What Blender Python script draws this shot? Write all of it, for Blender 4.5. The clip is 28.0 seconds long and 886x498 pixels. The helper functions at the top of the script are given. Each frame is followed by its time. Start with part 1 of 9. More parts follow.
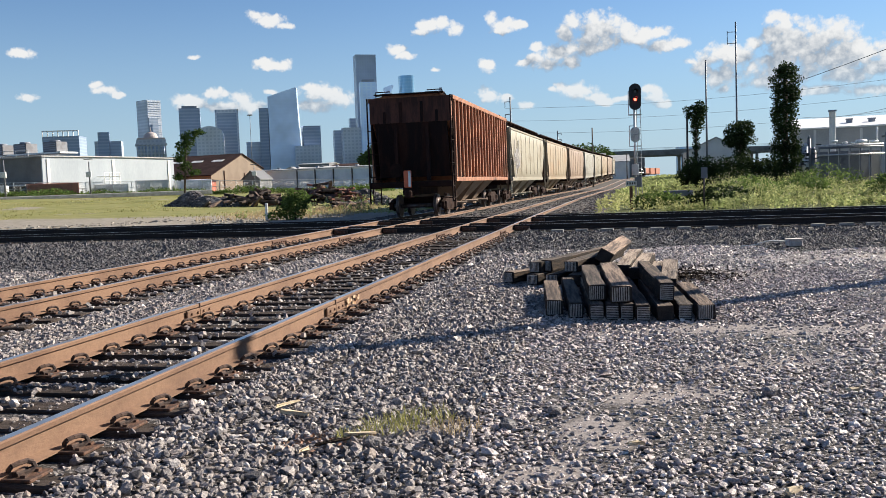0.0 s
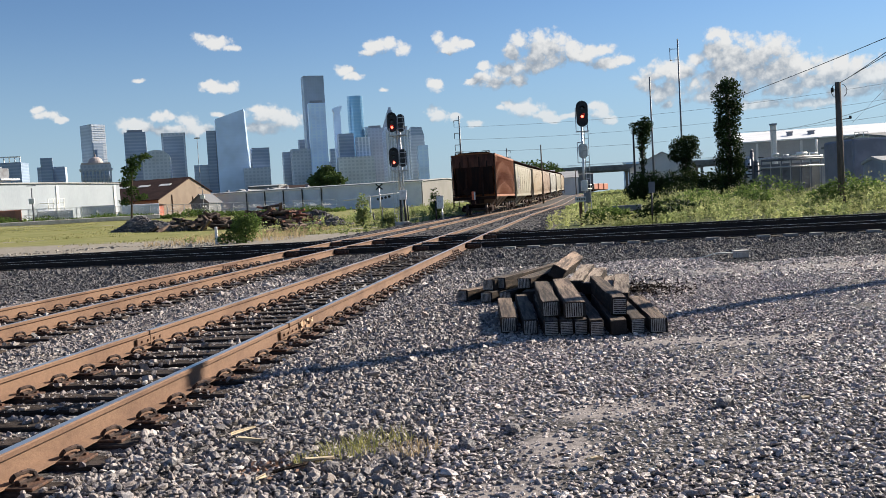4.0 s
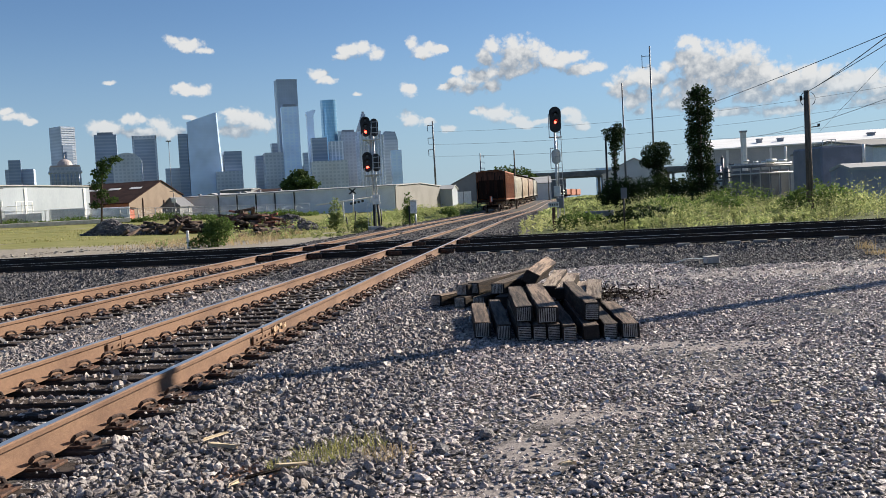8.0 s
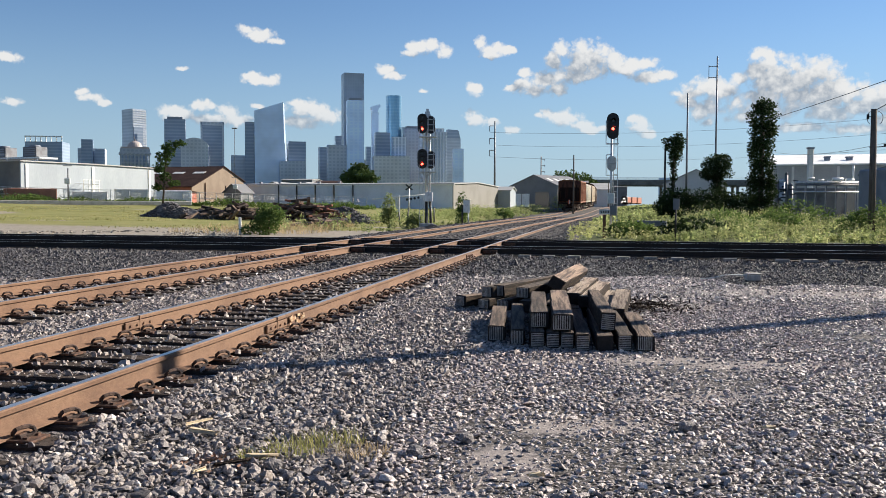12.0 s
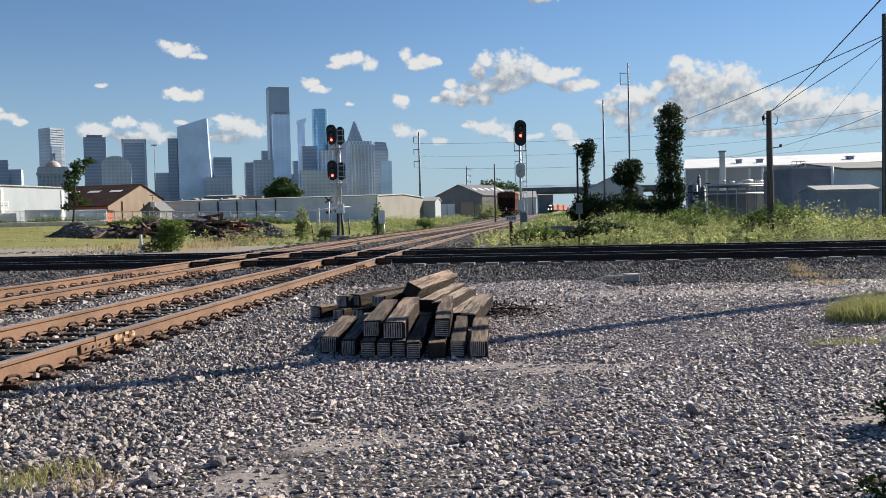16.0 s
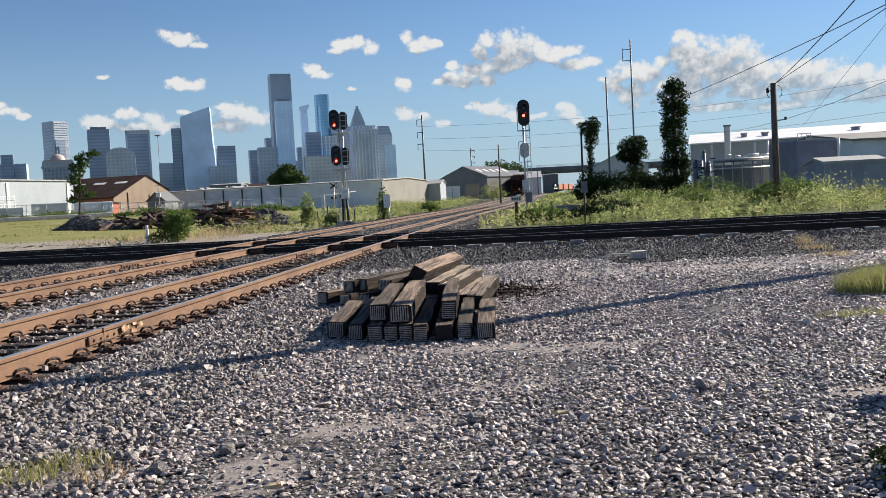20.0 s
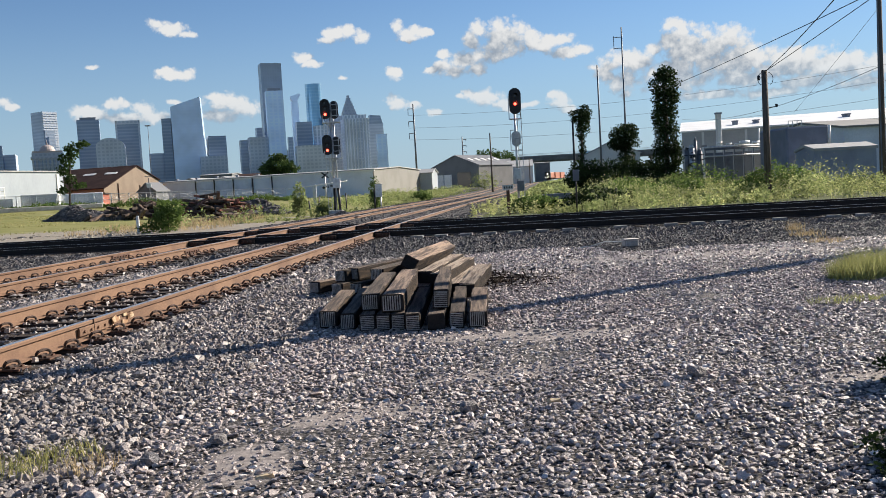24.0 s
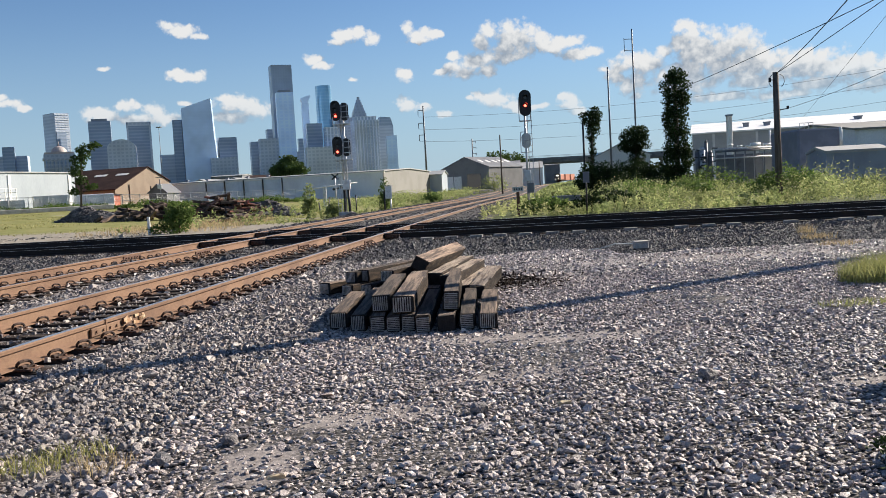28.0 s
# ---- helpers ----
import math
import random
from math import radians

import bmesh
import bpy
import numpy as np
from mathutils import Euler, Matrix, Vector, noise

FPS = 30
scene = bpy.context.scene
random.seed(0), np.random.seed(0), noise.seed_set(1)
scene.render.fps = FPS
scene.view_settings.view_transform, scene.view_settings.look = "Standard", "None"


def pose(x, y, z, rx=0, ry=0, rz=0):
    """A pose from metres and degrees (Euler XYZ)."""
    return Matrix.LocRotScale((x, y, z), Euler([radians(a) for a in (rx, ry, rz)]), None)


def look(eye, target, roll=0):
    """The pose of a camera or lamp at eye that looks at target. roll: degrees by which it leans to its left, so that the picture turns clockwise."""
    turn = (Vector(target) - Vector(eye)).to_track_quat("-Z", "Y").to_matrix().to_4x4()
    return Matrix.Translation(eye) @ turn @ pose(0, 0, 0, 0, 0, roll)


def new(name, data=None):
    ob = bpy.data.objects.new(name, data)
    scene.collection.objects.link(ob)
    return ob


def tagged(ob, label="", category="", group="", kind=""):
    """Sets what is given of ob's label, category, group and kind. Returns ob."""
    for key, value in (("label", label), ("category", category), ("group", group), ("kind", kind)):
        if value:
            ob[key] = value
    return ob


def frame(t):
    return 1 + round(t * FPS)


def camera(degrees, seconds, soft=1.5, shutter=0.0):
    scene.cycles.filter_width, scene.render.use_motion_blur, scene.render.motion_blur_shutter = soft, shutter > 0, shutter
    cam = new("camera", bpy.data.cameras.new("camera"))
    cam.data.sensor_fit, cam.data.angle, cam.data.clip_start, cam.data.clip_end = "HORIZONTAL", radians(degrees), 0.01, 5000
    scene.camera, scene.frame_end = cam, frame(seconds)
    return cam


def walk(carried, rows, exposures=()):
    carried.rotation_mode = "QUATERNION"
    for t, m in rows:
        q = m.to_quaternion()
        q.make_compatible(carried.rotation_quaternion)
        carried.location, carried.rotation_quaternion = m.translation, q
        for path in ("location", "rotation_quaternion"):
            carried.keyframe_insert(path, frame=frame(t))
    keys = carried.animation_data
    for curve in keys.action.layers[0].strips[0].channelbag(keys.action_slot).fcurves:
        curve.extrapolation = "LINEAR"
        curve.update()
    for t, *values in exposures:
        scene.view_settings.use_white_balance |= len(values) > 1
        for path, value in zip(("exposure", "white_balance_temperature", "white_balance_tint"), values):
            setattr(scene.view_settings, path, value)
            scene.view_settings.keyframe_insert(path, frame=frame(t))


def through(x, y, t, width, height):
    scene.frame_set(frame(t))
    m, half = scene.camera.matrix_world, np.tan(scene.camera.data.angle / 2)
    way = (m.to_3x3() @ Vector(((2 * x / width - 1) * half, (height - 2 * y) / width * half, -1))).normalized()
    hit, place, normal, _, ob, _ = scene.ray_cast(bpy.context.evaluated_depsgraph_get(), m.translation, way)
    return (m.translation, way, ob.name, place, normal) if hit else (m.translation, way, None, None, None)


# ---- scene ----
cam = camera(52.2, 28.0, 0.6)
PATH = [
    (0, (0.092, -0.148, 1.398), (0.024, 1.845, 1.254), -2.1),
    (0.5, (0.088, -0.138, 1.401), (0.073, 1.857, 1.265), -2.2),
    (1, (0.082, -0.135, 1.403), (0.098, 1.86, 1.272), -2.4),
    (1.5, (0.079, -0.132, 1.405), (0.11, 1.864, 1.278), -2.6),
    (2, (0.08, -0.137, 1.408), (0.113, 1.858, 1.283), -2.8),
    (2.5, (0.082, -0.145, 1.405), (0.115, 1.851, 1.282), -3.0),
    (3, (0.082, -0.141, 1.406), (0.114, 1.855, 1.284), -3.2),
    (3.5, (0.084, -0.133, 1.404), (0.117, 1.863, 1.287), -3.3),
    (5.5, (0.07, -0.169, 1.41), (0.145, 1.828, 1.328), -2.9),
    (6, (0.073, -0.155, 1.409), (0.156, 1.842, 1.325), -2.9),
    (6.5, (0.074, -0.156, 1.409), (0.163, 1.84, 1.32), -2.9),
    (7, (0.077, -0.145, 1.405), (0.169, 1.851, 1.312), -3.0),
    (7.5, (0.075, -0.153, 1.41), (0.173, 1.842, 1.315), -3.0),
    (8, (0.074, -0.151, 1.41), (0.173, 1.844, 1.31), -3.0),
    (8.5, (0.076, -0.142, 1.409), (0.174, 1.853, 1.302), -3.0),
    (9, (0.083, -0.148, 1.408), (0.179, 1.846, 1.29), -2.8),
    (9.5, (0.085, -0.143, 1.406), (0.169, 1.851, 1.274), -2.7),
    (10, (0.074, -0.15, 1.407), (0.144, 1.843, 1.264), -2.5),
    (10.5, (0.049, -0.089, 1.399), (0.096, 1.905, 1.25), -2.3),
    (11, (0.072, -0.047, 1.395), (0.088, 1.948, 1.248), -1.8),
    (11.5, (0.27, -0.041, 1.39), (0.263, 1.955, 1.264), -1.0),
    (12, (0.476, -0.083, 1.398), (0.45, 1.915, 1.3), 0.2),
    (12.5, (0.71, -0.049, 1.377), (0.714, 1.951, 1.349), 1.6),
    (14.5, (1.408, 0.216, 1.308), (1.457, 2.213, 1.224), -1.3),
    (15, (1.459, 0.3, 1.31), (1.54, 2.296, 1.231), -1.6),
    (15.5, (1.493, 0.283, 1.314), (1.602, 2.279, 1.24), -1.5),
    (16, (1.499, 0.314, 1.311), (1.625, 2.308, 1.237), -1.4),
    (16.5, (1.505, 0.327, 1.312), (1.626, 2.322, 1.235), -1.4),
    (17, (1.514, 0.347, 1.308), (1.621, 2.342, 1.225), -1.7),
    (17.5, (1.526, 0.347, 1.301), (1.617, 2.343, 1.214), -2.1),
    (18, (1.527, 0.374, 1.3), (1.613, 2.37, 1.207), -2.5),
    (18.5, (1.522, 0.34, 1.305), (1.613, 2.336, 1.205), -2.7),
    (19, (1.524, 0.346, 1.3), (1.623, 2.341, 1.196), -2.9),
    (19.5, (1.518, 0.332, 1.304), (1.625, 2.326, 1.195), -3.0),
    (20, (1.519, 0.339, 1.305), (1.629, 2.333, 1.193), -3.0),
    (20.5, (1.521, 0.38, 1.302), (1.633, 2.374, 1.186), -3.1),
    (21, (1.52, 0.34, 1.305), (1.633, 2.334, 1.185), -3.0),
    (21.5, (1.52, 0.348, 1.303), (1.637, 2.341, 1.183), -3.0),
    (23.5, (1.517, 0.372, 1.3), (1.645, 2.364, 1.169), -3.3),
    (24, (1.522, 0.365, 1.299), (1.648, 2.357, 1.162), -3.3),
    (24.5, (1.522, 0.349, 1.302), (1.646, 2.341, 1.162), -3.4),
    (25, (1.521, 0.365, 1.301), (1.643, 2.356, 1.159), -3.3),
    (25.5, (1.523, 0.382, 1.297), (1.642, 2.373, 1.153), -3.3),
    (26, (1.526, 0.367, 1.301), (1.64, 2.359, 1.156), -3.4),
    (26.5, (1.528, 0.374, 1.303), (1.635, 2.366, 1.158), -3.4),
    (27, (1.526, 0.382, 1.299), (1.629, 2.375, 1.155), -3.4),
    (27.5, (1.517, 0.354, 1.304), (1.62, 2.346, 1.166), -3.2),
    (28, (1.515, 0.356, 1.3), (1.62, 2.349, 1.168), -3.2),
]
EXPOSURE = [(0, 1.10), (2, 1.05), (3.5, 1.0), (6, 0.94), (9, 0.92), (11, 0.99), (12.5, 1.02), (15, 0.94), (17, 0.92), (20, 0.96), (24, 0.97), (28, 1.01)]
walk(cam, [(t, look(eye, target, roll)) for t, eye, target, roll in PATH], EXPOSURE)

# ---- light ----
SUN_AZ, SUN_EL = 60.0, 28.0          # degrees to the right of +y, and up
world = bpy.data.worlds.new("world")
scene.world = world
world.use_nodes = True
wn, wl = world.node_tree.nodes, world.node_tree.links
wn.clear()


def wnode(tree, kind, **given):
    nd = tree.nodes.new(kind)
    for k, v in given.items():
        if k == "operation":
            nd.operation = v
        elif k == "data_type":
            nd.data_type = v
    return nd


def cloud_group():
    """Cloud density over a direction given as (azimuth, elevation) in degrees."""
    g = bpy.data.node_groups.new("cloud_field", "ShaderNodeTree")
    g.interface.new_socket("P", in_out="INPUT", socket_type="NodeSocketVector")
    g.interface.new_socket("Density", in_out="OUTPUT", socket_type="NodeSocketFloat")
    g.interface.new_socket("Body", in_out="OUTPUT", socket_type="NodeSocketFloat")
    gi, go = g.nodes.new("NodeGroupInput"), g.nodes.new("NodeGroupOutput")
    # slow warp of the outline
    warp = g.nodes.new("ShaderNodeTexNoise")
    warp.inputs["Scale"].default_value, warp.inputs["Detail"].default_value = 0.9, 3.0
    g.links.new(gi.outputs[0], warp.inputs["Vector"])
    sub = wnode(g, "ShaderNodeVectorMath", operation="SUBTRACT")
    sub.inputs[1].default_value = (0.5, 0.5, 0.5)
    g.links.new(warp.outputs["Color"], sub.inputs[0])
    mul = wnode(g, "ShaderNodeVectorMath", operation="MULTIPLY")
    mul.inputs[1].default_value = (0.7, 0.45, 0.0)
    g.links.new(sub.outputs[0], mul.inputs[0])
    add = wnode(g, "ShaderNodeVectorMath", operation="ADD")
    g.links.new(gi.outputs[0], add.inputs[0])
    g.links.new(mul.outputs[0], add.inputs[1])
    point, best = add.outputs[0], None
    for az, el, ra, re in CLOUDS:
        s = wnode(g, "ShaderNodeVectorMath", operation="SUBTRACT")
        s.inputs[1].default_value = (az, el, 0)
        g.links.new(point, s.inputs[0])
        m = wnode(g, "ShaderNodeVectorMath", operation="MULTIPLY")
        m.inputs[1].default_value = (1 / ra, 1 / re, 0)
        g.links.new(s.outputs[0], m.inputs[0])
        ln = wnode(g, "ShaderNodeVectorMath", operation="LENGTH")
        g.links.new(m.outputs[0], ln.inputs[0])
        if best is None:
            best = ln.outputs["Value"]
        else:
            mn = wnode(g, "ShaderNodeMath", operation="SMOOTH_MIN")
            mn.inputs[2].default_value = 0.45
            g.links.new(best, mn.inputs[0])
            g.links.new(ln.outputs["Value"], mn.inputs[1])
            best = mn.outputs[0]
    fine = g.nodes.new("ShaderNodeTexNoise")
    fine.inputs["Scale"].default_value, fine.inputs["Detail"].default_value = 1.5, 8.0
    fine.inputs["Roughness"].default_value = 0.6
    g.links.new(gi.outputs[0], fine.inputs["Vector"])
    puff = g.nodes.new("ShaderNodeTexVoronoi")          # rounded heads of the cumulus
    puff.inputs["Scale"].default_value, puff.inputs["Detail"].default_value = 1.25, 2.5
    puff.inputs["Roughness"].default_value, puff.inputs["Lacunarity"].default_value = 0.55, 2.2
    g.links.new(point, puff.inputs["Vector"])
    f0 = wnode(g, "ShaderNodeMath", operation="MULTIPLY_ADD")
    f0.inputs[1].default_value, f0.inputs[2].default_value = -1.05, 1.78
    g.links.new(puff.outputs["Distance"], f0.inputs[0])
    f1 = wnode(g, "ShaderNodeMath", operation="MULTIPLY_ADD")
    f1.inputs[1].default_value = 1.9
    g.links.new(fine.outputs["Fac"], f1.inputs[0])
    g.links.new(f0.outputs[0], f1.inputs[2])
    out = wnode(g, "ShaderNodeMath", operation="MULTIPLY_ADD")
    out.inputs[1].default_value = -1.6
    g.links.new(best, out.inputs[0])
    g.links.new(f1.outputs[0], out.inputs[2])
    g.links.new(out.outputs[0], go.inputs[0])
    # shading: an even inside, with the heads and hollows of the cumulus on it
    thick = wnode(g, "ShaderNodeMath", operation="SUBTRACT")
    thick.inputs[0].default_value = 1.0
    g.links.new(best, thick.inputs[1])
    full = wnode(g, "ShaderNodeMath", operation="MINIMUM")
    full.inputs[1].default_value = 0.55
    g.links.new(thick.outputs[0], full.inputs[0])
    body = wnode(g, "ShaderNodeMath", operation="MULTIPLY_ADD")
    body.inputs[1].default_value = 1.0
    g.links.new(fine.outputs["Fac"], body.inputs[0])
    g.links.new(full.outputs[0], body.inputs[2])
    heads = wnode(g, "ShaderNodeMath", operation="MULTIPLY_ADD")
    heads.inputs[1].default_value = -0.55
    g.links.new(puff.outputs["Distance"], heads.inputs[0])
    g.links.new(body.outputs[0], heads.inputs[2])
    g.links.new(heads.outputs[0], go.inputs[1])
    return g


# azimuth, elevation, half width, half height of each cumulus
CLOUDS = [
    (-12.9, 10.6, 0.75, 0.34), (-12.2, 10.2, 1.03, 0.45), (-11.3, 9.9, 0.62, 0.24), (-16.8, 8.1, 0.48, 0.14), (-12.0, 7.6, 1.18, 0.45), (-12.5, 7.8, 0.62, 0.31), (-22.4, 6.5, 0.43, 0.26), (-21.9, 6.2, 0.73, 0.3),
    (-21.3, 5.9, 0.53, 0.23), (-17.5, 5.6, 0.88, 0.37), (-16.8, 5.3, 1.02, 0.48), (-15.7, 6.0, 0.75, 0.34), (-15.1, 5.9, 0.52, 0.28), (-14.1, 5.6, 0.97, 0.55), (-13.3, 5.1, 0.83, 0.45), (-15.0, 5.1, 1.38, 0.38),
    (-9.2, 6.0, 1.48, 0.6), (-8.2, 5.4, 1.13, 0.63), (-9.6, 5.1, 1.41, 0.46), (-10.1, 6.3, 0.63, 0.28), (-12.4, 6.0, 0.49, 0.17), (-2.4, 9.7, 0.99, 0.46), (-1.5, 9.8, 0.85, 0.46), (-0.7, 9.5, 0.64, 0.32),
    (-3.0, 9.4, 0.56, 0.25), (-4.4, 8.4, 0.6, 0.39), (-3.9, 8.0, 0.92, 0.25), (-2.0, 7.1, 0.28, 0.14), (1.6, 10.0, 0.46, 0.46), (2.3, 9.6, 0.85, 0.46), (3.2, 9.6, 0.6, 0.28), (2.2, 9.3, 0.85, 0.25),
    (1.2, 7.2, 0.64, 0.43), (6.6, 9.6, 0.6, 0.63), (6.2, 8.8, 0.63, 0.67), (7.8, 9.7, 0.73, 0.66), (8.4, 8.9, 1.33, 0.98), (9.7, 9.1, 0.59, 0.59), (10.5, 8.4, 0.97, 0.66), (11.9, 7.8, 1.18, 0.45),
    (12.9, 7.9, 0.66, 0.38), (7.7, 8.0, 1.48, 0.63), (6.0, 7.9, 0.63, 0.49), (4.4, 8.2, 0.46, 0.39), (4.2, 7.5, 0.67, 0.46), (4.9, 7.1, 1.17, 0.46), (6.3, 7.1, 0.85, 0.46), (3.5, 7.3, 0.64, 0.25),
    (5.8, 5.7, 0.6, 0.39), (6.6, 5.5, 0.99, 0.46), (7.8, 5.0, 0.99, 0.39), (5.2, 5.6, 0.39, 0.25), (8.4, 4.7, 0.85, 0.32), (11.5, 4.9, 0.91, 0.59), (11.0, 5.3, 0.42, 0.28), (12.1, 4.4, 0.49, 0.31),
    (1.3, 5.4, 0.86, 0.46), (2.5, 5.3, 0.5, 0.32), (3.5, 4.7, 0.64, 0.28), (9.3, 4.8, 0.77, 0.25), (13.6, 6.8, 0.48, 0.24), (14.5, 6.7, 1.14, 0.62), (15.2, 5.8, 1.13, 0.76), (14.4, 6.2, 0.76, 0.62),
    (16.2, 6.7, 0.79, 0.48), (15.5, 5.0, 0.62, 0.31), (17.0, 7.5, 0.51, 0.44), (18.2, 7.9, 0.81, 0.61), (18.3, 8.9, 0.6, 0.47), (18.8, 8.3, 0.77, 0.54), (19.3, 7.2, 1.27, 0.77), (20.4, 8.1, 0.6, 0.47),
    (20.7, 7.2, 1.1, 0.76), (21.9, 7.6, 0.76, 0.46), (22.3, 6.9, 0.92, 0.59), (21.0, 6.2, 1.86, 0.73), (18.5, 6.4, 1.55, 0.74), (23.1, 6.4, 1.05, 0.52), (24.3, 6.5, 0.91, 0.45), (25.2, 6.7, 0.84, 0.51),
    (26.1, 6.5, 0.77, 0.45), (26.5, 5.6, 1.21, 0.57), (24.0, 5.7, 1.5, 0.59), (22.2, 5.3, 1.85, 0.53), (18.5, 5.4, 2.03, 0.54), (25.8, 4.9, 1.8, 0.42), (28.1, 5.8, 1.26, 0.63), (29.7, 5.4, 1.55, 0.68),
    (28.9, 4.5, 1.87, 0.44), (20.4, 4.6, 2.54, 0.33), (24.0, 4.4, 2.09, 0.33), (-26.4, 8.2, 1.0, 0.34), (-26.1, 5.8, 0.6, 0.3), (10.1, 13.5, 1.3, 0.75), (7.6, 14.1, 0.5, 0.3),
    # broad bodies of the large banks
    (8.6, 9.1, 1.8, 0.85), (11.1, 8.6, 1.6, 0.48), (5.4, 7.7, 1.3, 0.55), (7.7, 8.4, 1.2, 0.45), (19.5, 7.4, 1.9, 1.35), (22.2, 6.4, 2.5, 1.1), (25.7, 6.0, 2.8, 0.85), (15.8, 7.1, 1.5, 0.75),
    (18.6, 5.9, 2.0, 0.6), (28.1, 5.5, 1.8, 0.95), (7.0, 5.3, 1.3, 0.42), (18.9, 8.7, 0.85, 0.62), (21.8, 7.8, 1.2, 0.75),
]
CLOUDS_AROUND = [
    (44, 9, 5.5, 2.2), (58, 14, 4.0, 1.8), (75, 8, 6.0, 2.5), (100, 12, 6.0, 2.2), (130, 9, 7.0, 2.4), (165, 11, 6.0, 2.4),
    (-45, 10, 4.0, 1.4), (-62, 14, 4.0, 1.6), (-85, 9, 6.0, 2.0), (-115, 12, 5.0, 2.0), (-150, 10, 6.0, 2.2), (40, 24, 4.0, 1.5), (-40, 30, 4.0, 1.6),
]
CLOUDS = CLOUDS + CLOUDS_AROUND

tc = wn.new("ShaderNodeTexCoord")
sep = wn.new("ShaderNodeSeparateXYZ")
wl.new(tc.outputs["Generated"], sep.inputs[0])
az = wnode(world.node_tree, "ShaderNodeMath", operation="ARCTAN2")
wl.new(sep.outputs["X"], az.inputs[0])
wl.new(sep.outputs["Y"], az.inputs[1])
el = wnode(world.node_tree, "ShaderNodeMath", operation="ARCSINE")
wl.new(sep.outputs["Z"], el.inputs[0])
pair = wn.new("ShaderNodeCombineXYZ")
wl.new(az.outputs[0], pair.inputs[0])
wl.new(el.outputs[0], pair.inputs[1])
deg = wnode(world.node_tree, "ShaderNodeVectorMath", operation="SCALE")
deg.inputs["Scale"].default_value = 180 / math.pi
wl.new(pair.outputs[0], deg.inputs[0])
field = cloud_group()
here, sunward = wn.new("ShaderNodeGroup"), wn.new("ShaderNodeGroup")
here.node_tree = sunward.node_tree = field
wl.new(deg.outputs[0], here.inputs[0])
off = wnode(world.node_tree, "ShaderNodeVectorMath", operation="ADD")
off.inputs[1].default_value = (0.40, 0.90, 0)
wl.new(deg.outputs[0], off.inputs[0])
wl.new(off.outputs[0], sunward.inputs[0])
alpha = wn.new("ShaderNodeMapRange")
alpha.interpolation_type = "SMOOTHSTEP"
for i, v in ((1, -0.12), (2, 0.98), (3, 0.0), (4, 0.97)):
    alpha.inputs[i].default_value = v
wl.new(here.outputs[0], alpha.inputs[0])
lit = wnode(world.node_tree, "ShaderNodeMath", operation="SUBTRACT")
wl.new(here.outputs[1], lit.inputs[0])
wl.new(sunward.outputs[1], lit.inputs[1])
shade = wn.new("ShaderNodeMapRange")
shade.interpolation_type = "SMOOTHSTEP"
for i, v in ((1, -0.52), (2, 0.90), (3, 0.0), (4, 1.0)):
    shade.inputs[i].default_value = v
wl.new(lit.outputs[0], shade.inputs[0])
cloud_colour = wn.new("ShaderNodeMixRGB")
cloud_colour.inputs[1].default_value = (0.37, 0.44, 0.53, 1)
cloud_colour.inputs[2].default_value = (1.0, 1.0, 0.99, 1)
wl.new(shade.outputs[0], cloud_colour.inputs[0])
sky = wn.new("ShaderNodeTexSky")
sky.sky_type = "NISHITA"
sky.sun_disc = False
sky.sun_elevation, sky.sun_rotation = radians(SUN_EL), radians(SUN_AZ)
sky.air_density, sky.dust_density, sky.ozone_density = 1.0, 0.0, 3.0
bg_sky, bg_cloud, mix_bg, wout = wn.new("ShaderNodeBackground"), wn.new("ShaderNodeBackground"), wn.new("ShaderNodeMixShader"), wn.new("ShaderNodeOutputWorld")
bg_sky.inputs["Strength"].default_value = 0.05
bg_cloud.inputs["Strength"].default_value = 0.415
tint = wn.new("ShaderNodeMixRGB")
tint.blend_type = "MULTIPLY"
tint.inputs[0].default_value = 1.0
tint.inputs[2].default_value = (0.83, 0.945, 1.10, 1)
wl.new(sky.outputs[0], tint.inputs[1])
haze = wn.new("ShaderNodeMapRange")        # pale air near the horizon
haze.interpolation_type = "SMOOTHSTEP"
for i, v in ((1, -2.0), (2, 13.0), (3, 0.85), (4, 0.0)):
    haze.inputs[i].default_value = v
high = wn.new("ShaderNodeSeparateXYZ")
wl.new(deg.outputs[0], high.inputs[0])
wl.new(high.outputs["Y"], haze.inputs[0])
air = wn.new("ShaderNodeMixRGB")
air.inputs[2].default_value = (3.65, 5.2, 6.75, 1)
wl.new(haze.outputs[0], air.inputs[0])
wl.new(tint.outputs[0], air.inputs[1])
wl.new(air.outputs[0], bg_sky.inputs[0])
veil = wn.new("ShaderNodeMapRange")        # and clouds sink into it
for i, v in ((1, 1.5), (2, 6.5), (3, 0.35), (4, 1.0)):
    veil.inputs[i].default_value = v
wl.new(high.outputs["Y"], veil.inputs[0])
cover = wnode(world.node_tree, "ShaderNodeMath", operation="MULTIPLY")
wl.new(alpha.outputs[0], cover.inputs[0])
wl.new(veil.outputs[0], cover.inputs[1])
wl.new(cloud_colour.outputs[0], bg_cloud.inputs[0])
wl.new(cover.outputs[0], mix_bg.inputs[0])
wl.new(bg_sky.outputs[0], mix_bg.inputs[1])
wl.new(bg_cloud.outputs[0], mix_bg.inputs[2])
wl.new(mix_bg.outputs[0], wout.inputs[0])

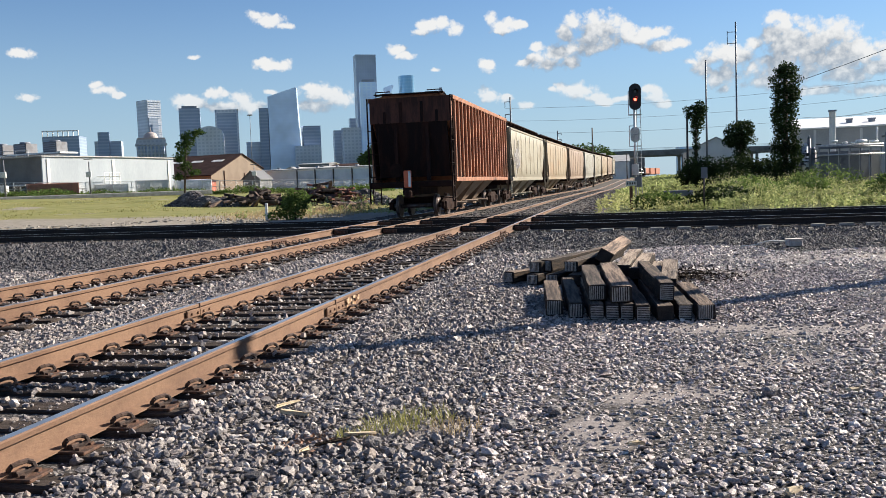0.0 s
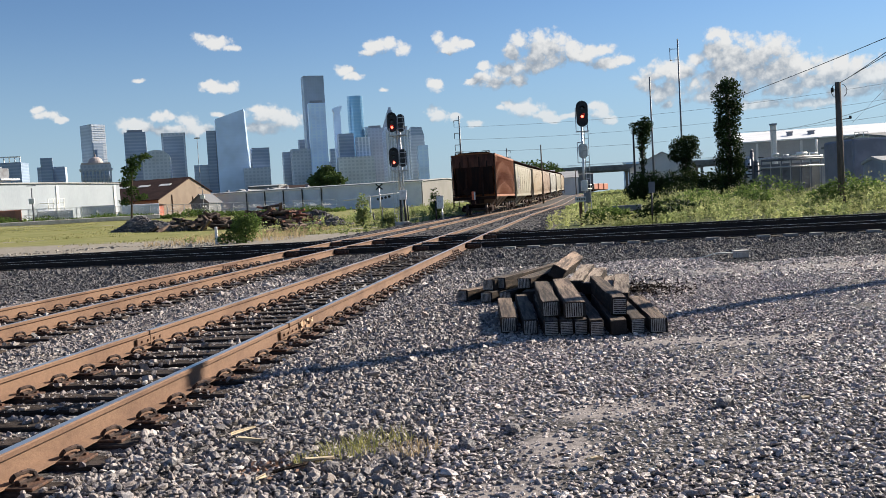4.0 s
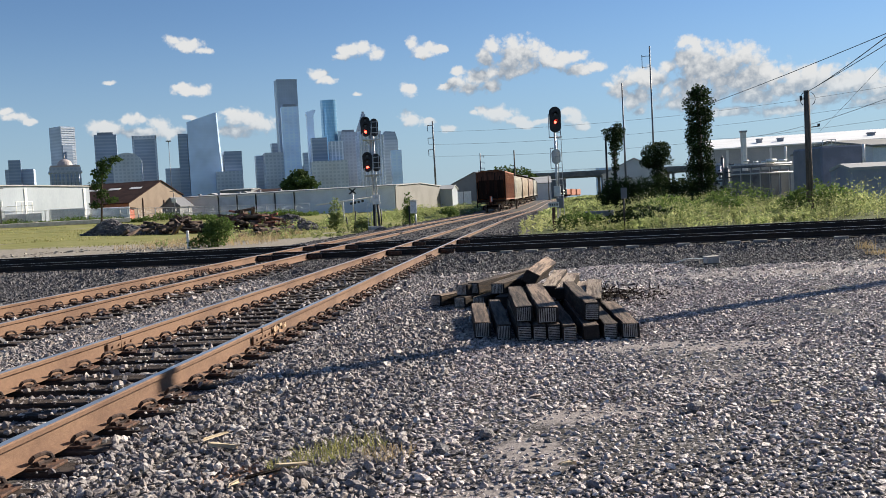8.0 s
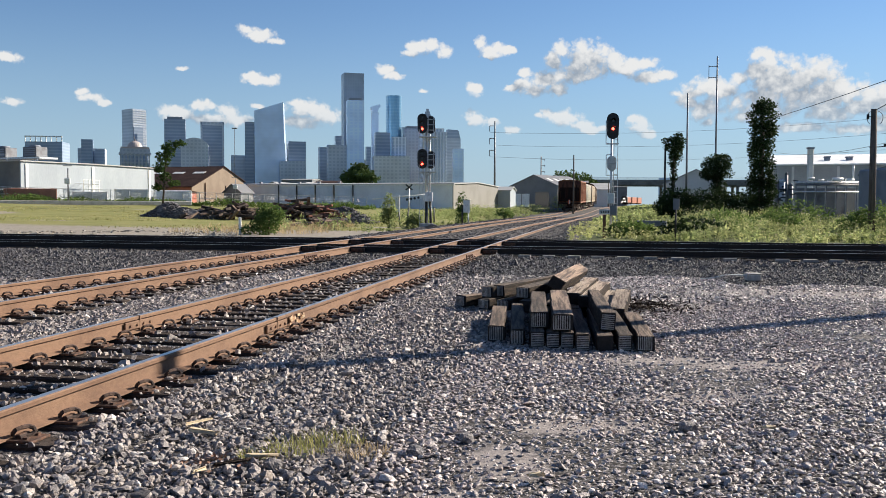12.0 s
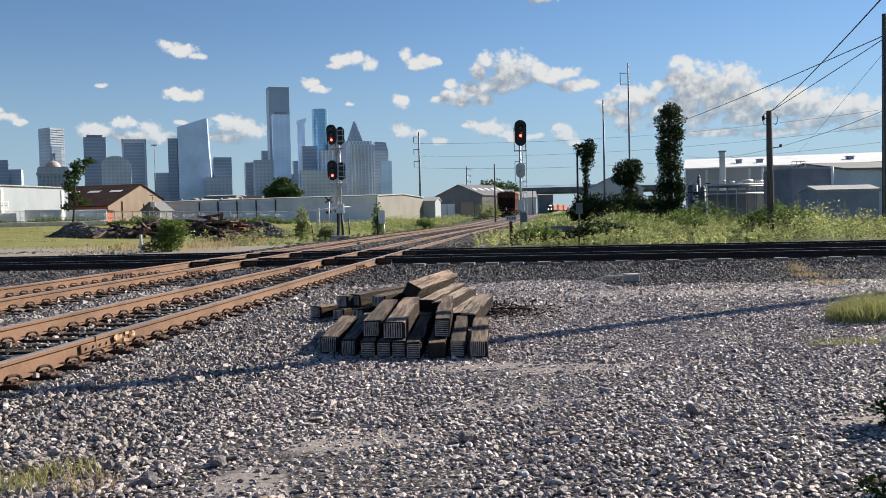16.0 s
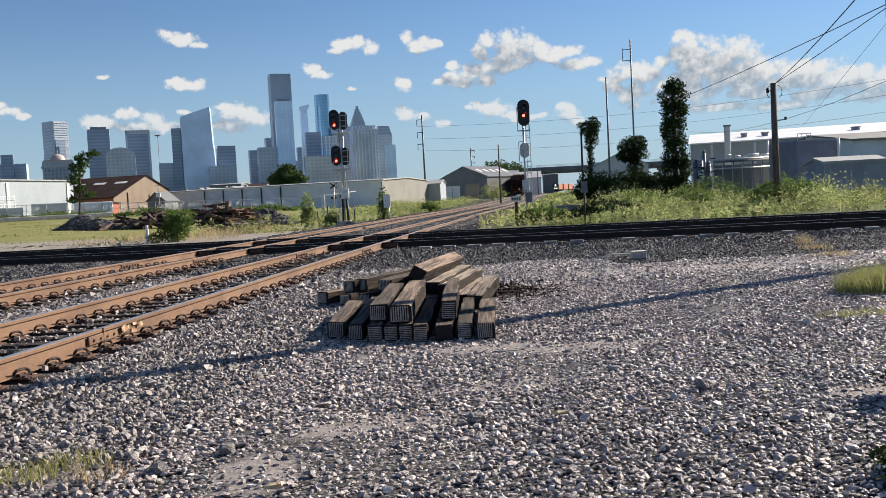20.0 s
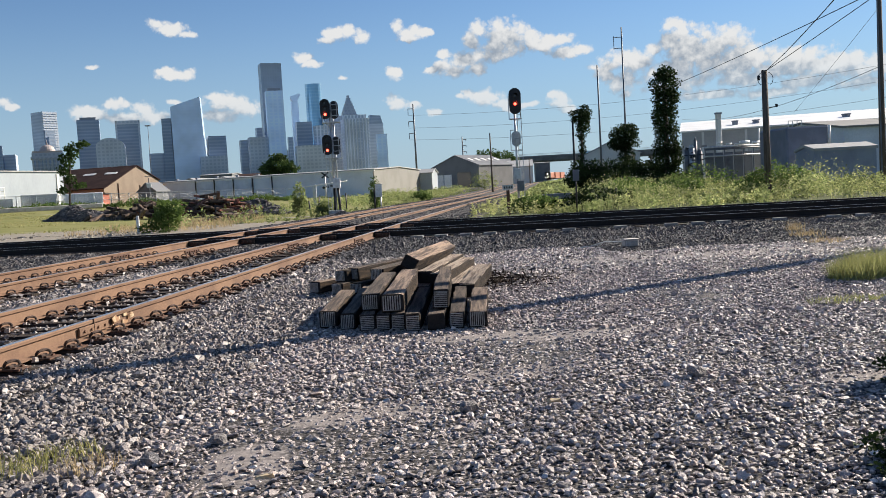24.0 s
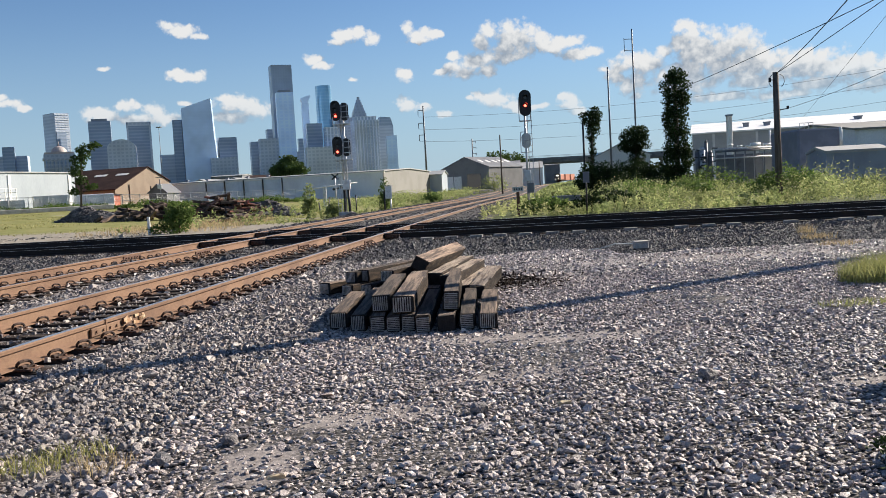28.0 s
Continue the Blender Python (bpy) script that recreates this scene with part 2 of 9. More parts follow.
sun = new("sun", bpy.data.lights.new("sun", "SUN"))
sun.data.energy, sun.data.angle, sun.data.color = 5.0, radians(0.55), (1.0, 0.90, 0.76)
to_sun = Vector((math.sin(radians(SUN_AZ)) * math.cos(radians(SUN_EL)), math.cos(radians(SUN_AZ)) * math.cos(radians(SUN_EL)), math.sin(radians(SUN_EL))))
sun.matrix_world = look(to_sun * 50, (0, 0, 0))


# ---- materials ----
def material(name, colour, rough=0.8, metal=0.0, second=None, scale=3.0, amount=0.5, grain=0.0, grain_scale=60.0, bump=0.0, bump_scale=40.0,
             per="", spread=0.0, stretch=(1, 1, 1), emit=None, transmit=0.0, spec=0.5):
    """A surface with large stains (second colour), fine grain, relief and a spread of brightness from object or island."""
    m = bpy.data.materials.new(name)
    m.use_nodes = True
    nt = m.node_tree
    n, l = nt.nodes, nt.links
    b = n["Principled BSDF"]
    b.inputs["Roughness"].default_value, b.inputs["Metallic"].default_value = rough, metal
    b.inputs["Specular IOR Level"].default_value = spec
    b.inputs["Transmission Weight"].default_value = transmit
    base = n.new("ShaderNodeRGB")
    base.outputs[0].default_value = (*colour, 1)
    out = base.outputs[0]
    tc = n.new("ShaderNodeTexCoord")
    mp = n.new("ShaderNodeMapping")
    mp.inputs["Scale"].default_value = stretch
    l.new(tc.outputs["Object"], mp.inputs[0])
    if second:
        t = n.new("ShaderNodeTexNoise")
        t.inputs["Scale"].default_value, t.inputs["Detail"].default_value, t.inputs["Roughness"].default_value = scale, 6, 0.62
        l.new(mp.outputs[0], t.inputs["Vector"])
        r = n.new("ShaderNodeMapRange")
        r.interpolation_type = "SMOOTHSTEP"
        for i, v in ((1, 0.62 - amount * 0.4), (2, 0.78 - amount * 0.3), (3, 0.0), (4, 1.0)):
            r.inputs[i].default_value = v
        l.new(t.outputs["Fac"], r.inputs[0])
        x = n.new("ShaderNodeMixRGB")
        x.inputs[2].default_value = (*second, 1)
        l.new(r.outputs[0], x.inputs[0])
        l.new(out, x.inputs[1])
        out = x.outputs[0]
    if grain:
        t = n.new("ShaderNodeTexNoise")
        t.inputs["Scale"].default_value, t.inputs["Detail"].default_value = grain_scale, 4
        l.new(mp.outputs[0], t.inputs["Vector"])
        r = n.new("ShaderNodeMapRange")
        for i, v in ((1, 0.3), (2, 0.7), (3, 1 - grain), (4, 1 + grain)):
            r.inputs[i].default_value = v
        l.new(t.outputs["Fac"], r.inputs[0])
        x = n.new("ShaderNodeVectorMath")
        x.operation = "SCALE"
        l.new(out, x.inputs[0])
        l.new(r.outputs[0], x.inputs["Scale"])
        out = x.outputs[0]
    if per:
        if per == "island":
            src = n.new("ShaderNodeNewGeometry").outputs["Random Per Island"]
        else:
            src = n.new("ShaderNodeObjectInfo").outputs["Random"]
        r = n.new("ShaderNodeMapRange")
        for i, v in ((1, 0.0), (2, 1.0), (3, 1 - spread), (4, 1 + spread)):
            r.inputs[i].default_value = v
        l.new(src, r.inputs[0])
        x = n.new("ShaderNodeVectorMath")
        x.operation = "SCALE"
        l.new(out, x.inputs[0])
        l.new(r.outputs[0], x.inputs["Scale"])
        out = x.outputs[0]
    l.new(out, b.inputs["Base Color"])
    if bump:
        t = n.new("ShaderNodeTexNoise")
        t.inputs["Scale"].default_value, t.inputs["Detail"].default_value = bump_scale, 5
        l.new(mp.outputs[0], t.inputs["Vector"])
        k = n.new("ShaderNodeBump")
        k.inputs["Strength"].default_value, k.inputs["Distance"].default_value = bump, 0.02
        l.new(t.outputs["Fac"], k.inputs["Height"])
        l.new(k.outputs[0], b.inputs["Normal"])
    if emit:
        b.inputs["Emission Color"].default_value, b.inputs["Emission Strength"].default_value = (*emit[:3], 1), emit[3]
    return m


M_RAIL = material("rail_rust", (0.19, 0.109, 0.066), 0.85, 0.0, (0.135, 0.074, 0.045), 1.2, 0.5, 0.12, 30, 0.2, 60, stretch=(1, 0.8, 1.4))
# rail rust with the shade of backlit sides put into its colour
M_RAIL_SHADED = material("rail_rust_shaded", (0.020, 0.014, 0.013), 0.8, 0.1, (0.036, 0.022, 0.016), 1.0, 0.5, 0.2, 30, 0.2, 50)
M_RAILTOP = material("rail_polished_head", (0.62, 0.60, 0.58), 0.32, 0.9, (0.42, 0.36, 0.32), 2.0, 0.4)
M_STEEL_RUST = material("rusty_steel", (0.13, 0.065, 0.04), 0.8, 0.2, (0.06, 0.035, 0.025), 14, 0.5, 0.25, 80, 0.3, 60)
M_CLIP = material("dark_rusty_clip", (0.075, 0.042, 0.03), 0.75, 0.2, (0.035, 0.022, 0.018), 14, 0.5, 0.25, 80, 0.2, 60)
M_TIE = material("creosoted_tie", (0.034, 0.025, 0.020), 0.95, 0, (0.065, 0.05, 0.042), 2.5, 0.6, 0.3, 40, 0.5, 30, "object", 0.25, (1, 8, 8), spec=0.2)
M_OLDTIE = material("dark_tie_side", (0.022, 0.016, 0.013), 0.95, 0, (0.06, 0.04, 0.027), 3.0, 0.45, 0.3, 30, 0.6, 25, "object", 0.3, (8, 1, 8), spec=0.2)
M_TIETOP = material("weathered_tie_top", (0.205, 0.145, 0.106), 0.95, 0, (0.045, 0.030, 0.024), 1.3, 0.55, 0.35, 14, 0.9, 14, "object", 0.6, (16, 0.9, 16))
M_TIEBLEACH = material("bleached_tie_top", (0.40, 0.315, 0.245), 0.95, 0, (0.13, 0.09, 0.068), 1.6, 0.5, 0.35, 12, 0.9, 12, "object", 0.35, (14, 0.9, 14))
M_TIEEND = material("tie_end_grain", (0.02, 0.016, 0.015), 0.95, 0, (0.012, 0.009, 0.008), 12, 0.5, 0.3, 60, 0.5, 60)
M_PLATE = material("galvanised_end_plate", (0.30, 0.30, 0.31), 0.55, 0.4, (0.14, 0.13, 0.12), 10, 0.5, 0.15, 90)
def stone_material(name, tones, rough=0.6):
    """Broken rock: each stone takes one of several tones, with fine speckle and a rough break."""
    m = bpy.data.materials.new(name)
    m.use_nodes = True
    n, l = m.node_tree.nodes, m.node_tree.links
    b = n["Principled BSDF"]
    b.inputs["Roughness"].default_value = rough
    ramp = n.new("ShaderNodeValToRGB")
    ramp.color_ramp.interpolation = "LINEAR"
    while len(ramp.color_ramp.elements) < len(tones):
        ramp.color_ramp.elements.new(0.5)
    for k, (e, tone) in enumerate(zip(ramp.color_ramp.elements, tones)):
        e.position, e.color = k / (len(tones) - 1), (*tone, 1)
    l.new(n.new("ShaderNodeNewGeometry").outputs["Random Per Island"], ramp.inputs[0])
    tc = n.new("ShaderNodeTexCoord")
    out = ramp.outputs[0]
    for scale, lo, hi in ((24, 0.72, 1.22), (150, 0.70, 1.32)):
        t = n.new("ShaderNodeTexNoise")
        t.inputs["Scale"].default_value, t.inputs["Detail"].default_value = scale, 4
        l.new(tc.outputs["Object"], t.inputs["Vector"])
        r = n.new("ShaderNodeMapRange")
        for i, v in ((1, 0.3), (2, 0.7), (3, lo), (4, hi)):
            r.inputs[i].default_value = v
        l.new(t.outputs["Fac"], r.inputs[0])
        x = n.new("ShaderNodeVectorMath")
        x.operation = "SCALE"
        l.new(out, x.inputs[0])
        l.new(r.outputs[0], x.inputs["Scale"])
        out = x.outputs[0]
    l.new(out, b.inputs["Base Color"])
    k = n.new("ShaderNodeBump")
    k.inputs["Strength"].default_value, k.inputs["Distance"].default_value = 0.6, 0.01
    l.new(t.outputs["Fac"], k.inputs["Height"])
    l.new(k.outputs[0], b.inputs["Normal"])
    return m


M_STONE = stone_material("ballast_stone", ((0.06, 0.056, 0.06), (0.20, 0.178, 0.172), (0.27, 0.236, 0.222), (0.13, 0.118, 0.122), (0.36, 0.315, 0.29), (0.25, 0.205, 0.175), (0.58, 0.53, 0.49)))
M_LOTSTONE = stone_material("lot_stone", ((0.07, 0.062, 0.064), (0.31, 0.266, 0.256), (0.42, 0.358, 0.34), (0.15, 0.131, 0.133), (0.54, 0.466, 0.436), (0.37, 0.296, 0.262), (0.78, 0.70, 0.655)), 0.5)
M_LOOSEROCK = material("loose_grey_rock", (0.20, 0.18, 0.175), 0.75, 0, (0.11, 0.10, 0.10), 18, 0.5, 0.35, 90, 0.6, 80)
M_STONE_DARK = material("dark_ballast_stone", (0.055, 0.052, 0.056), 0.7, 0, (0.125, 0.118, 0.12), 15, 0.5, 0.35, 100, 0.6, 120, "island", 0.5)
M_DIRTSTONE = material("dusty_clod", (0.33, 0.30, 0.26), 0.95, 0, (0.22, 0.19, 0.15), 3, 0.5, 0.2, 30, per="island", spread=0.5)
M_GALV = material("galvanised_steel", (0.55, 0.56, 0.57), 0.45, 0.7, (0.38, 0.39, 0.40), 4, 0.5, 0.1, 60)
M_GALV_DARK = material("weathered_grey_steel", (0.17, 0.18, 0.20), 0.6, 0.4, (0.12, 0.12, 0.13), 1.0, 0.5)
M_BLACK = material("matt_black_paint", (0.012, 0.012, 0.013), 0.55, 0, (0.03, 0.03, 0.03), 5, 0.3)
M_RED = material("red_signal_lens", (0.5, 0.02, 0.02), 0.3, emit=(1.0, 0.05, 0.03, 7.0))
M_LENS_OFF = material("dark_signal_lens", (0.02, 0.02, 0.025), 0.15)
M_WHITEP = material("white_paint", (0.78, 0.77, 0.74), 0.55, 0, (0.6, 0.58, 0.54), 5, 0.4)
M_CABINET = material("grey_painted_cabinet", (0.60, 0.61, 0.60), 0.5, 0.1, (0.45, 0.45, 0.43), 5, 0.4, 0.08, 60)
M_WOODPOLE = material("weathered_pole_wood", (0.15, 0.118, 0.095), 0.95, 0, (0.09, 0.07, 0.056), 2, 0.5, 0.3, 25, 0.5, 20, stretch=(8, 8, 0.6))
M_WIRE_FAR = material("weathered_aluminium_cable", (0.24, 0.25, 0.26), 0.6)
M_WIRE = material("black_cable", (0.075, 0.08, 0.088), 0.7)
M_CONCRETE = material("concrete", (0.46, 0.44, 0.41), 0.9, 0, (0.34, 0.32, 0.30), 2, 0.5, 0.12, 40, 0.2, 40)
M_PLYWOOD = material("bleached_wood_debris", (0.52, 0.42, 0.28), 0.9, 0, (0.35, 0.27, 0.18), 14, 0.5, 0.2, 60)


# ---- building helpers ----
def thing(name, label, category, at=(0, 0, 0), rz=0.0, group="", kind=""):
    ob = new(name)
    ob.empty_display_size = 0.2
    ob.matrix_basis = pose(*at, 0, 0, rz)
    return tagged(ob, label, category, group, kind)


def mesh_of(name, bm, *mats):
    me = bpy.data.meshes.new(name)
    bm.to_mesh(me)
    bm.free()
    for m in mats:
        me.materials.append(m)
    return me


def part(name, bm, mats, parent=None, label="", m=None):
    """Links a bmesh, or a mesh already made, as one mesh object under a thing or a part."""
    if not isinstance(mats, (list, tuple)):
        mats = [mats]
    me = bm if isinstance(bm, bpy.types.Mesh) else mesh_of(name, bm, *mats)
    ob = new(name, me)
    if parent is not None:
        ob.parent = parent
    if m is not None:
        ob.matrix_basis = m
    if label:
        ob["label"] = label
    return ob


def box(bm, x, y, z, sx, sy, sz, turn=None, mat=0, bevel=0.0):
    """A box centred at x, y, z."""
    g = bmesh.ops.create_cube(bm, size=1)
    m = Matrix.Translation((x, y, z)) @ (turn or Matrix()) @ Matrix.Diagonal((sx, sy, sz, 1))
    bmesh.ops.transform(bm, matrix=m, verts=g["verts"])
    faces = {f for v in g["verts"] for f in v.link_faces}
    for f in faces:
        f.material_index = mat
    if bevel:
        edges = {e for v in g["verts"] for e in v.link_edges}
        r = bmesh.ops.bevel(bm, geom=list(edges), offset=bevel, segments=1, affect="EDGES")
        for f in r["faces"]:
            f.material_index = mat
    return bm


def rod(bm, a, b, r0, r1=None, seg=8, mat=0, caps=True):
    a, b = Vector(a), Vector(b)
    r1 = r0 if r1 is None else r1
    d = b - a
    g = bmesh.ops.create_cone(bm, cap_ends=caps, segments=seg, radius1=r0, radius2=r1, depth=d.length)
    m = Matrix.Translation((a + b) / 2) @ d.to_track_quat("Z", "Y").to_matrix().to_4x4()
    bmesh.ops.transform(bm, matrix=m, verts=g["verts"])
    for f in {f for v in g["verts"] for f in v.link_faces}:
        f.material_index = mat
        f.smooth = len(f.verts) == 4 and seg > 6
    return bm


def prism(bm, outline, a, b, axis="x", mat=0):
    """An outline of (u, v) pushed from a to b along an axis; u, v are the other two axes in order."""
    def place(u, v, w):
        return {"x": (w, u, v), "y": (u, w, v), "z": (u, v, w)}[axis]
    lo = [bm.verts.new(place(u, v, a)) for u, v in outline]
    hi = [bm.verts.new(place(u, v, b)) for u, v in outline]
    faces = [bm.faces.new(lo), bm.faces.new(hi[::-1])]
    k = len(outline)
    for i in range(k):
        faces.append(bm.faces.new((lo[i], hi[i], hi[(i + 1) % k], lo[(i + 1) % k])))
    for f in faces:
        f.material_index = mat
    bmesh.ops.recalc_face_normals(bm, faces=faces)
    return bm


def raw(name, verts, faces, mat, smooth=False):
    """A mesh from arrays: verts (n, 3), faces (k, 3 or 4)."""
    verts, faces = np.asarray(verts, np.float32), np.asarray(faces, np.int32)
    me = bpy.data.meshes.new(name)
    me.vertices.add(len(verts))
    me.vertices.foreach_set("co", verts.ravel())
    w = faces.shape[1]
    me.loops.add(faces.size)
    me.loops.foreach_set("vertex_index", faces.ravel())
    me.polygons.add(len(faces))
    me.polygons.foreach_set("loop_start", np.arange(0, faces.size, w, dtype=np.int32))
    me.polygons.foreach_set("loop_total", np.full(len(faces), w, np.int32))
    me.update(calc_edges=True)
    me.validate()
    if smooth:
        me.shade_smooth()
    else:
        me.shade_flat()
    for m in (mat if isinstance(mat, (list, tuple)) else [mat]):
        me.materials.append(m)
    return me


def rise(y):
    """Height of the ground, which climbs slightly far away."""
    s = np.clip((np.asarray(y, float) - 90) / 110, 0, 1)
    return 0.8 * s * s * (3 - 2 * s)


def lift(x, y):
    """Height of the ground anywhere: the field on the left also climbs away from the line."""
    t = np.clip((np.asarray(y, float) - 38) / 40, 0, 1)
    out = rise(y) + 0.028 * np.clip(-np.asarray(x, float) - 8, 0, 70) * t * t * (3 - 2 * t)
    return float(out) if np.ndim(out) == 0 else out


# ---- lines of the railway ----
HEAD = radians(9.5)
ALONG, ACROSS = Vector((math.sin(HEAD), math.cos(HEAD), 0)), Vector((math.cos(HEAD), -math.sin(HEAD), 0))
CROSS = radians(-11.8)
CALONG, CACROSS = Vector((math.cos(CROSS), math.sin(CROSS), 0)), Vector((-math.sin(CROSS), math.cos(CROSS), 0))
GAUGE = 1.51
RAIL_H = 0.175
TIE_TOP = 0.0


def west_line(y):
    """x of the middle of the track that the train runs on, at y."""
    y = np.asarray(y, float)
    ys = [-40, 20, 33, 58, 82.5, 99, 132, 157, 173, 190, 210, 226.5, 243, 260, 280, 310, 400]
    xs = [-14.45, -4.36, -2.15, 2.35, 7.2, 10.7, 17.2, 22.2, 25.4, 28.6, 31.6, 33.0, 33.5, 32.6, 29.5, 22.0, -6]
    return np.interp(y, ys, xs)


def east_line(y):
    y = np.asarray(y, float)
    return np.where(y < 150, west_line(np.minimum(y, 150)) + 3.9, west_line(150) + 3.9 + 0.205 * (y - 150))

# ---- ground ----
# bare dusty patches of the lot: middle x, y, half lengths, turn
DUST = ((1.35, 5.75, 0.62, 0.30, 20), (0.75, 4.85, 0.30, 0.42, 0), (2.3, 6.6, 0.8, 0.25, 10), (3.4, 8.0, 1.2, 0.35, 8), (0.4, 4.2, 0.35, 0.25, 30), (2.0, 8.2, 1.3, 0.28, 0),
        (3.9, 12.6, 1.4, 0.9, 0), (6.5, 14.6, 3.4, 0.9, -9), (11.0, 13.8, 3.5, 1.0, -9), (-0.35, 5.1, 0.4, 0.3, 0), (4.6, 5.8, 0.7, 0.2, 15), (8.5, 9.5, 1.6, 0.5, 5))


def dust_at(x, y):
    """How bare the lot is, 0 to 1."""
    out = np.zeros_like(x)
    for cx, cy, a, b, turn in DUST:
        c, s = math.cos(radians(turn)), math.sin(radians(turn))
        u, v = ((x - cx) * c + (y - cy) * s) / a, (-(x - cx) * s + (y - cy) * c) / b
        out = np.maximum(out, 1 - (u * u + v * v) ** 0.5)
    return np.clip(out * 1.6, 0, 1)


def ground_material():
    m = bpy.data.materials.new("ground_surface")
    m.use_nodes = True
    nt = m.node_tree
    n, l = nt.nodes, nt.links
    b = n["Principled BSDF"]
    b.inputs["Roughness"].default_value = 0.95
    b.inputs["Specular IOR Level"].default_value = 0.2
    tc = n.new("ShaderNodeTexCoord")
    pos = tc.outputs["Object"]

    def noise_at(scale, detail=6, rough=0.6):
        t = n.new("ShaderNodeTexNoise")
        t.inputs["Scale"].default_value, t.inputs["Detail"].default_value, t.inputs["Roughness"].default_value = scale, detail, rough
        l.new(pos, t.inputs["Vector"])
        return t.outputs["Fac"]

    def ramp(src, lo, hi, a=0.0, z=1.0):
        r = n.new("ShaderNodeMapRange")
        r.interpolation_type = "SMOOTHSTEP"
        for i, v in ((1, lo), (2, hi), (3, a), (4, z)):
            r.inputs[i].default_value = v
        l.new(src, r.inputs[0])
        return r.outputs[0]

    def math2(op, a, c):
        x = n.new("ShaderNodeMath")
        x.operation = op
        for i, v in ((0, a), (1, c)):
            if isinstance(v, (int, float)):
                x.inputs[i].default_value = v
            else:
                l.new(v, x.inputs[i])
        return x.outputs[0]

    def dot(v):
        x = n.new("ShaderNodeVectorMath")
        x.operation = "DOT_PRODUCT"
        x.inputs[1].default_value = v
        l.new(pos, x.inputs[0])
        return x.outputs["Value"]

    def mix(f, a, c):
        x = n.new("ShaderNodeMixRGB")
        l.new(f, x.inputs[0])
        for i, v in ((1, a), (2, c)):
            if isinstance(v, tuple):
                x.inputs[i].default_value = (*v, 1)
            else:
                l.new(v, x.inputs[i])
        return x.outputs[0]

    edge = math2("MULTIPLY", math2("SUBTRACT", noise_at(0.35), 0.5), 5.0)
    fine = noise_at(28, 8, 0.7)
    cells = n.new("ShaderNodeTexVoronoi")
    cells.inputs["Scale"].default_value = 42.0
    cells.inputs["Randomness"].default_value = 1.0
    wob = n.new("ShaderNodeVectorMath")
    wob.operation = "MULTIPLY"
    wob.inputs[1].default_value = (1.0, 1.7, 1.0)
    l.new(pos, wob.inputs[0])
    l.new(wob.outputs[0], cells.inputs["Vector"])
    sep = n.new("ShaderNodeSeparateColor")
    l.new(cells.outputs["Color"], sep.inputs[0])
    # cell rims darkened to paint the shade between pebbles
    stone = math2("MULTIPLY", ramp(sep.outputs[0], 0.0, 1.0, 0.55, 1.75), ramp(cells.outputs["Distance"], 0.28, 0.6, 1.0, 0.25))
    # gravel fines, toned down for the shade under the loose stones
    gravel = mix(ramp(fine, 0.35, 0.65), (0.085, 0.078, 0.078), (0.20, 0.182, 0.176))
    dust = mix(ramp(fine, 0.3, 0.7), (0.20, 0.176, 0.168), (0.34, 0.302, 0.282))
    bare = None
    for cx, cy, ra, rb, turn in DUST:
        c_, s_ = math.cos(radians(turn)), math.sin(radians(turn))
        u = math2("SUBTRACT", dot((c_ / ra, s_ / ra, 0)), (cx * c_ + cy * s_) / ra)
        v = math2("SUBTRACT", dot((-s_ / rb, c_ / rb, 0)), (-cx * s_ + cy * c_) / rb)
        r_ = math2("POWER", math2("ADD", math2("MULTIPLY", u, u), math2("MULTIPLY", v, v)), 0.5)
        bare = r_ if bare is None else math2("MINIMUM", bare, r_)
    bare = math2("ADD", bare, math2("MULTIPLY", math2("SUBTRACT", noise_at(6.0), 0.5), 0.7))
    lot = mix(ramp(bare, 1.05, 0.55), gravel, dust)
    dark = mix(ramp(fine, 0.4, 0.7), (0.028, 0.026, 0.028), (0.115, 0.108, 0.108))
    grass = mix(ramp(noise_at(0.5, 6), 0.36, 0.62), (0.16, 0.165, 0.055), (0.25, 0.225, 0.10))
    grass = mix(ramp(fine, 0.35, 0.7), grass, (0.18, 0.19, 0.05))
    dirt = mix(ramp(noise_at(2.5, 6), 0.4, 0.65), (0.29, 0.26, 0.22), (0.22, 0.195, 0.155))
    c = math2("ADD", dot(tuple(CACROSS)), math2("MULTIPLY", edge, 0.25))
    side = dot(tuple(ACROSS))
    # dirt strip along the far side of the crossing line, then field
    field_ = mix(ramp(math2("ADD", c, edge), 46, 49), dirt, grass)
    field_ = mix(ramp(noise_at(0.12, 4), 0.60, 0.68), field_, dirt)
    soil = mix(ramp(fine, 0.3, 0.7), (0.05, 0.06, 0.02), (0.10, 0.12, 0.04))
    far = mix(ramp(math2("ADD", side, math2("MULTIPLY", edge, 0.3)), -11.2, -10.4), field_, dark)
    far = mix(ramp(math2("ADD", side, math2("MULTIPLY", edge, 0.3)), -1.6, -0.6), far, soil)
    near = mix(ramp(c, 17.2, 18.4), lot, dark)
    col = mix(ramp(c, 33.6, 34.4), near, far)
    gritty = math2("MULTIPLY", ramp(c, 34.3, 33.6), ramp(bare, 0.55, 1.05, 0.1, 1.0))
    sc = n.new("ShaderNodeVectorMath")
    sc.operation = "SCALE"
    l.new(col, sc.inputs[0])
    l.new(stone, sc.inputs["Scale"])
    col = mix(gritty, col, sc.outputs[0])
    l.new(col, b.inputs["Base Color"])
    k = n.new("ShaderNodeBump")
    k.inputs["Strength"].default_value, k.inputs["Distance"].default_value = 0.4, 0.03
    l.new(noise_at(22, 6, 0.7), k.inputs["Height"])
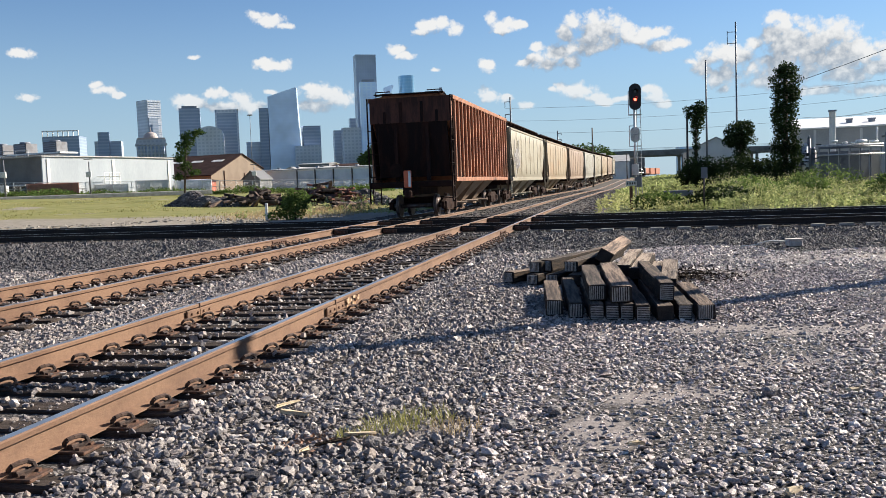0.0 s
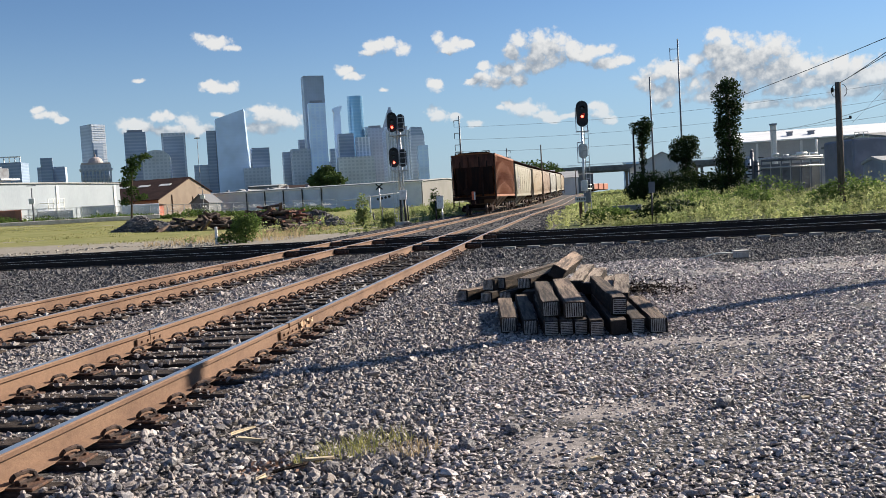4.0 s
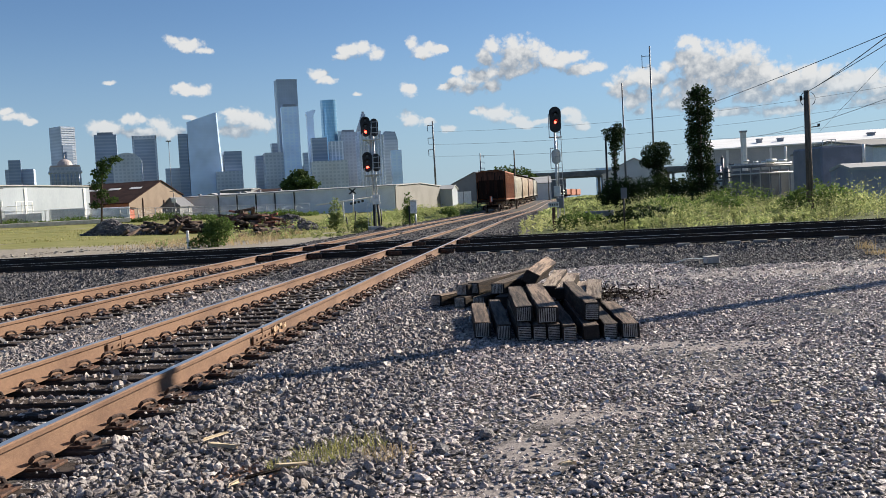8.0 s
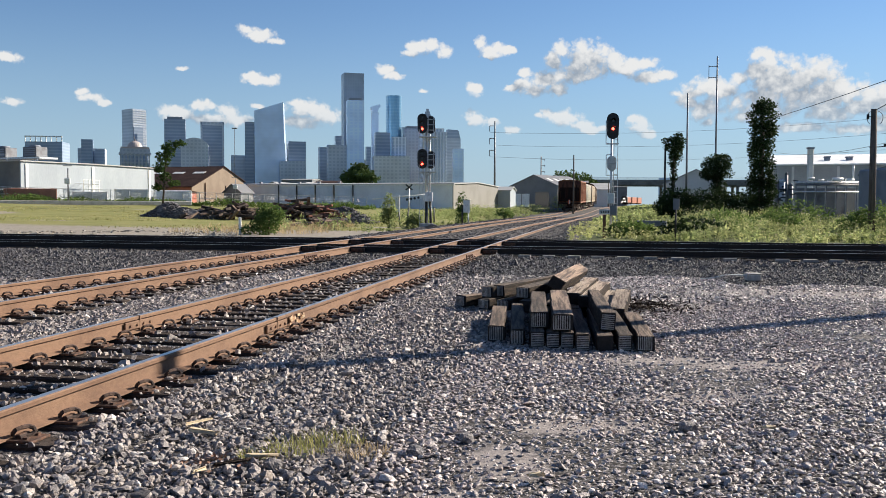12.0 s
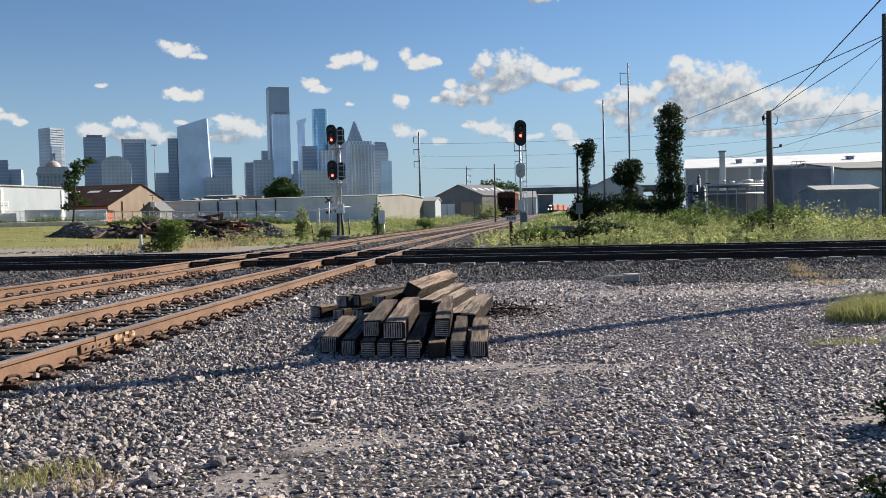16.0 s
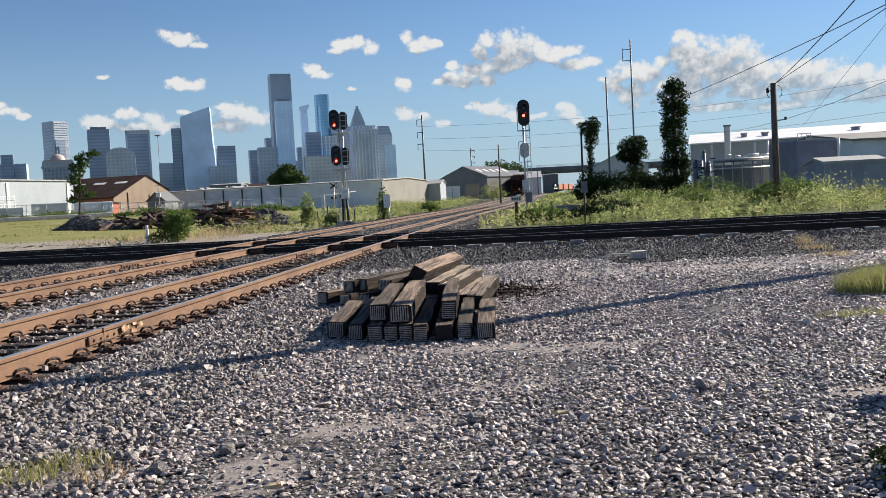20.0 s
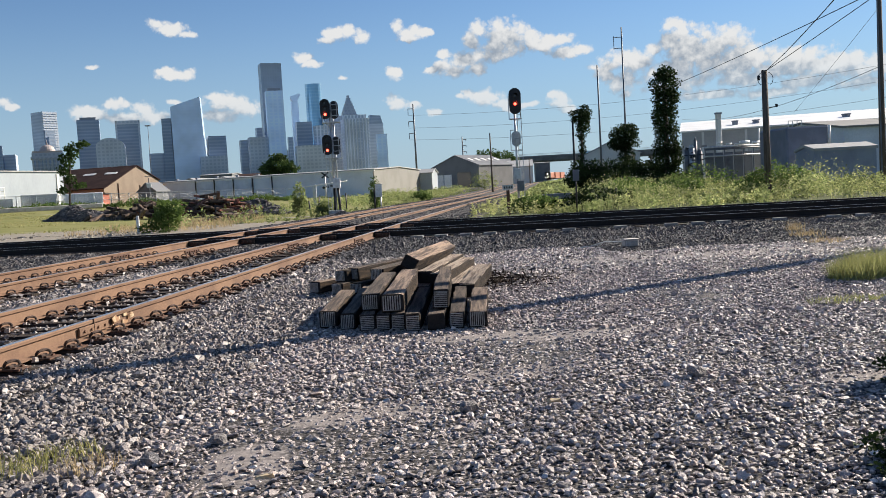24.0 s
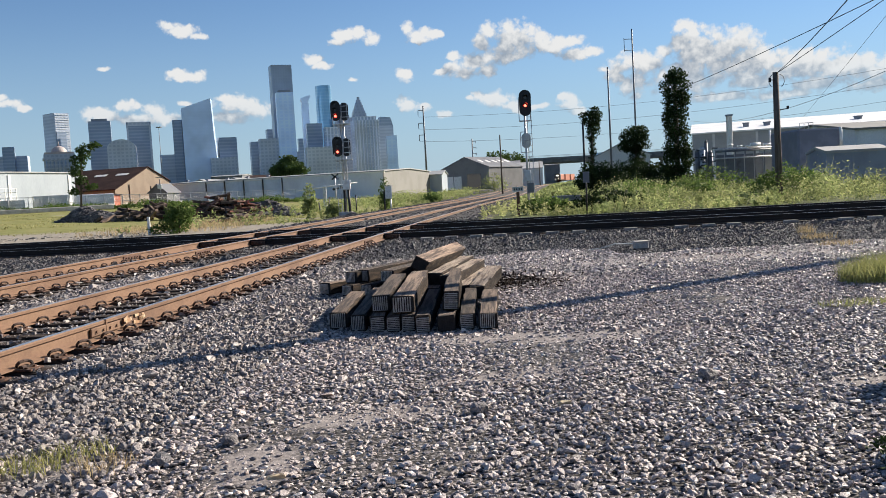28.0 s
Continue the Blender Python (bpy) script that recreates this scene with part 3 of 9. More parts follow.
    l.new(k.outputs[0], b.inputs["Normal"])
    return m


def steps(*spans):
    out = []
    for lo, hi, d in spans:
        out += list(np.arange(lo, hi, d))
    return np.array(out + [spans[-1][1]])


gx = steps((-4000, -400, 600), (-400, -60, 20), (-60, -14, 2.0), (-14, 16, 0.35), (16, 70, 2.0), (70, 400, 20), (400, 4000, 600))
gy = steps((-400, -10, 30), (-10, 2, 1), (2, 24, 0.35), (24, 60, 1.2), (60, 300, 6), (300, 4600, 200))
GX, GY = np.meshgrid(gx, gy)
GZ = lift(GX, GY) - 0.035
rng = np.random.default_rng(4)
near_mask = (GY > 1) & (GY < 25) & (np.abs(GX) < 18)
GZ = GZ + near_mask * (0.012 * np.sin(GX * 1.7 + 0.6 * np.sin(GY * 1.1)) * np.sin(GY * 1.3 + 1.0) + rng.normal(0, 0.004, GX.shape))
nx, ny = len(gx), len(gy)
idx = np.arange(nx * ny).reshape(ny, nx)
quads = np.stack([idx[:-1, :-1], idx[:-1, 1:], idx[1:, 1:], idx[1:, :-1]], -1).reshape(-1, 4)
ground = new("ground", raw("ground", np.stack([GX, GY, GZ], -1).reshape(-1, 3), quads, ground_material()))
tagged(ground, "grey gravel lot, dark ballast and dry grass field", "ground", kind="structure")


# ---- rails and ties ----
RAIL_OUT = [(-0.07, 0.0), (0.07, 0.0), (0.07, 0.012), (0.012, 0.032), (0.010, 0.128), (0.033, 0.138), (0.036, 0.165), (0.028, 0.175),
            (-0.028, 0.175), (-0.036, 0.165), (-0.033, 0.138), (-0.010, 0.128), (-0.012, 0.032), (-0.07, 0.012)]


def rail_bm(points):
    """A rail of tee section swept along points (base height)."""
    bm = bmesh.new()
    rings = []
    pts = [Vector(p) for p in points]
    for i, p in enumerate(pts):
        d = (pts[min(i + 1, len(pts) - 1)] - pts[max(i - 1, 0)]).normalized()
        s = Vector((d.y, -d.x, 0)).normalized()
        rings.append([bm.verts.new(p + s * u + Vector((0, 0, v))) for u, v in RAIL_OUT])
    k = len(RAIL_OUT)
    for a, b in zip(rings, rings[1:]):
        for i in range(k):
            f = bm.faces.new((a[i], b[i], b[(i + 1) % k], a[(i + 1) % k]))
            f.material_index = 1 if i == 7 else 0
    bm.faces.new(rings[0][::-1])
    bm.faces.new(rings[-1])
    bmesh.ops.recalc_face_normals(bm, faces=bm.faces)
    return bm


def line_points(fn, side, y0, y1):
    """Points of a rail beside a centre line x = fn(y)."""
    ys = np.concatenate([[y0], np.arange(math.ceil(y0 / 4) * 4 + 2, y1, 4.0), [y1]])
    pts = []
    for y in ys:
        e = 0.5
        d = Vector((float(fn(y + e) - fn(y - e)), 2 * e, 0)).normalized()
        pts.append(Vector((float(fn(y)), y, float(rise(y)) + 0.012)) + Vector((d.y, -d.x, 0)) * side)
    return pts


def tie_mesh(length, width, height, mat, seed):
    r = random.Random(seed)
    bm = bmesh.new()
    box(bm, 0, 0, -height / 2, length, width, height, bevel=0.012)
    for v in bm.verts:
        v.co += Vector((r.uniform(-0.012, 0.012), r.uniform(-0.006, 0.006), r.uniform(-0.005, 0.004)))
    return mesh_of("tie", bm, mat)


def plate_mesh():
    bm = bmesh.new()
    box(bm, 0, 0, 0.009, 0.44, 0.19, 0.018, bevel=0.004)
    for s in (-1, 1):
        box(bm, s * 0.10, 0, 0.028, 0.035, 0.10, 0.03, bevel=0.006)
        box(bm, s * 0.16, 0.055, 0.024, 0.028, 0.028, 0.016)
        box(bm, s * 0.16, -0.055, 0.024, 0.028, 0.028, 0.016)
    return mesh_of("tie_plate", bm, M_STEEL_RUST)


def clip_mesh(side):
    """A bent spring clip: a round bar bent over beside the rail foot, its toe pressing on the foot, and the shoulder that holds it."""
    bm = bmesh.new()
    pts = ((0.058, 0.035, 0.040), (0.074, 0.062, 0.056), (0.092, 0.060, 0.084), (0.106, 0.020, 0.092), (0.116, -0.035, 0.089), (0.136, -0.060, 0.072), (0.150, -0.058, 0.040), (0.140, -0.030, 0.022), (0.122, 0.010, 0.024), (0.116, 0.062, 0.028))
    pts = [Vector((side * x, -side * y * 0.9, 0.03 + (z - 0.03) * 0.78)) for x, y, z in pts]
    for p, q in zip(pts, pts[1:]):
        rod(bm, p, q, 0.0135, seg=6)
    box(bm, side * 0.104, 0, 0.024, 0.03, 0.05, 0.024, bevel=0.006)
    return mesh_of("rail_clip", bm, M_CLIP)


TIES = [tie_mesh(2.6, 0.22, 0.17, M_TIE, k) for k in range(5)]
PLATE, CLIP_OUT, CLIP_IN = plate_mesh(), clip_mesh(1), clip_mesh(-1)
JOIN_C = 24.2       # where the plain track meets the crossing


def track(name, label, fn, y0, y1, mid_off, s0, s1, group):
    th = thing(name, label, "railway track", kind="structure", group=group)
    for side in (-GAUGE / 2, GAUGE / 2):
        part("rail", rail_bm(line_points(fn, side, y0, y1)), [M_RAIL, M_RAILTOP], th)
    r = random.Random(mid_off * 100)
    s, k = s0, 0
    turn = pose(0, 0, 0, 0, 0, -math.degrees(HEAD))
    while s < s1:
        c = ALONG * s + ACROSS * mid_off
        m = Matrix.Translation((c.x, c.y, 0.002 + r.uniform(-0.006, 0.004))) @ turn @ pose(r.uniform(-0.06, 0.06), 0, 0, 0, 0, r.uniform(-1.2, 1.2))
        part("tie", TIES[k % 5], None, th, m=m)
        for g in (-GAUGE / 2, GAUGE / 2):
            p = ALONG * s + ACROSS * (mid_off + g)
            pl = part("tie_plate", PLATE, None, th, m=Matrix.Translation((p.x, p.y, 0.0)) @ turn @ pose(0, 0, 0, 0, 0, r.uniform(-1.5, 1.5)))
            for mesh in (CLIP_OUT, CLIP_IN):
                part("rail_clip", mesh, None, pl)
        s += 0.47 + r.uniform(-0.02, 0.02)
        k += 1
    return th


west_track = track("west_track", "rust-brown rails on dark timber ties with spring clips", west_line, -38.0, 330.0, -7.6, -12.0, 23.2, "main line tracks")
east_track = track("east_track", "rust-brown rails with polished heads on dark timber ties", east_line, -38.0, 345.0, -3.755, -13.0, 23.4, "main line tracks")


def far_ties(fn, parent, y0, y1):
    """The ties beyond the crossing, seen edge on."""
    bm = bmesh.new()
    y, r = y0, random.Random(5)
    while y < y1:
        d = math.degrees(math.atan2(float(fn(y + 1) - fn(y - 1)), 2))
        box(bm, float(fn(y)), y, float(rise(y)) - 0.085, 2.6, 0.22, 0.17, turn=pose(0, 0, 0, 0, 0, -d + r.uniform(-1, 1)))
        y += 0.5
    ob = part("ties_beyond_crossing", bm, M_TIE, parent)
    ob["kind"] = "stuff"


far_ties(west_line, west_track, 33.5, 110)
far_ties(east_line, east_track, 32.5, 110)


def joint_bar_mesh(length=0.92):
    bm = bmesh.new()
    for s in (-1, 1):
        box(bm, s * 0.026, 0, 0.085, 0.03, length, 0.10, bevel=0.008)
        for k in range(6):
            y = (k - 2.5) * length / 6.3
            rod(bm, (s * 0.04, y, 0.085), (s * 0.072, y, 0.085), 0.018, seg=6)
    return mesh_of("joint_bar", bm, M_STEEL_RUST)


JOINT = joint_bar_mesh()
turn_along = pose(0, 0, 0, 0, 0, -math.degrees(HEAD))
for th, mid_off, ends in ((east_track, -3.755, (22.6, 27.9, 33.4)), (west_track, -7.6, (21.4, 27.2, 32.6))):
    for g in (-GAUGE / 2, GAUGE / 2):
        for s in ends:
            p = ALONG * (s + g * 0.4) + ACROSS * (mid_off + g)
            part("joint_bar", JOINT, None, th, m=Matrix.Translation((p.x, p.y, 0.012)) @ turn_along)
# an insulated joint with a pale grease patch on the near rail, and its partner
M_GREASE = material("dried_pale_grease", (0.52, 0.42, 0.28), 0.8, 0, (0.30, 0.17, 0.09), 9, 0.6)
for s, off in ((9.15, -3.0), (9.0, -4.51)):
    p = ALONG * s + ACROSS * off
    bm = bmesh.new()
    for k in (-1, 1):
        box(bm, k * 0.024, 0, 0.085, 0.022, 0.60, 0.085, bevel=0.006)
        for j in range(4):
            rod(bm, (k * 0.03, (j - 1.5) * 0.14, 0.085), (k * 0.052, (j - 1.5) * 0.14, 0.085), 0.014, seg=6)
    box(bm, 0, 0, 0.09, 0.078, 0.012, 0.175)
    part("joint_bar", bm, M_RAIL, east_track, m=Matrix.Translation((p.x, p.y, 0.012)) @ turn_along)
p = ALONG * 9.78 + ACROSS * -3.0
bm = bmesh.new()
r = random.Random(3)
for k in range(9):
    box(bm, 0.016 + 0.022 * (k % 2), r.uniform(-0.22, 0.22), r.uniform(0.04, 0.13), 0.05 if k < 0 else 0.008, r.uniform(0.05, 0.16), r.uniform(0.02, 0.05),
        turn=pose(0, 0, 0, r.uniform(-20, 20), 0, 0), bevel=0.002)
part("grease_patch", bm, M_GREASE, east_track, "dried pale grease on the rail web", m=Matrix.Translation((p.x, p.y, 0.012)) @ turn_along)


# the line that crosses: two tracks, the shade of their backlit rails painted into the rust
def crossing_line(name, c0, label):
    th = thing(name, label, "railway track", kind="structure", group="crossing line tracks")
    for g in (0.0, GAUGE):
        pts = [CALONG * u + CACROSS * (c0 + g) + Vector((0, 0, 0.006)) for u in np.arange(-160, 161, 8.0)]
        part("rail", rail_bm(pts), [M_RAIL_SHADED, M_RAILTOP], th)
    turn = pose(0, 0, 0, 0, 0, math.degrees(CROSS) + 90)
    u, k, r = -26.0, 0, random.Random(c0)
    while u < 26:
        p = CALONG * u + CACROSS * (c0 + GAUGE / 2 + r.uniform(-0.12, 0.08))
        if not (-9.7 < ACROSS.dot(p) < -2.2):
            part("tie", TIES[k % 5], None, th, m=Matrix.Translation((p.x, p.y, 0.0)) @ turn @ pose(0, 0, 0, 0, 0, r.uniform(-1.5, 1.5)))
        u, k = u + 0.55, k + 1
    return th


cross_near = crossing_line("crossing_track_near", 24.95, "rusted rails of the line that crosses, darkened for shade")
cross_far = crossing_line("crossing_track_far", 29.95, "rusted rails of the second crossing track, darkened for shade")

M_TIETIP = material("pale_dusty_tie_tip", (0.34, 0.31, 0.29), 0.9, 0, (0.22, 0.20, 0.19), 6, 0.5, 0.15, 40)
tip = mesh_of("tie_tip", box(bmesh.new(), 0, 0, 0.0, 0.34, 0.16, 0.07, bevel=0.012), M_TIETIP)
r = random.Random(41)
u = -4.0
while u < 14:
    p = CALONG * u + CACROSS * (24.33 + r.uniform(-0.06, 0.05))
    if ACROSS.dot(p) > -1.9 and r.random() < 0.8:
        part("tie_tip", tip, None, cross_near, m=Matrix.Translation((p.x, p.y, 0.012)) @ pose(0, 0, 0, 0, 0, math.degrees(CROSS) + r.uniform(-4, 4)))
    u += 0.66 + r.uniform(-0.05, 0.05)

# cast blocks of the diamond, where rails meet
for th, c0 in ((cross_near, 24.95), (cross_far, 29.95)):
    for g in (0.0, GAUGE):
        for off in (-3.0, -4.51, -6.85, -8.35):
            # meeting point of the two lines
            a = np.array([[ALONG.x, -CALONG.x], [ALONG.y, -CALONG.y]])
            q = CACROSS * (c0 + g) - ACROSS * off
            s, u = np.linalg.solve(a, [q.x, q.y])
            p = CALONG * u + CACROSS * (c0 + g)
            bm = bmesh.new()
            for k in (-1, 1):
                box(bm, k * 0.30, -0.07, 0.085, 0.40, 0.06, 0.11, bevel=0.01)
                box(bm, k * 0.30, 0.07, 0.085, 0.40, 0.06, 0.11, bevel=0.01)
                for j in (-1, 0, 1):
                    rod(bm, (k * 0.30 + j * 0.11, -0.10, 0.085), (k * 0.30 + j * 0.11, -0.13, 0.085), 0.02, seg=6)
            part("frog_casting", bm, M_STEEL_RUST, th, m=Matrix.Translation((p.x, p.y, 0.0)) @ pose(0, 0, 0, 0, 0, math.degrees(CROSS)))


# ---- ballast stones ----
def stone_shapes(count, seed):
    """Angular chips: cubes with their corners pulled about."""
    v = np.array([(-1, -1, -1), (1, -1, -1), (1, 1, -1), (-1, 1, -1), (-1, -1, 1), (1, -1, 1), (1, 1, 1), (-1, 1, 1)], float) * 0.72
    q = [(0, 3, 2, 1), (4, 5, 6, 7), (0, 1, 5, 4), (1, 2, 6, 5), (2, 3, 7, 6), (3, 0, 4, 7)]
    f = np.array([t for a, b, c, d in q for t in ((a, b, c), (a, c, d))])
    g = np.random.default_rng(seed)
    shapes = [v * g.uniform(0.6, 1.2, (8, 1)) + g.normal(0, 0.19, (8, 3)) for _ in range(count)]
    return np.array(shapes), f


def chip_shapes(count, seed, sides=3):
    """Flat broken chips of a few sides: a sharp-edged top on a slightly wider foot."""
    g = np.random.default_rng(seed)
    out = []
    for _ in range(count):
        a = np.sort(2 * np.pi * (np.arange(sides) + g.uniform(-0.32, 0.32, sides)) / sides)
        r = g.uniform(0.7, 1.25, sides)
        rim = np.stack([np.cos(a) * r, np.sin(a) * r], 1)
        top = np.concatenate([rim * g.uniform(0.75, 1.0, (sides, 1)), 0.7 + g.normal(0, 0.17, (sides, 1))], 1)
        foot = np.concatenate([rim * g.uniform(0.9, 1.1, (sides, 1)), np.full((sides, 1), -0.9)], 1)
        out.append(np.concatenate([foot, top]))
    f = [(sides, sides + k, sides + k + 1) for k in range(1, sides - 1)]
    for k in range(sides):
        n = (k + 1) % sides
        f += [(k, n, n + sides), (k, n + sides, k + sides)]
    return np.array(out), np.array(f)


SHAPES, STONE_F = stone_shapes(40, 11)
CHIPS, CHIP_F = chip_shapes(60, 12)


def shard_shapes(count, seed):
    """Angular lumps of eight facets."""
    v = np.array([(1, 0, 0), (0, 1, 0), (-1, 0, 0), (0, -1, 0), (0, 0, 1), (0, 0, -1)], float)
    f = [(k, (k + 1) % 4, 4) for k in range(4)] + [((k + 1) % 4, k, 5) for k in range(4)]
    g = np.random.default_rng(seed)
    return np.array([v * g.uniform(0.75, 1.3, (6, 1)) + g.normal(0, 0.24, (6, 3)) for _ in range(count)]), np.array(f)


SHARDS, SHARD_F = shard_shapes(60, 15)


def scatter_stones(name, xy, z, size, mat, label, seed, flat=0.6, tilt_by=0.45, shapes=None, faces_of=None):
    g = np.random.default_rng(seed)
    shapes = SHAPES if shapes is None else shapes
    faces_of = STONE_F if faces_of is None else faces_of
    n, k = len(xy), shapes.shape[1]
    v = shapes[g.integers(0, len(shapes), n)] * size[:, None, None]
    v = v * np.stack([g.uniform(0.8, 1.3, n), g.uniform(0.6, 1.0, n), g.uniform(flat * 0.6, flat * 1.35, n)], -1)[:, None]
    tilt, yaw = g.normal(0, tilt_by, n), g.uniform(0, 2 * np.pi, n)
    ct, st, cy, sy = np.cos(tilt), np.sin(tilt), np.cos(yaw), np.sin(yaw)
    x, y, zz = v[..., 0], v[..., 1], v[..., 2]
    y, zz = y * ct[:, None] - zz * st[:, None], y * st[:, None] + zz * ct[:, None]
    x, y = x * cy[:, None] - y * sy[:, None], x * sy[:, None] + y * cy[:, None]
    v = np.stack([x + xy[:, :1], y + xy[:, 1:], zz + z[:, None]], -1)
    faces = (faces_of[None] + k * np.arange(n)[:, None, None]).reshape(-1, 3)
    ob = new(name, raw(name, v.reshape(-1, 3), faces, mat))
    tagged(ob, label, "gravel", kind="stuff")
    return ob


def lattice_noise(x, y, scale, seed):
    """A smooth value in 0..1 over the plan."""
    g = np.random.default_rng(seed)
    out = np.zeros_like(x)
    for k in range(7):
        a, ph = g.uniform(0, 2 * np.pi), g.uniform(0, 2 * np.pi)
        f = scale * g.uniform(0.5, 2.2)
        out += np.sin(f * (x * np.cos(a) + y * np.sin(a)) + ph)
    return 0.5 + out / 7


def keep_clear(xy):
    """True where a stone may lie: not under rails, on ties or inside the stack."""
    along = xy @ np.array(ALONG[:2])
    side = xy @ np.array(ACROSS[:2])
    ok = np.ones(len(xy), bool)
    for off in (-3.0, -4.51, -6.85, -8.35):
        ok &= np.abs(side - off) > 0.085
    c = xy @ np.array(CACROSS[:2])
    for off in (24.95, 26.46, 29.95, 31.46):
        ok &= np.abs(c - off) > 0.085
    return ok


def on_tie(xy):
    near = np.zeros(len(xy), bool)
    for mid_off, th in ((-7.6, west_track), (-3.755, east_track)):
        side = xy @ np.array(ACROSS[:2]) - mid_off
        al = xy @ np.array(ALONG[:2])
        ss = np.sort([o.matrix_basis.translation.dot(ALONG) for o in th.children if o.name.split(".")[0] == "tie"])
        j = np.clip(np.searchsorted(ss, al), 1, len(ss) - 1)
        d = np.minimum(np.abs(al - ss[j - 1]), np.abs(al - ss[j]))
        near |= (np.abs(side) < np.where(side * (1 if mid_off > -5 else -1) > 0, 1.12, 1.2)) & (d < 0.135)
    return near


def lump_shapes(count, seed):
    """Crushed stones: twenty-sided lumps cut flat by a few chance planes."""
    p = (1 + 5 ** 0.5) / 2
    v = np.array([(-1, p, 0), (1, p, 0), (-1, -p, 0), (1, -p, 0), (0, -1, p), (0, 1, p), (0, -1, -p), (0, 1, -p), (p, 0, -1), (p, 0, 1), (-p, 0, -1), (-p, 0, 1)]) / math.hypot(1, p)
    f = np.array([(0, 11, 5), (0, 5, 1), (0, 1, 7), (0, 7, 10), (0, 10, 11), (1, 5, 9), (5, 11, 4), (11, 10, 2), (10, 7, 6), (7, 1, 8),
                  (3, 9, 4), (3, 4, 2), (3, 2, 6), (3, 6, 8), (3, 8, 9), (4, 9, 5), (2, 4, 11), (6, 2, 10), (8, 6, 7), (9, 8, 1)])
    g = np.random.default_rng(seed)
    out = []
    for _ in range(count):
        w = v * g.uniform(0.78, 1.18, (12, 1))
        for _ in range(6):
            n = g.normal(0, 1, 3)
            n /= np.linalg.norm(n)
            over = np.maximum(w @ n - g.uniform(0.32, 0.75), 0)
            w = w - over[:, None] * n
        out.append(w)
    return np.array(out), f


LUMPS, LUMP_F = lump_shapes(90, 16)
LUMP_F = LUMP_F[LUMPS.mean(0)[LUMP_F].mean(1)[:, 2] > -0.55]      # the sunken underside is left away
BLOCKS, BLOCK_F = chip_shapes(90, 17, 4)
PEAKS, PEAK_F = SHARDS, SHARD_F[:4]
g = np.random.default_rng(18)
TIPS = np.array([[(math.cos(a), math.sin(a), -0.5) for a in np.sort(g.uniform(0, 0.9, 3) + np.arange(3) * 2.09)] + [(g.normal(0, 0.3), g.normal(0, 0.3), 0.8)] for _ in range(60)])
TIP_F = np.array([(0, 1, 3), (1, 2, 3), (2, 0, 3)])
def packed(y0, y1, d, g, x0=None, x1=None, left=0.62, right=0.70):
    """Places on a shaken hexagonal lattice d apart, over the lot from y0 to y1."""
    ys = np.arange(y0, y1, d * 0.866)
    rows = []
    for k, y in enumerate(ys):
        lo, hi = (-left * y - 0.5, 1.9 + right * y) if x0 is None else (x0, x1)
        x = np.arange(lo + (k % 2) * d / 2, hi, d)
        rows.append(np.stack([x, np.full(len(x), y)], -1))
    xy = np.concatenate(rows)
    return xy + g.uniform(-0.42 * d, 0.42 * d, xy.shape)


g = np.random.default_rng(21)
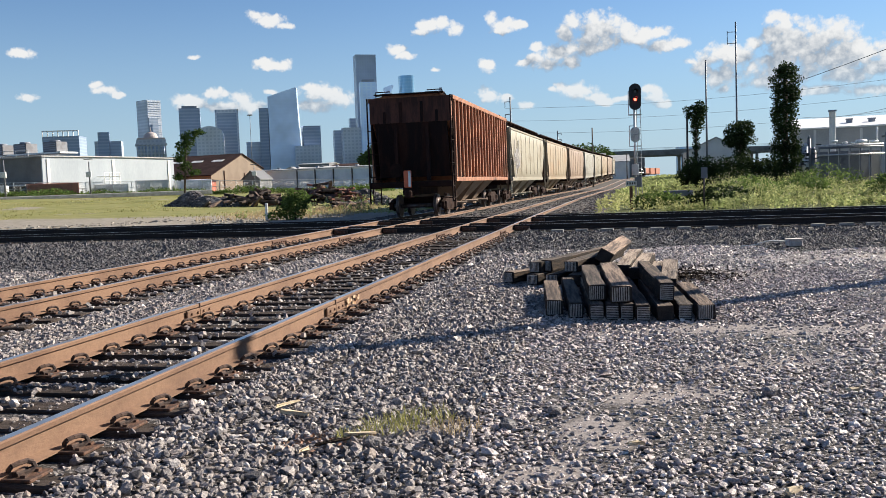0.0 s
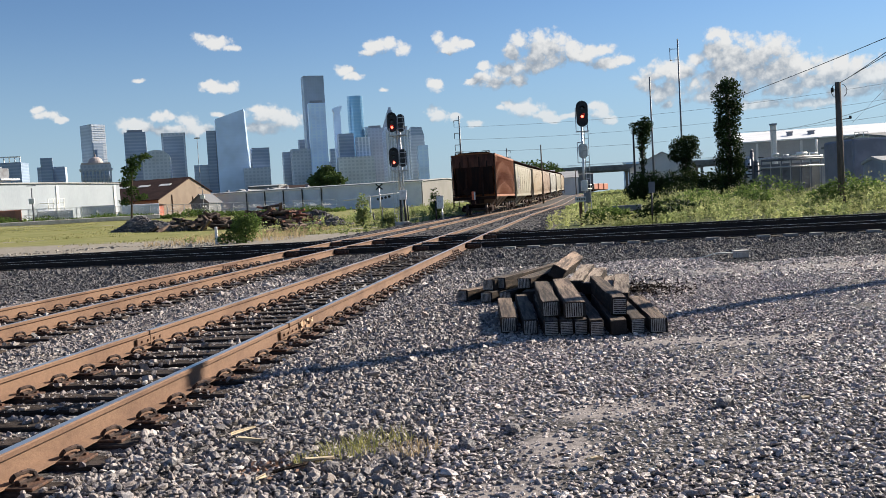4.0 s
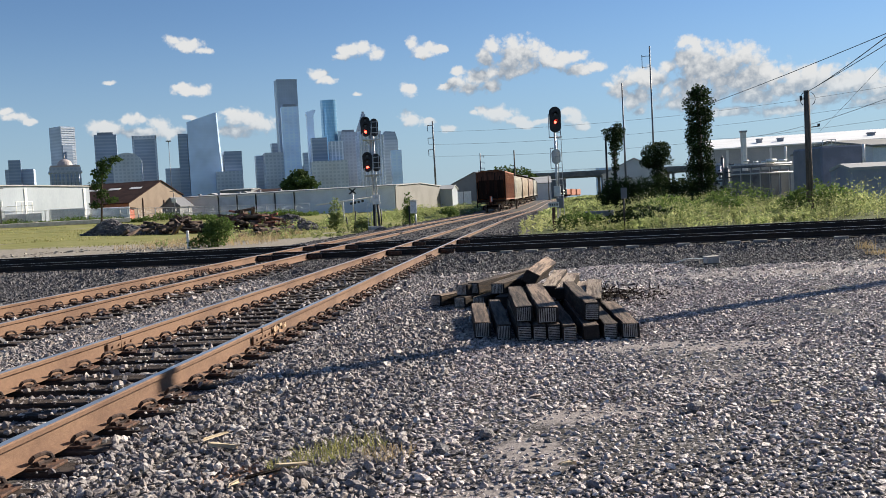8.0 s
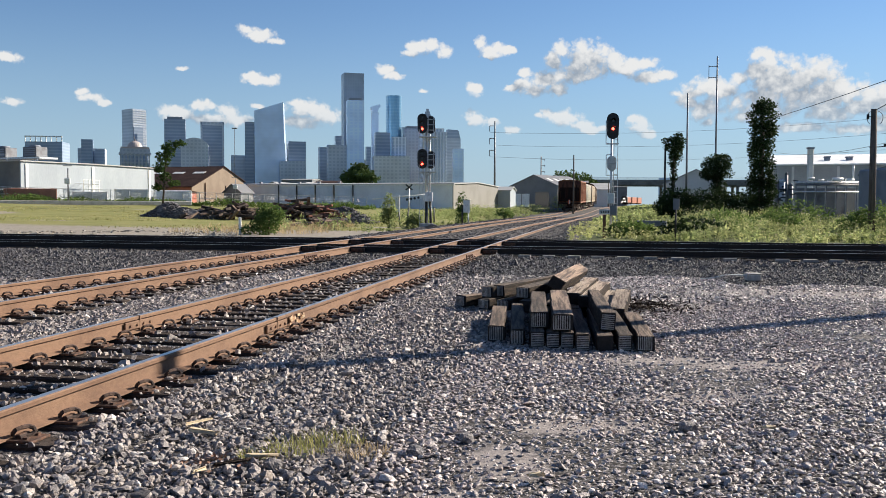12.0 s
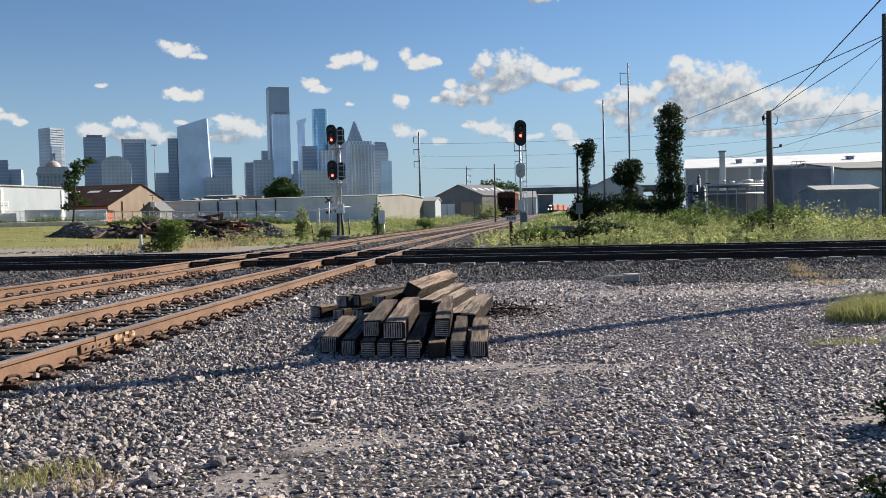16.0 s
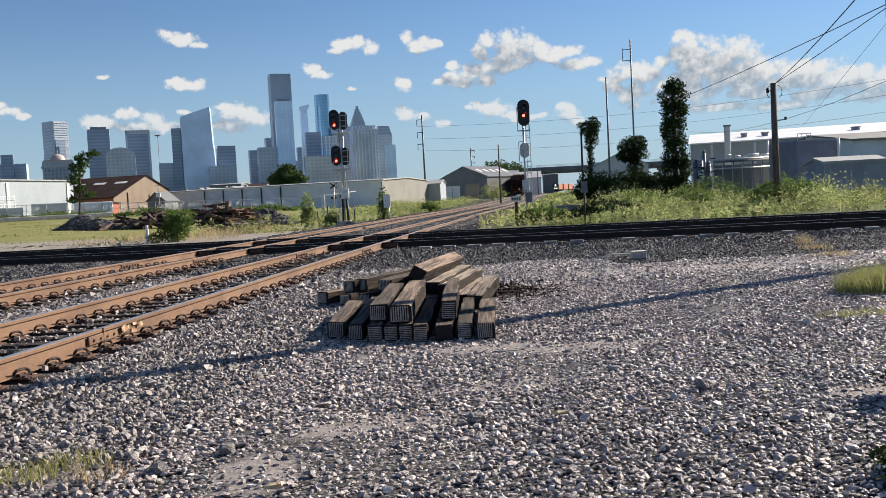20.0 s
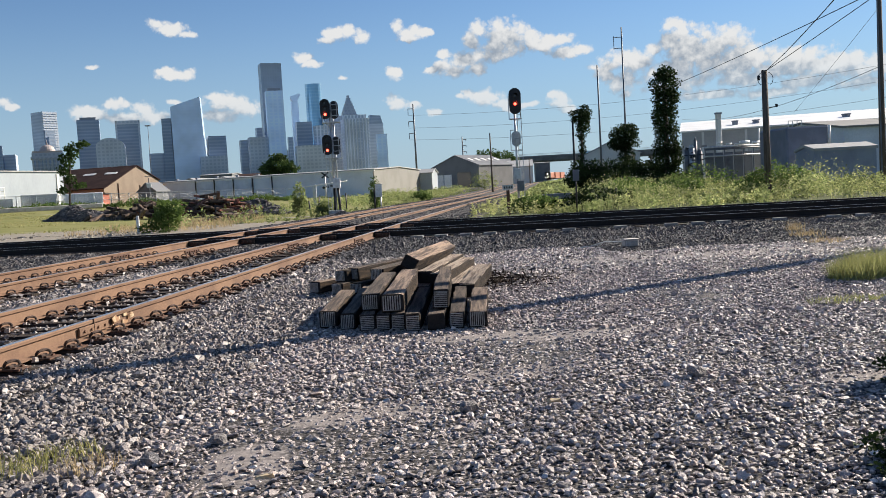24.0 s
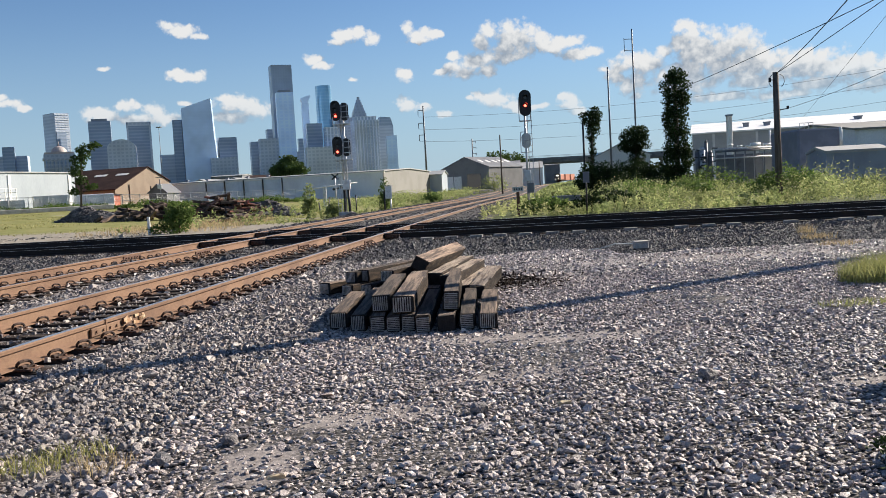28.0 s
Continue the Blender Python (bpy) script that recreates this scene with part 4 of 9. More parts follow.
# distance span, spacing, size, shapes, whether it is the fine layer between the large stones
LAYERS = ((2.4, 7.6, 0.042, 0.0240, LUMPS, LUMP_F, 0), (2.4, 7.6, 0.050, 0.0105, PEAKS, PEAK_F, 1), (7.6, 13.2, 0.043, 0.0195, BLOCKS, BLOCK_F, 0),
          (7.6, 13.2, 0.075, 0.0125, PEAKS, PEAK_F, 1), (13.2, 20.0, 0.052, 0.0265, PEAKS, PEAK_F, 0), (20.0, 31.0, 0.078, 0.038, TIPS, TIP_F, 0))
for k, (y0, y1, d, size0, shapes, faces_of, fine_) in enumerate(LAYERS):
    xy = packed(y0, y1, d, g)
    if k == 5:
        xy = np.concatenate([xy, packed(-5.0, 2.4, 0.10, g, -9, 9)])
    c_ = xy @ np.array(CACROSS[:2])
    side_ = xy @ np.array(ACROSS[:2])
    ontie = on_tie(xy)
    chance = g.uniform(0, 1, len(xy))
    bare = dust_at(xy[:, 0], xy[:, 1]) * np.clip(2.2 * lattice_noise(xy[:, 0], xy[:, 1], 0.16, 14) - 0.15, 0, 1)
    keep = keep_clear(xy) & (c_ < 33.5) & ~(ontie & (chance < (0.90 if not fine_ else 0.70))) & (g.uniform(0, 1, len(xy)) > bare * (0.66 if not fine_ else 0.0))
    xy, side_, ontie, c_ = xy[keep], side_[keep], ontie[keep], c_[keep]
    n = len(xy)
    in_track = (np.abs(side_ + 3.755) < 1.35) | (np.abs(side_ + 7.6) < 1.35)
    shoulder = (side_ > -2.62) & (side_ < -2.2) | (side_ < -8.6) & (side_ > -9.1)
    in_dark = c_ + 2.2 * (lattice_noise(xy[:, 0], xy[:, 1], 1.1, 9) - 0.5) > np.where(side_ < -8.7, 15.0, 17.9)
    lot = np.clip((side_ + 1.8) / 2.0, 0, 1)                     # the lot's stones are smaller and flatter than the ballast
    size = size0 * np.clip(g.lognormal(0, 0.28, n), 0.5, 1.9) * np.where(chance[keep] > 0.97, 1.5, 1) * (1.0 - 0.16 * lot)
    z = -0.030 + size * g.uniform(-0.05, 0.62, n) * (1 - 0.25 * lot) + ontie * 0.03 - (in_track & ~ontie & ~shoulder) * 0.020 + shoulder * 0.030
    for name, pick, mat, label, flat in (
            ("ballast_stones", ~in_dark & (lot < 0.5), M_STONE, "grey, lilac and white crushed ballast stones, loose", 0.74),
            ("gravel_stones", ~in_dark & (lot >= 0.5), M_LOTSTONE, "flat grey and pinkish crushed stones on the lot", 0.52),
            ("dark_ballast_stones", in_dark, M_STONE_DARK, "dark crushed ballast under the crossing line", 0.7)):
        if pick.sum() > 20:
            scatter_stones(name, xy[pick], z[pick], size[pick], mat, label, 31 + 7 * k, flat, 0.36 + 0.14 * (mat != M_LOTSTONE), shapes, faces_of)
# raised ballast bed of the line beyond the crossing
by = np.concatenate([np.arange(35.0, 120, 2.5), np.arange(120, 330, 6.0)])
bx_ = np.stack([west_line(by) - 3.4, west_line(by) - 2.2, west_line(by) + 1.9, east_line(by) + 2.0, east_line(by) + 3.0], 1)
bz = rise(by)[:, None] + np.array([-0.03, 0.082, 0.082, 0.082, -0.03])[None]
bv = np.stack([bx_, np.repeat(by[:, None], 5, 1), bz], -1).reshape(-1, 3)
bi = np.arange(len(by) * 5).reshape(-1, 5)
bf = np.stack([bi[:-1, :-1], bi[:-1, 1:], bi[1:, 1:], bi[1:, :-1]], -1).reshape(-1, 4)
M_BED = material("sooty_brown_ballast", (0.030, 0.026, 0.024), 0.95, 0, (0.075, 0.062, 0.056), 1.2, 0.5, 0.45, 9, 0.8, 9)
bed = tagged(new("ballast_bed", raw("ballast_bed", bv, bf, M_BED)), "dark sooty ballast bed of the line beyond the crossing", "ballast", kind="structure")
# dark ballast between the tracks beyond the crossing
n = 24000
yy = 35.2 + 62 * g.uniform(0, 1, n) ** 1.6
xx = west_line(yy) + g.uniform(-2.6, 6.6, n)
fxy = np.stack([xx, yy], -1)
rail_at = np.min([np.abs(xx - west_line(yy) - o) for o in (-0.77, 0.77)] + [np.abs(xx - east_line(yy) - o) for o in (-0.77, 0.77)], axis=0)
ok = rail_at > 0.12
fs = np.clip(g.lognormal(math.log(0.035), 0.35, n), 0.02, 0.08) * np.interp(yy, [33, 95], [1.0, 1.8])
scatter_stones("far_ballast_stones", fxy[ok], (rise(yy) + 0.07 + fs * 0.1)[ok], fs[ok], M_STONE_DARK, "dark crushed ballast along the line beyond the crossing", 36, 0.45, 0.3, CHIPS, CHIP_F)
# stony dirt along the far side of the crossing line
n = 9000
dxy = np.stack([g.uniform(-34, -9, n), g.uniform(36, 52, n)], -1)
dc, ds_ = dxy @ np.array(CACROSS[:2]), dxy @ np.array(ACROSS[:2])
ok = (dc > 34.3) & (dc < 44 + 2.5 * g.normal(0, 1, n)) & (ds_ < -10.5) & (lattice_noise(dxy[:, 0], dxy[:, 1], 0.8, 51) > 0.4)
fs = np.clip(g.lognormal(math.log(0.04), 0.5, n), 0.02, 0.16)
scatter_stones("dirt_clods", dxy[ok], (-0.035 + fs * 0.2)[ok], fs[ok], M_DIRTSTONE, "pale stones and clods on the dirt strip", 52, 0.5, 0.3, CHIPS, CHIP_F)

# ---- stack of old ties ----
def stack_tie_mesh(length, width, height, seed, top):
    """A weathered tie lying along y from its front end at the origin: top, sides, ends and a toothed end plate."""
    r = random.Random(seed)
    bm = bmesh.new()
    box(bm, 0, length / 2, height / 2, width, length, height, bevel=0.01)
    bmesh.ops.subdivide_edges(bm, edges=[e for e in bm.edges if abs(e.verts[0].co.y - e.verts[1].co.y) > length * 0.8], cuts=5)
    for v in bm.verts:
        k = 0.008
        v.co += Vector((r.uniform(-k, k), r.uniform(-k, k), r.uniform(-k, k * 0.6)))
    bmesh.ops.recalc_face_normals(bm, faces=bm.faces)
    # material by face direction: paler top, near-black sides and ends
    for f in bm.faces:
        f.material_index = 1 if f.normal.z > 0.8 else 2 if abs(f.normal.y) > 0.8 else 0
    return mesh_of("tie_body", bm, M_OLDTIE, top, M_TIEEND)


def end_plate_mesh(width, height, upright):
    """Strips of a toothed nail plate pressed into the end grain."""
    n = 8
    comb = [(-0.43, 0.08)]          # one pressed plate: teeth hang from a narrow spine
    for k in range(n):
        a = -0.43 + 0.86 * k / n
        comb += [(a, 0.92), (a + 0.055, 0.92), (a + 0.055, 0.11)]
        if k < n - 1:
            comb += [(a + 0.1075, 0.11)]
    comb += [(-0.43 + 0.86 * (n - 1) / n + 0.055, 0.08)]
    if upright:
        out = [(u * width, v * height) for u, v in comb]
    else:
        out = [((v - 0.5) * width, (u + 0.5) * height) for u, v in comb]
    bm = prism(bmesh.new(), out, -0.016, -0.006, "y")
    return mesh_of("end_plate", bm, M_PLATE)


def stack_tie(x, y, z, yaw, length=2.5, width=0.15, height=0.15, plate="", roll=0.0, pitch=0.0, seed=0, note=""):
    label = "weathered creosoted railway tie lying in the stack" + note
    th = thing("railway_tie", label, "railway tie", group="stacked railway ties")
    th.matrix_basis = Matrix.Translation((x, y, z)) @ pose(0, 0, 0, 0, 0, -yaw) @ pose(0, 0, 0, pitch, 0, 0) @ pose(0, 0, 0, 0, roll, 0)
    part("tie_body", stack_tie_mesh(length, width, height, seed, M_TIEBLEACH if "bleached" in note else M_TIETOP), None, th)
    if plate:
        part("end_plate", end_plate_mesh(width, height, plate == "v"), None, th, "toothed steel end plate")
    return th


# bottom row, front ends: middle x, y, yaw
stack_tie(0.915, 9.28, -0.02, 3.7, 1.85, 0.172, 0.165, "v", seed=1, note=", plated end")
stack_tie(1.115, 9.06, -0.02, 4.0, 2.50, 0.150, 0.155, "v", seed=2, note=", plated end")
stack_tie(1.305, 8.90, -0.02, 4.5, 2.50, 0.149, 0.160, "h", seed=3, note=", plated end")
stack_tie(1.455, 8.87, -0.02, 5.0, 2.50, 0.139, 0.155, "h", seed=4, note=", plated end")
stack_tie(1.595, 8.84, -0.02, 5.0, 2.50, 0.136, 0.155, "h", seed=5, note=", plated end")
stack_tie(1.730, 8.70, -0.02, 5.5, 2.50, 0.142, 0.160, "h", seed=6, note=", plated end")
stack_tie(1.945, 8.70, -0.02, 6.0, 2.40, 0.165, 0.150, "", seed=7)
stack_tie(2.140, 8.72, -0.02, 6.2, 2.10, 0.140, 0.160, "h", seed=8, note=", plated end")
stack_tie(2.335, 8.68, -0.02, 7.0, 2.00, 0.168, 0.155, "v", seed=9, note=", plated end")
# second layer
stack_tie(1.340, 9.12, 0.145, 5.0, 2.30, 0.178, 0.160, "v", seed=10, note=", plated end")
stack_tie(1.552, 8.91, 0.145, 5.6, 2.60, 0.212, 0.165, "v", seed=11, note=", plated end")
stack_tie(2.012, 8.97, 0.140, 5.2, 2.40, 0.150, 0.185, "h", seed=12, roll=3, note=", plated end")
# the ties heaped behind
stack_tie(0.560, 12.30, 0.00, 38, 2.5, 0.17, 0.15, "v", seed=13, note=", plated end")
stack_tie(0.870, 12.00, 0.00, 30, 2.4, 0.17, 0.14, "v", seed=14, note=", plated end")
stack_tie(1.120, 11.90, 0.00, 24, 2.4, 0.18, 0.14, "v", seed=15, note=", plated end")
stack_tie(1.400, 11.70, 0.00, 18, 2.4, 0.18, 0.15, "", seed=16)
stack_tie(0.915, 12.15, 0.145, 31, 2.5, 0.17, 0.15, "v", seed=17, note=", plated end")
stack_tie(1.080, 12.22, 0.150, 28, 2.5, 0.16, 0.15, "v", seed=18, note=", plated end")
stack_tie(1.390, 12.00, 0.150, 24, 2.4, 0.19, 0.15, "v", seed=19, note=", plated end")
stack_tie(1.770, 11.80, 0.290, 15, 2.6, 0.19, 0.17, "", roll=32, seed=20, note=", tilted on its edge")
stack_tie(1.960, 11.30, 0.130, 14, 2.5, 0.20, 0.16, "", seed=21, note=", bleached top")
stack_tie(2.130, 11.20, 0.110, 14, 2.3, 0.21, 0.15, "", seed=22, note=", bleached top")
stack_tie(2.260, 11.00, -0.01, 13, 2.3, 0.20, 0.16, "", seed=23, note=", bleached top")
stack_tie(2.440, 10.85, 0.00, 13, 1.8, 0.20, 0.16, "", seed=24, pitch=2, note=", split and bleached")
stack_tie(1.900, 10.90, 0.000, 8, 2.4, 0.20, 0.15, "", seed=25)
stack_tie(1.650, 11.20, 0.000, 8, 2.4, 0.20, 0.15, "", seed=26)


# ---- signals ----
def oval(bm, w, h, y0, y1, z, seg=20, x=0.0, mat=0):
    """An upright slot shape (straight sides, round ends), pushed from y0 to y1."""
    pts = []
    for i in range(seg):
        a = 2 * math.pi * i / seg
        pts.append((x + w / 2 * math.cos(a), z + (h - w) / 2 * (1 if math.sin(a) >= 0 else -1) + w / 2 * math.sin(a)))
    return prism(bm, pts, y0, y1, "y", mat)


def signal_head(th, x, y, z, w=0.58, h=1.28, lit=True, aspects=(0.34, 0.02, -0.30)):
    """A three-aspect colour light head that faces the camera's side, red lit at the bottom."""
    bm = bmesh.new()
    oval(bm, w, h, -0.02, 0.02, 0)
    head = part("backboard", bm, M_BLACK, th, "black oval backboard", m=Matrix.Translation((x, y, z)))
    bm = bmesh.new()
    box(bm, 0, 0.16, 0, 0.30, 0.28, 1.0, bevel=0.03)
    part("housing", bm, M_BLACK, head)
    for k, dz in enumerate(aspects):
        bm = bmesh.new()
        for i in range(9):
            a0, a1 = math.radians(-20 + i * 220 / 9), math.radians(-20 + (i + 1) * 220 / 9)
            for a, b_ in ((a0, a1),):
                p = [(0.13 * math.cos(t) , d, dz + 0.13 * math.sin(t)) for t, d in ((a, -0.02), (b_, -0.02))]
                q = [(0.13 * math.cos(t), -0.02 - 0.30 * max(0.25, math.sin(t)), dz + 0.13 * math.sin(t)) for t in (b_, a)]
                bm.faces.new([bm.verts.new(v) for v in p + q])
        part("hood", bm, M_BLACK, head)
        bm = bmesh.new()
        rod(bm, (0, -0.02, dz), (0, -0.05, dz), 0.07, seg=16)
        part("lens", bm, M_RED if (lit and k == len(aspects) - 1) else M_LENS_OFF, head, "lit red lens" if (lit and k == len(aspects) - 1) else "dark lens")
    return head


def signal_back(th, x, y, z, w=0.5, h=1.1, grid=True):
    """A head turned the other way: the back of its board, with a cage of rails."""
    bm = bmesh.new()
    oval(bm, w, h, 0.0, 0.04, 0)
    head = part("reverse_backboard", bm, M_BLACK if grid else M_CABINET, th, "back of a head that faces away", m=Matrix.Translation((x, y, z)))
    bm = bmesh.new()
    for k in (-1, 0, 1):
        box(bm, 0, -0.07, k * h * 0.30, w * 0.9, 0.03, 0.035)
    for k in (-1, 1):
        box(bm, k * w * 0.32, -0.07, 0, 0.03, 0.03, h * 0.85)
    part("guard_frame", bm, M_GALV, head, "galvanised guard frame")
    return head


def ladder(th, x, y, z0, z1, width=0.32, name="ladder"):
    bm = bmesh.new()
    for k in (-1, 1):
        rod(bm, (x + k * width / 2, y, z0), (x + k * width / 2, y, z1), 0.018, seg=6)
    z = z0 + 0.3
    while z < z1:
        rod(bm, (x - width / 2, y, z), (x + width / 2, y, z), 0.012, seg=6)
        z += 0.3
    return part(name, bm, M_GALV, th)


def signal_right():
    th = thing("railway_signal", "tall galvanised railway signal with one black head showing red", "railway signal", (8.55, 46.9, 0.0), group="railway signals")
    bm = bmesh.new()
    rod(bm, (0, 0, 0.25), (0, 0, 5.0), 0.065, 0.055, 12)
    part("mast", bm, M_GALV, th)
    bm = bmesh.new()
    box(bm, 0, 0, 0.15, 0.7, 0.7, 0.3, bevel=0.03)
    part("footing", bm, M_CONCRETE, th)
    ladder(th, 0.24, 0.10, 0.3, 4.9, 0.20)
    signal_head(th, 0.02, -0.2, 5.46, 0.62, 1.34, aspects=(0.26, -0.14))
    bm = bmesh.new()
    for a, b in (((-0.29, 0, 4.55), (-0.29, 0, 5.75)), ((-0.29, 0, 4.55), (0.30, 0, 4.55)), ((-0.29, 0, 5.75), (0, 0, 5.75)), ((0.30, 0, 4.55), (0.30, 0, 5.2)),
                 ((-0.29, -0.35, 4.55), (0.30, -0.35, 4.55)), ((-0.29, -0.35, 4.55), (-0.29, 0, 4.55)), ((0.30, -0.35, 4.55), (0.30, 0, 4.55))):
        rod(bm, a, b, 0.022, seg=6)
    part("platform_rail", bm, M_GALV, th)
    signal_back(th, 0.0, -0.12, 3.55, 0.48, 0.78, grid=False)
    bm = bmesh.new()
    for a, b in (((-0.27, 0, 2.95), (-0.27, 0, 4.0)), ((-0.27, 0, 2.95), (0.30, 0, 2.95)), ((-0.27, 0, 4.0), (0, 0, 4.0))):
        rod(bm, a, b, 0.02, seg=6)
    part("lower_platform_rail", bm, M_GALV, th)
    bm = bmesh.new()
    box(bm, 0.10, -0.16, 1.12, 0.34, 0.24, 0.52, bevel=0.02)
    part("relay_box", bm, M_GALV_DARK, th, "grey relay box on the mast")
    bm = bmesh.new()
    box(bm, 0.0, 0.0, 1.75, 0.34, 0.2, 0.55, bevel=0.02)
    part("junction_box", bm, M_CABINET, th)
    return th


def signal_left():
    th = thing("railway_signal", "galvanised signal mast with two black heads showing red", "railway signal", (-1.16, 52.2, 0.0), group="railway signals")
    bm = bmesh.new()
    rod(bm, (0, 0, 0.3), (0, 0, 6.25), 0.09, 0.07, 12)
    rod(bm, (0.20, 0.05, 0.3), (0.16, 0.05, 5.9), 0.045, 0.04, 8)
    part("mast", bm, M_GALV, th)
    bm = bmesh.new()
    box(bm, 0, 0, 0.15, 0.8, 0.8, 0.34, bevel=0.03)
    part("footing", bm, M_CONCRETE, th)
    ladder(th, -0.30, 0.1, 0.2, 5.3, 0.20)
    for z in (6.03, 4.02):
        signal_head(th, -0.25, -0.28, z, 0.56, 1.14)
        signal_back(th, 0.24, -0.05, z - 0.05, 0.48, 1.02)
        bm = bmesh.new()
        box(bm, 0.05, -0.1, z - 0.75, 1.0, 0.55, 0.05)
        for k in (-0.42, 0.52):
            rod(bm, (k, -0.36, z - 0.75), (k, -0.36, z - 0.35), 0.02, seg=6)
        rod(bm, (-0.30, -0.2, z - 0.75), (0, 0, z - 1.0), 0.03, seg=6)
        rod(bm, (0.30, -0.1, z - 0.75), (0, 0, z - 1.0), 0.03, seg=6)
        part("head_bracket", bm, M_GALV, th)
    bm = bmesh.new()
    box(bm, 0.14, -0.2, 1.85, 0.42, 0.3, 0.55, bevel=0.02)
    part("relay_box", bm, M_WHITEP, th, "white relay box on the mast")
    bm = bmesh.new()
    rod(bm, (0.26, -0.1, 0.0), (0.20, -0.05, 1.6), 0.07, seg=10)
    rod(bm, (-0.05, -0.12, 0.0), (-0.03, -0.05, 1.6), 0.06, seg=10)
    part("cable_pipe", bm, M_BLACK, th)
    return th


signal_right()
signal_left()


# ---- freight train ----
M_RUSTCAR = material("red_oxide_car_side", (0.34, 0.142, 0.07), 0.75, 0.0, (0.21, 0.08, 0.044), 1.2, 0.5, 0.15, 18, 0.1, 30, stretch=(2, 2, 0.5))
# car end: near-black lower sheet and stakes, darker red above
M_ENDBLACK = material("near_black_end_steel", (0.018, 0.011, 0.010), 0.95, 0, (0.042, 0.018, 0.013), 1.2, 0.5, 0.2, 18, stretch=(3, 1, 0.5), spec=0.2)
M_ENDRUST = material("dark_red_oxide", (0.105, 0.040, 0.025), 0.9, 0, (0.050, 0.019, 0.013), 1.6, 0.5, 0.2, 18, stretch=(3, 1, 0.5))
M_CARBLACK = material("near_black_underframe", (0.018, 0.009, 0.007), 0.9, 0.0, (0.034, 0.015, 0.011), 3, 0.5, 0.2, 40, spec=0.15)
M_WHEEL = material("worn_wheel_steel", (0.16, 0.13, 0.12), 0.5, 0.6, (0.09, 0.06, 0.05), 5, 0.5)
CAR_PAINT = {
    "cream": material("cream_car_paint", (0.275, 0.25, 0.19), 0.65, 0, (0.22, 0.185, 0.13), 1.0, 0.45, 0.08, 20, stretch=(1, 0.4, 1)),
    "tan": material("orange_tan_car_paint", (0.285, 0.225, 0.15), 0.65, 0, (0.29, 0.20, 0.12), 1.0, 0.5, 0.1, 20, stretch=(1, 0.4, 1)),
    "brown": material("brown_car_paint", (0.26, 0.185, 0.13), 0.65, 0, (0.19, 0.125, 0.085), 1.0, 0.5, 0.12, 20),
    "grey": material("pale_grey_car_paint", (0.275, 0.265, 0.23), 0.65, 0, (0.22, 0.20, 0.165), 1.0, 0.45, 0.08, 20, stretch=(1, 0.4, 1)),
}
M_EOT = material("orange_marker_paint", (0.75, 0.16, 0.06), 0.5, 0, (0.6, 0.12, 0.05), 8, 0.4)
M_GRAFFITI = material("faded_grey_paint_marks", (0.27, 0.255, 0.27), 0.6, 0, (0.32, 0.29, 0.25), 4, 0.5)


def wheelset_mesh():
    bm = bmesh.new()
    for s in (-1, 1):
        rod(bm, (s * 0.70, 0, 0), (s * 0.79, 0, 0), 0.42, seg=20)
        rod(bm, (s * 0.665, 0, 0), (s * 0.70, 0, 0), 0.445, seg=20)
        rod(bm, (s * 0.79, 0, 0), (s * 0.80, 0, 0), 0.30, 0.20, seg=16)
        rod(bm, (s * 0.80, 0, 0), (s * 1.02, 0, 0), 0.09, seg=10)
    rod(bm, (-0.7, 0, 0), (0.7, 0, 0), 0.08, seg=10)
    return mesh_of("wheelset", bm, M_WHEEL)


WHEELSET = wheelset_mesh()
BOGIE_FRAME = None


def bogie_frame_mesh():
    bm = bmesh.new()
    for s in (-1, 1):
        x = s * 1.0
        prism(bm, [(-1.15, 0.30), (-0.75, 0.28), (-0.45, 0.22), (0.45, 0.22), (0.75, 0.28), (1.15, 0.30), (1.15, 0.55), (0.55, 0.72), (-0.55, 0.72), (-1.15, 0.55)], x - 0.06, x + 0.06, "x")
        for y in (-0.89, 0.89):
            box(bm, x + s * 0.05, y, 0.43, 0.14, 0.30, 0.28, bevel=0.03)
        for y in (-0.17, 0.0, 0.17):
            rod(bm, (x, y, 0.26), (x, y, 0.52), 0.075, seg=10)
    box(bm, 0, 0, 0.62, 2.0, 0.40, 0.24, bevel=0.02)
    return mesh_of("bogie_frame", bm, M_CARBLACK)


BOGIE_FRAME = bogie_frame_mesh()
CARS = []


def running_gear(car, length):
    wheels = []
    for e in (-1, 1):
        y = e * (length / 2 - 2.0)
        bg = part("bogie", BOGIE_FRAME, None, car, "four-wheel bogie", m=Matrix.Translation((0, y, 0)))
        for k in (-1, 1):
            wheels.append(part("wheelset", WHEELSET, None, bg, m=Matrix.Translation((0, k * 0.89, 0.42))))
        bm = bmesh.new()
        box(bm, 0, e * (length / 2 + 0.25), 0.86, 0.22, 0.75, 0.24, bevel=0.03)
        box(bm, 0.05, e * (length / 2 + 0.58), 0.88, 0.26, 0.28, 0.30, bevel=0.06)
        part("coupler", bm, M_CARBLACK, car, "steel knuckle coupler")
    return wheels


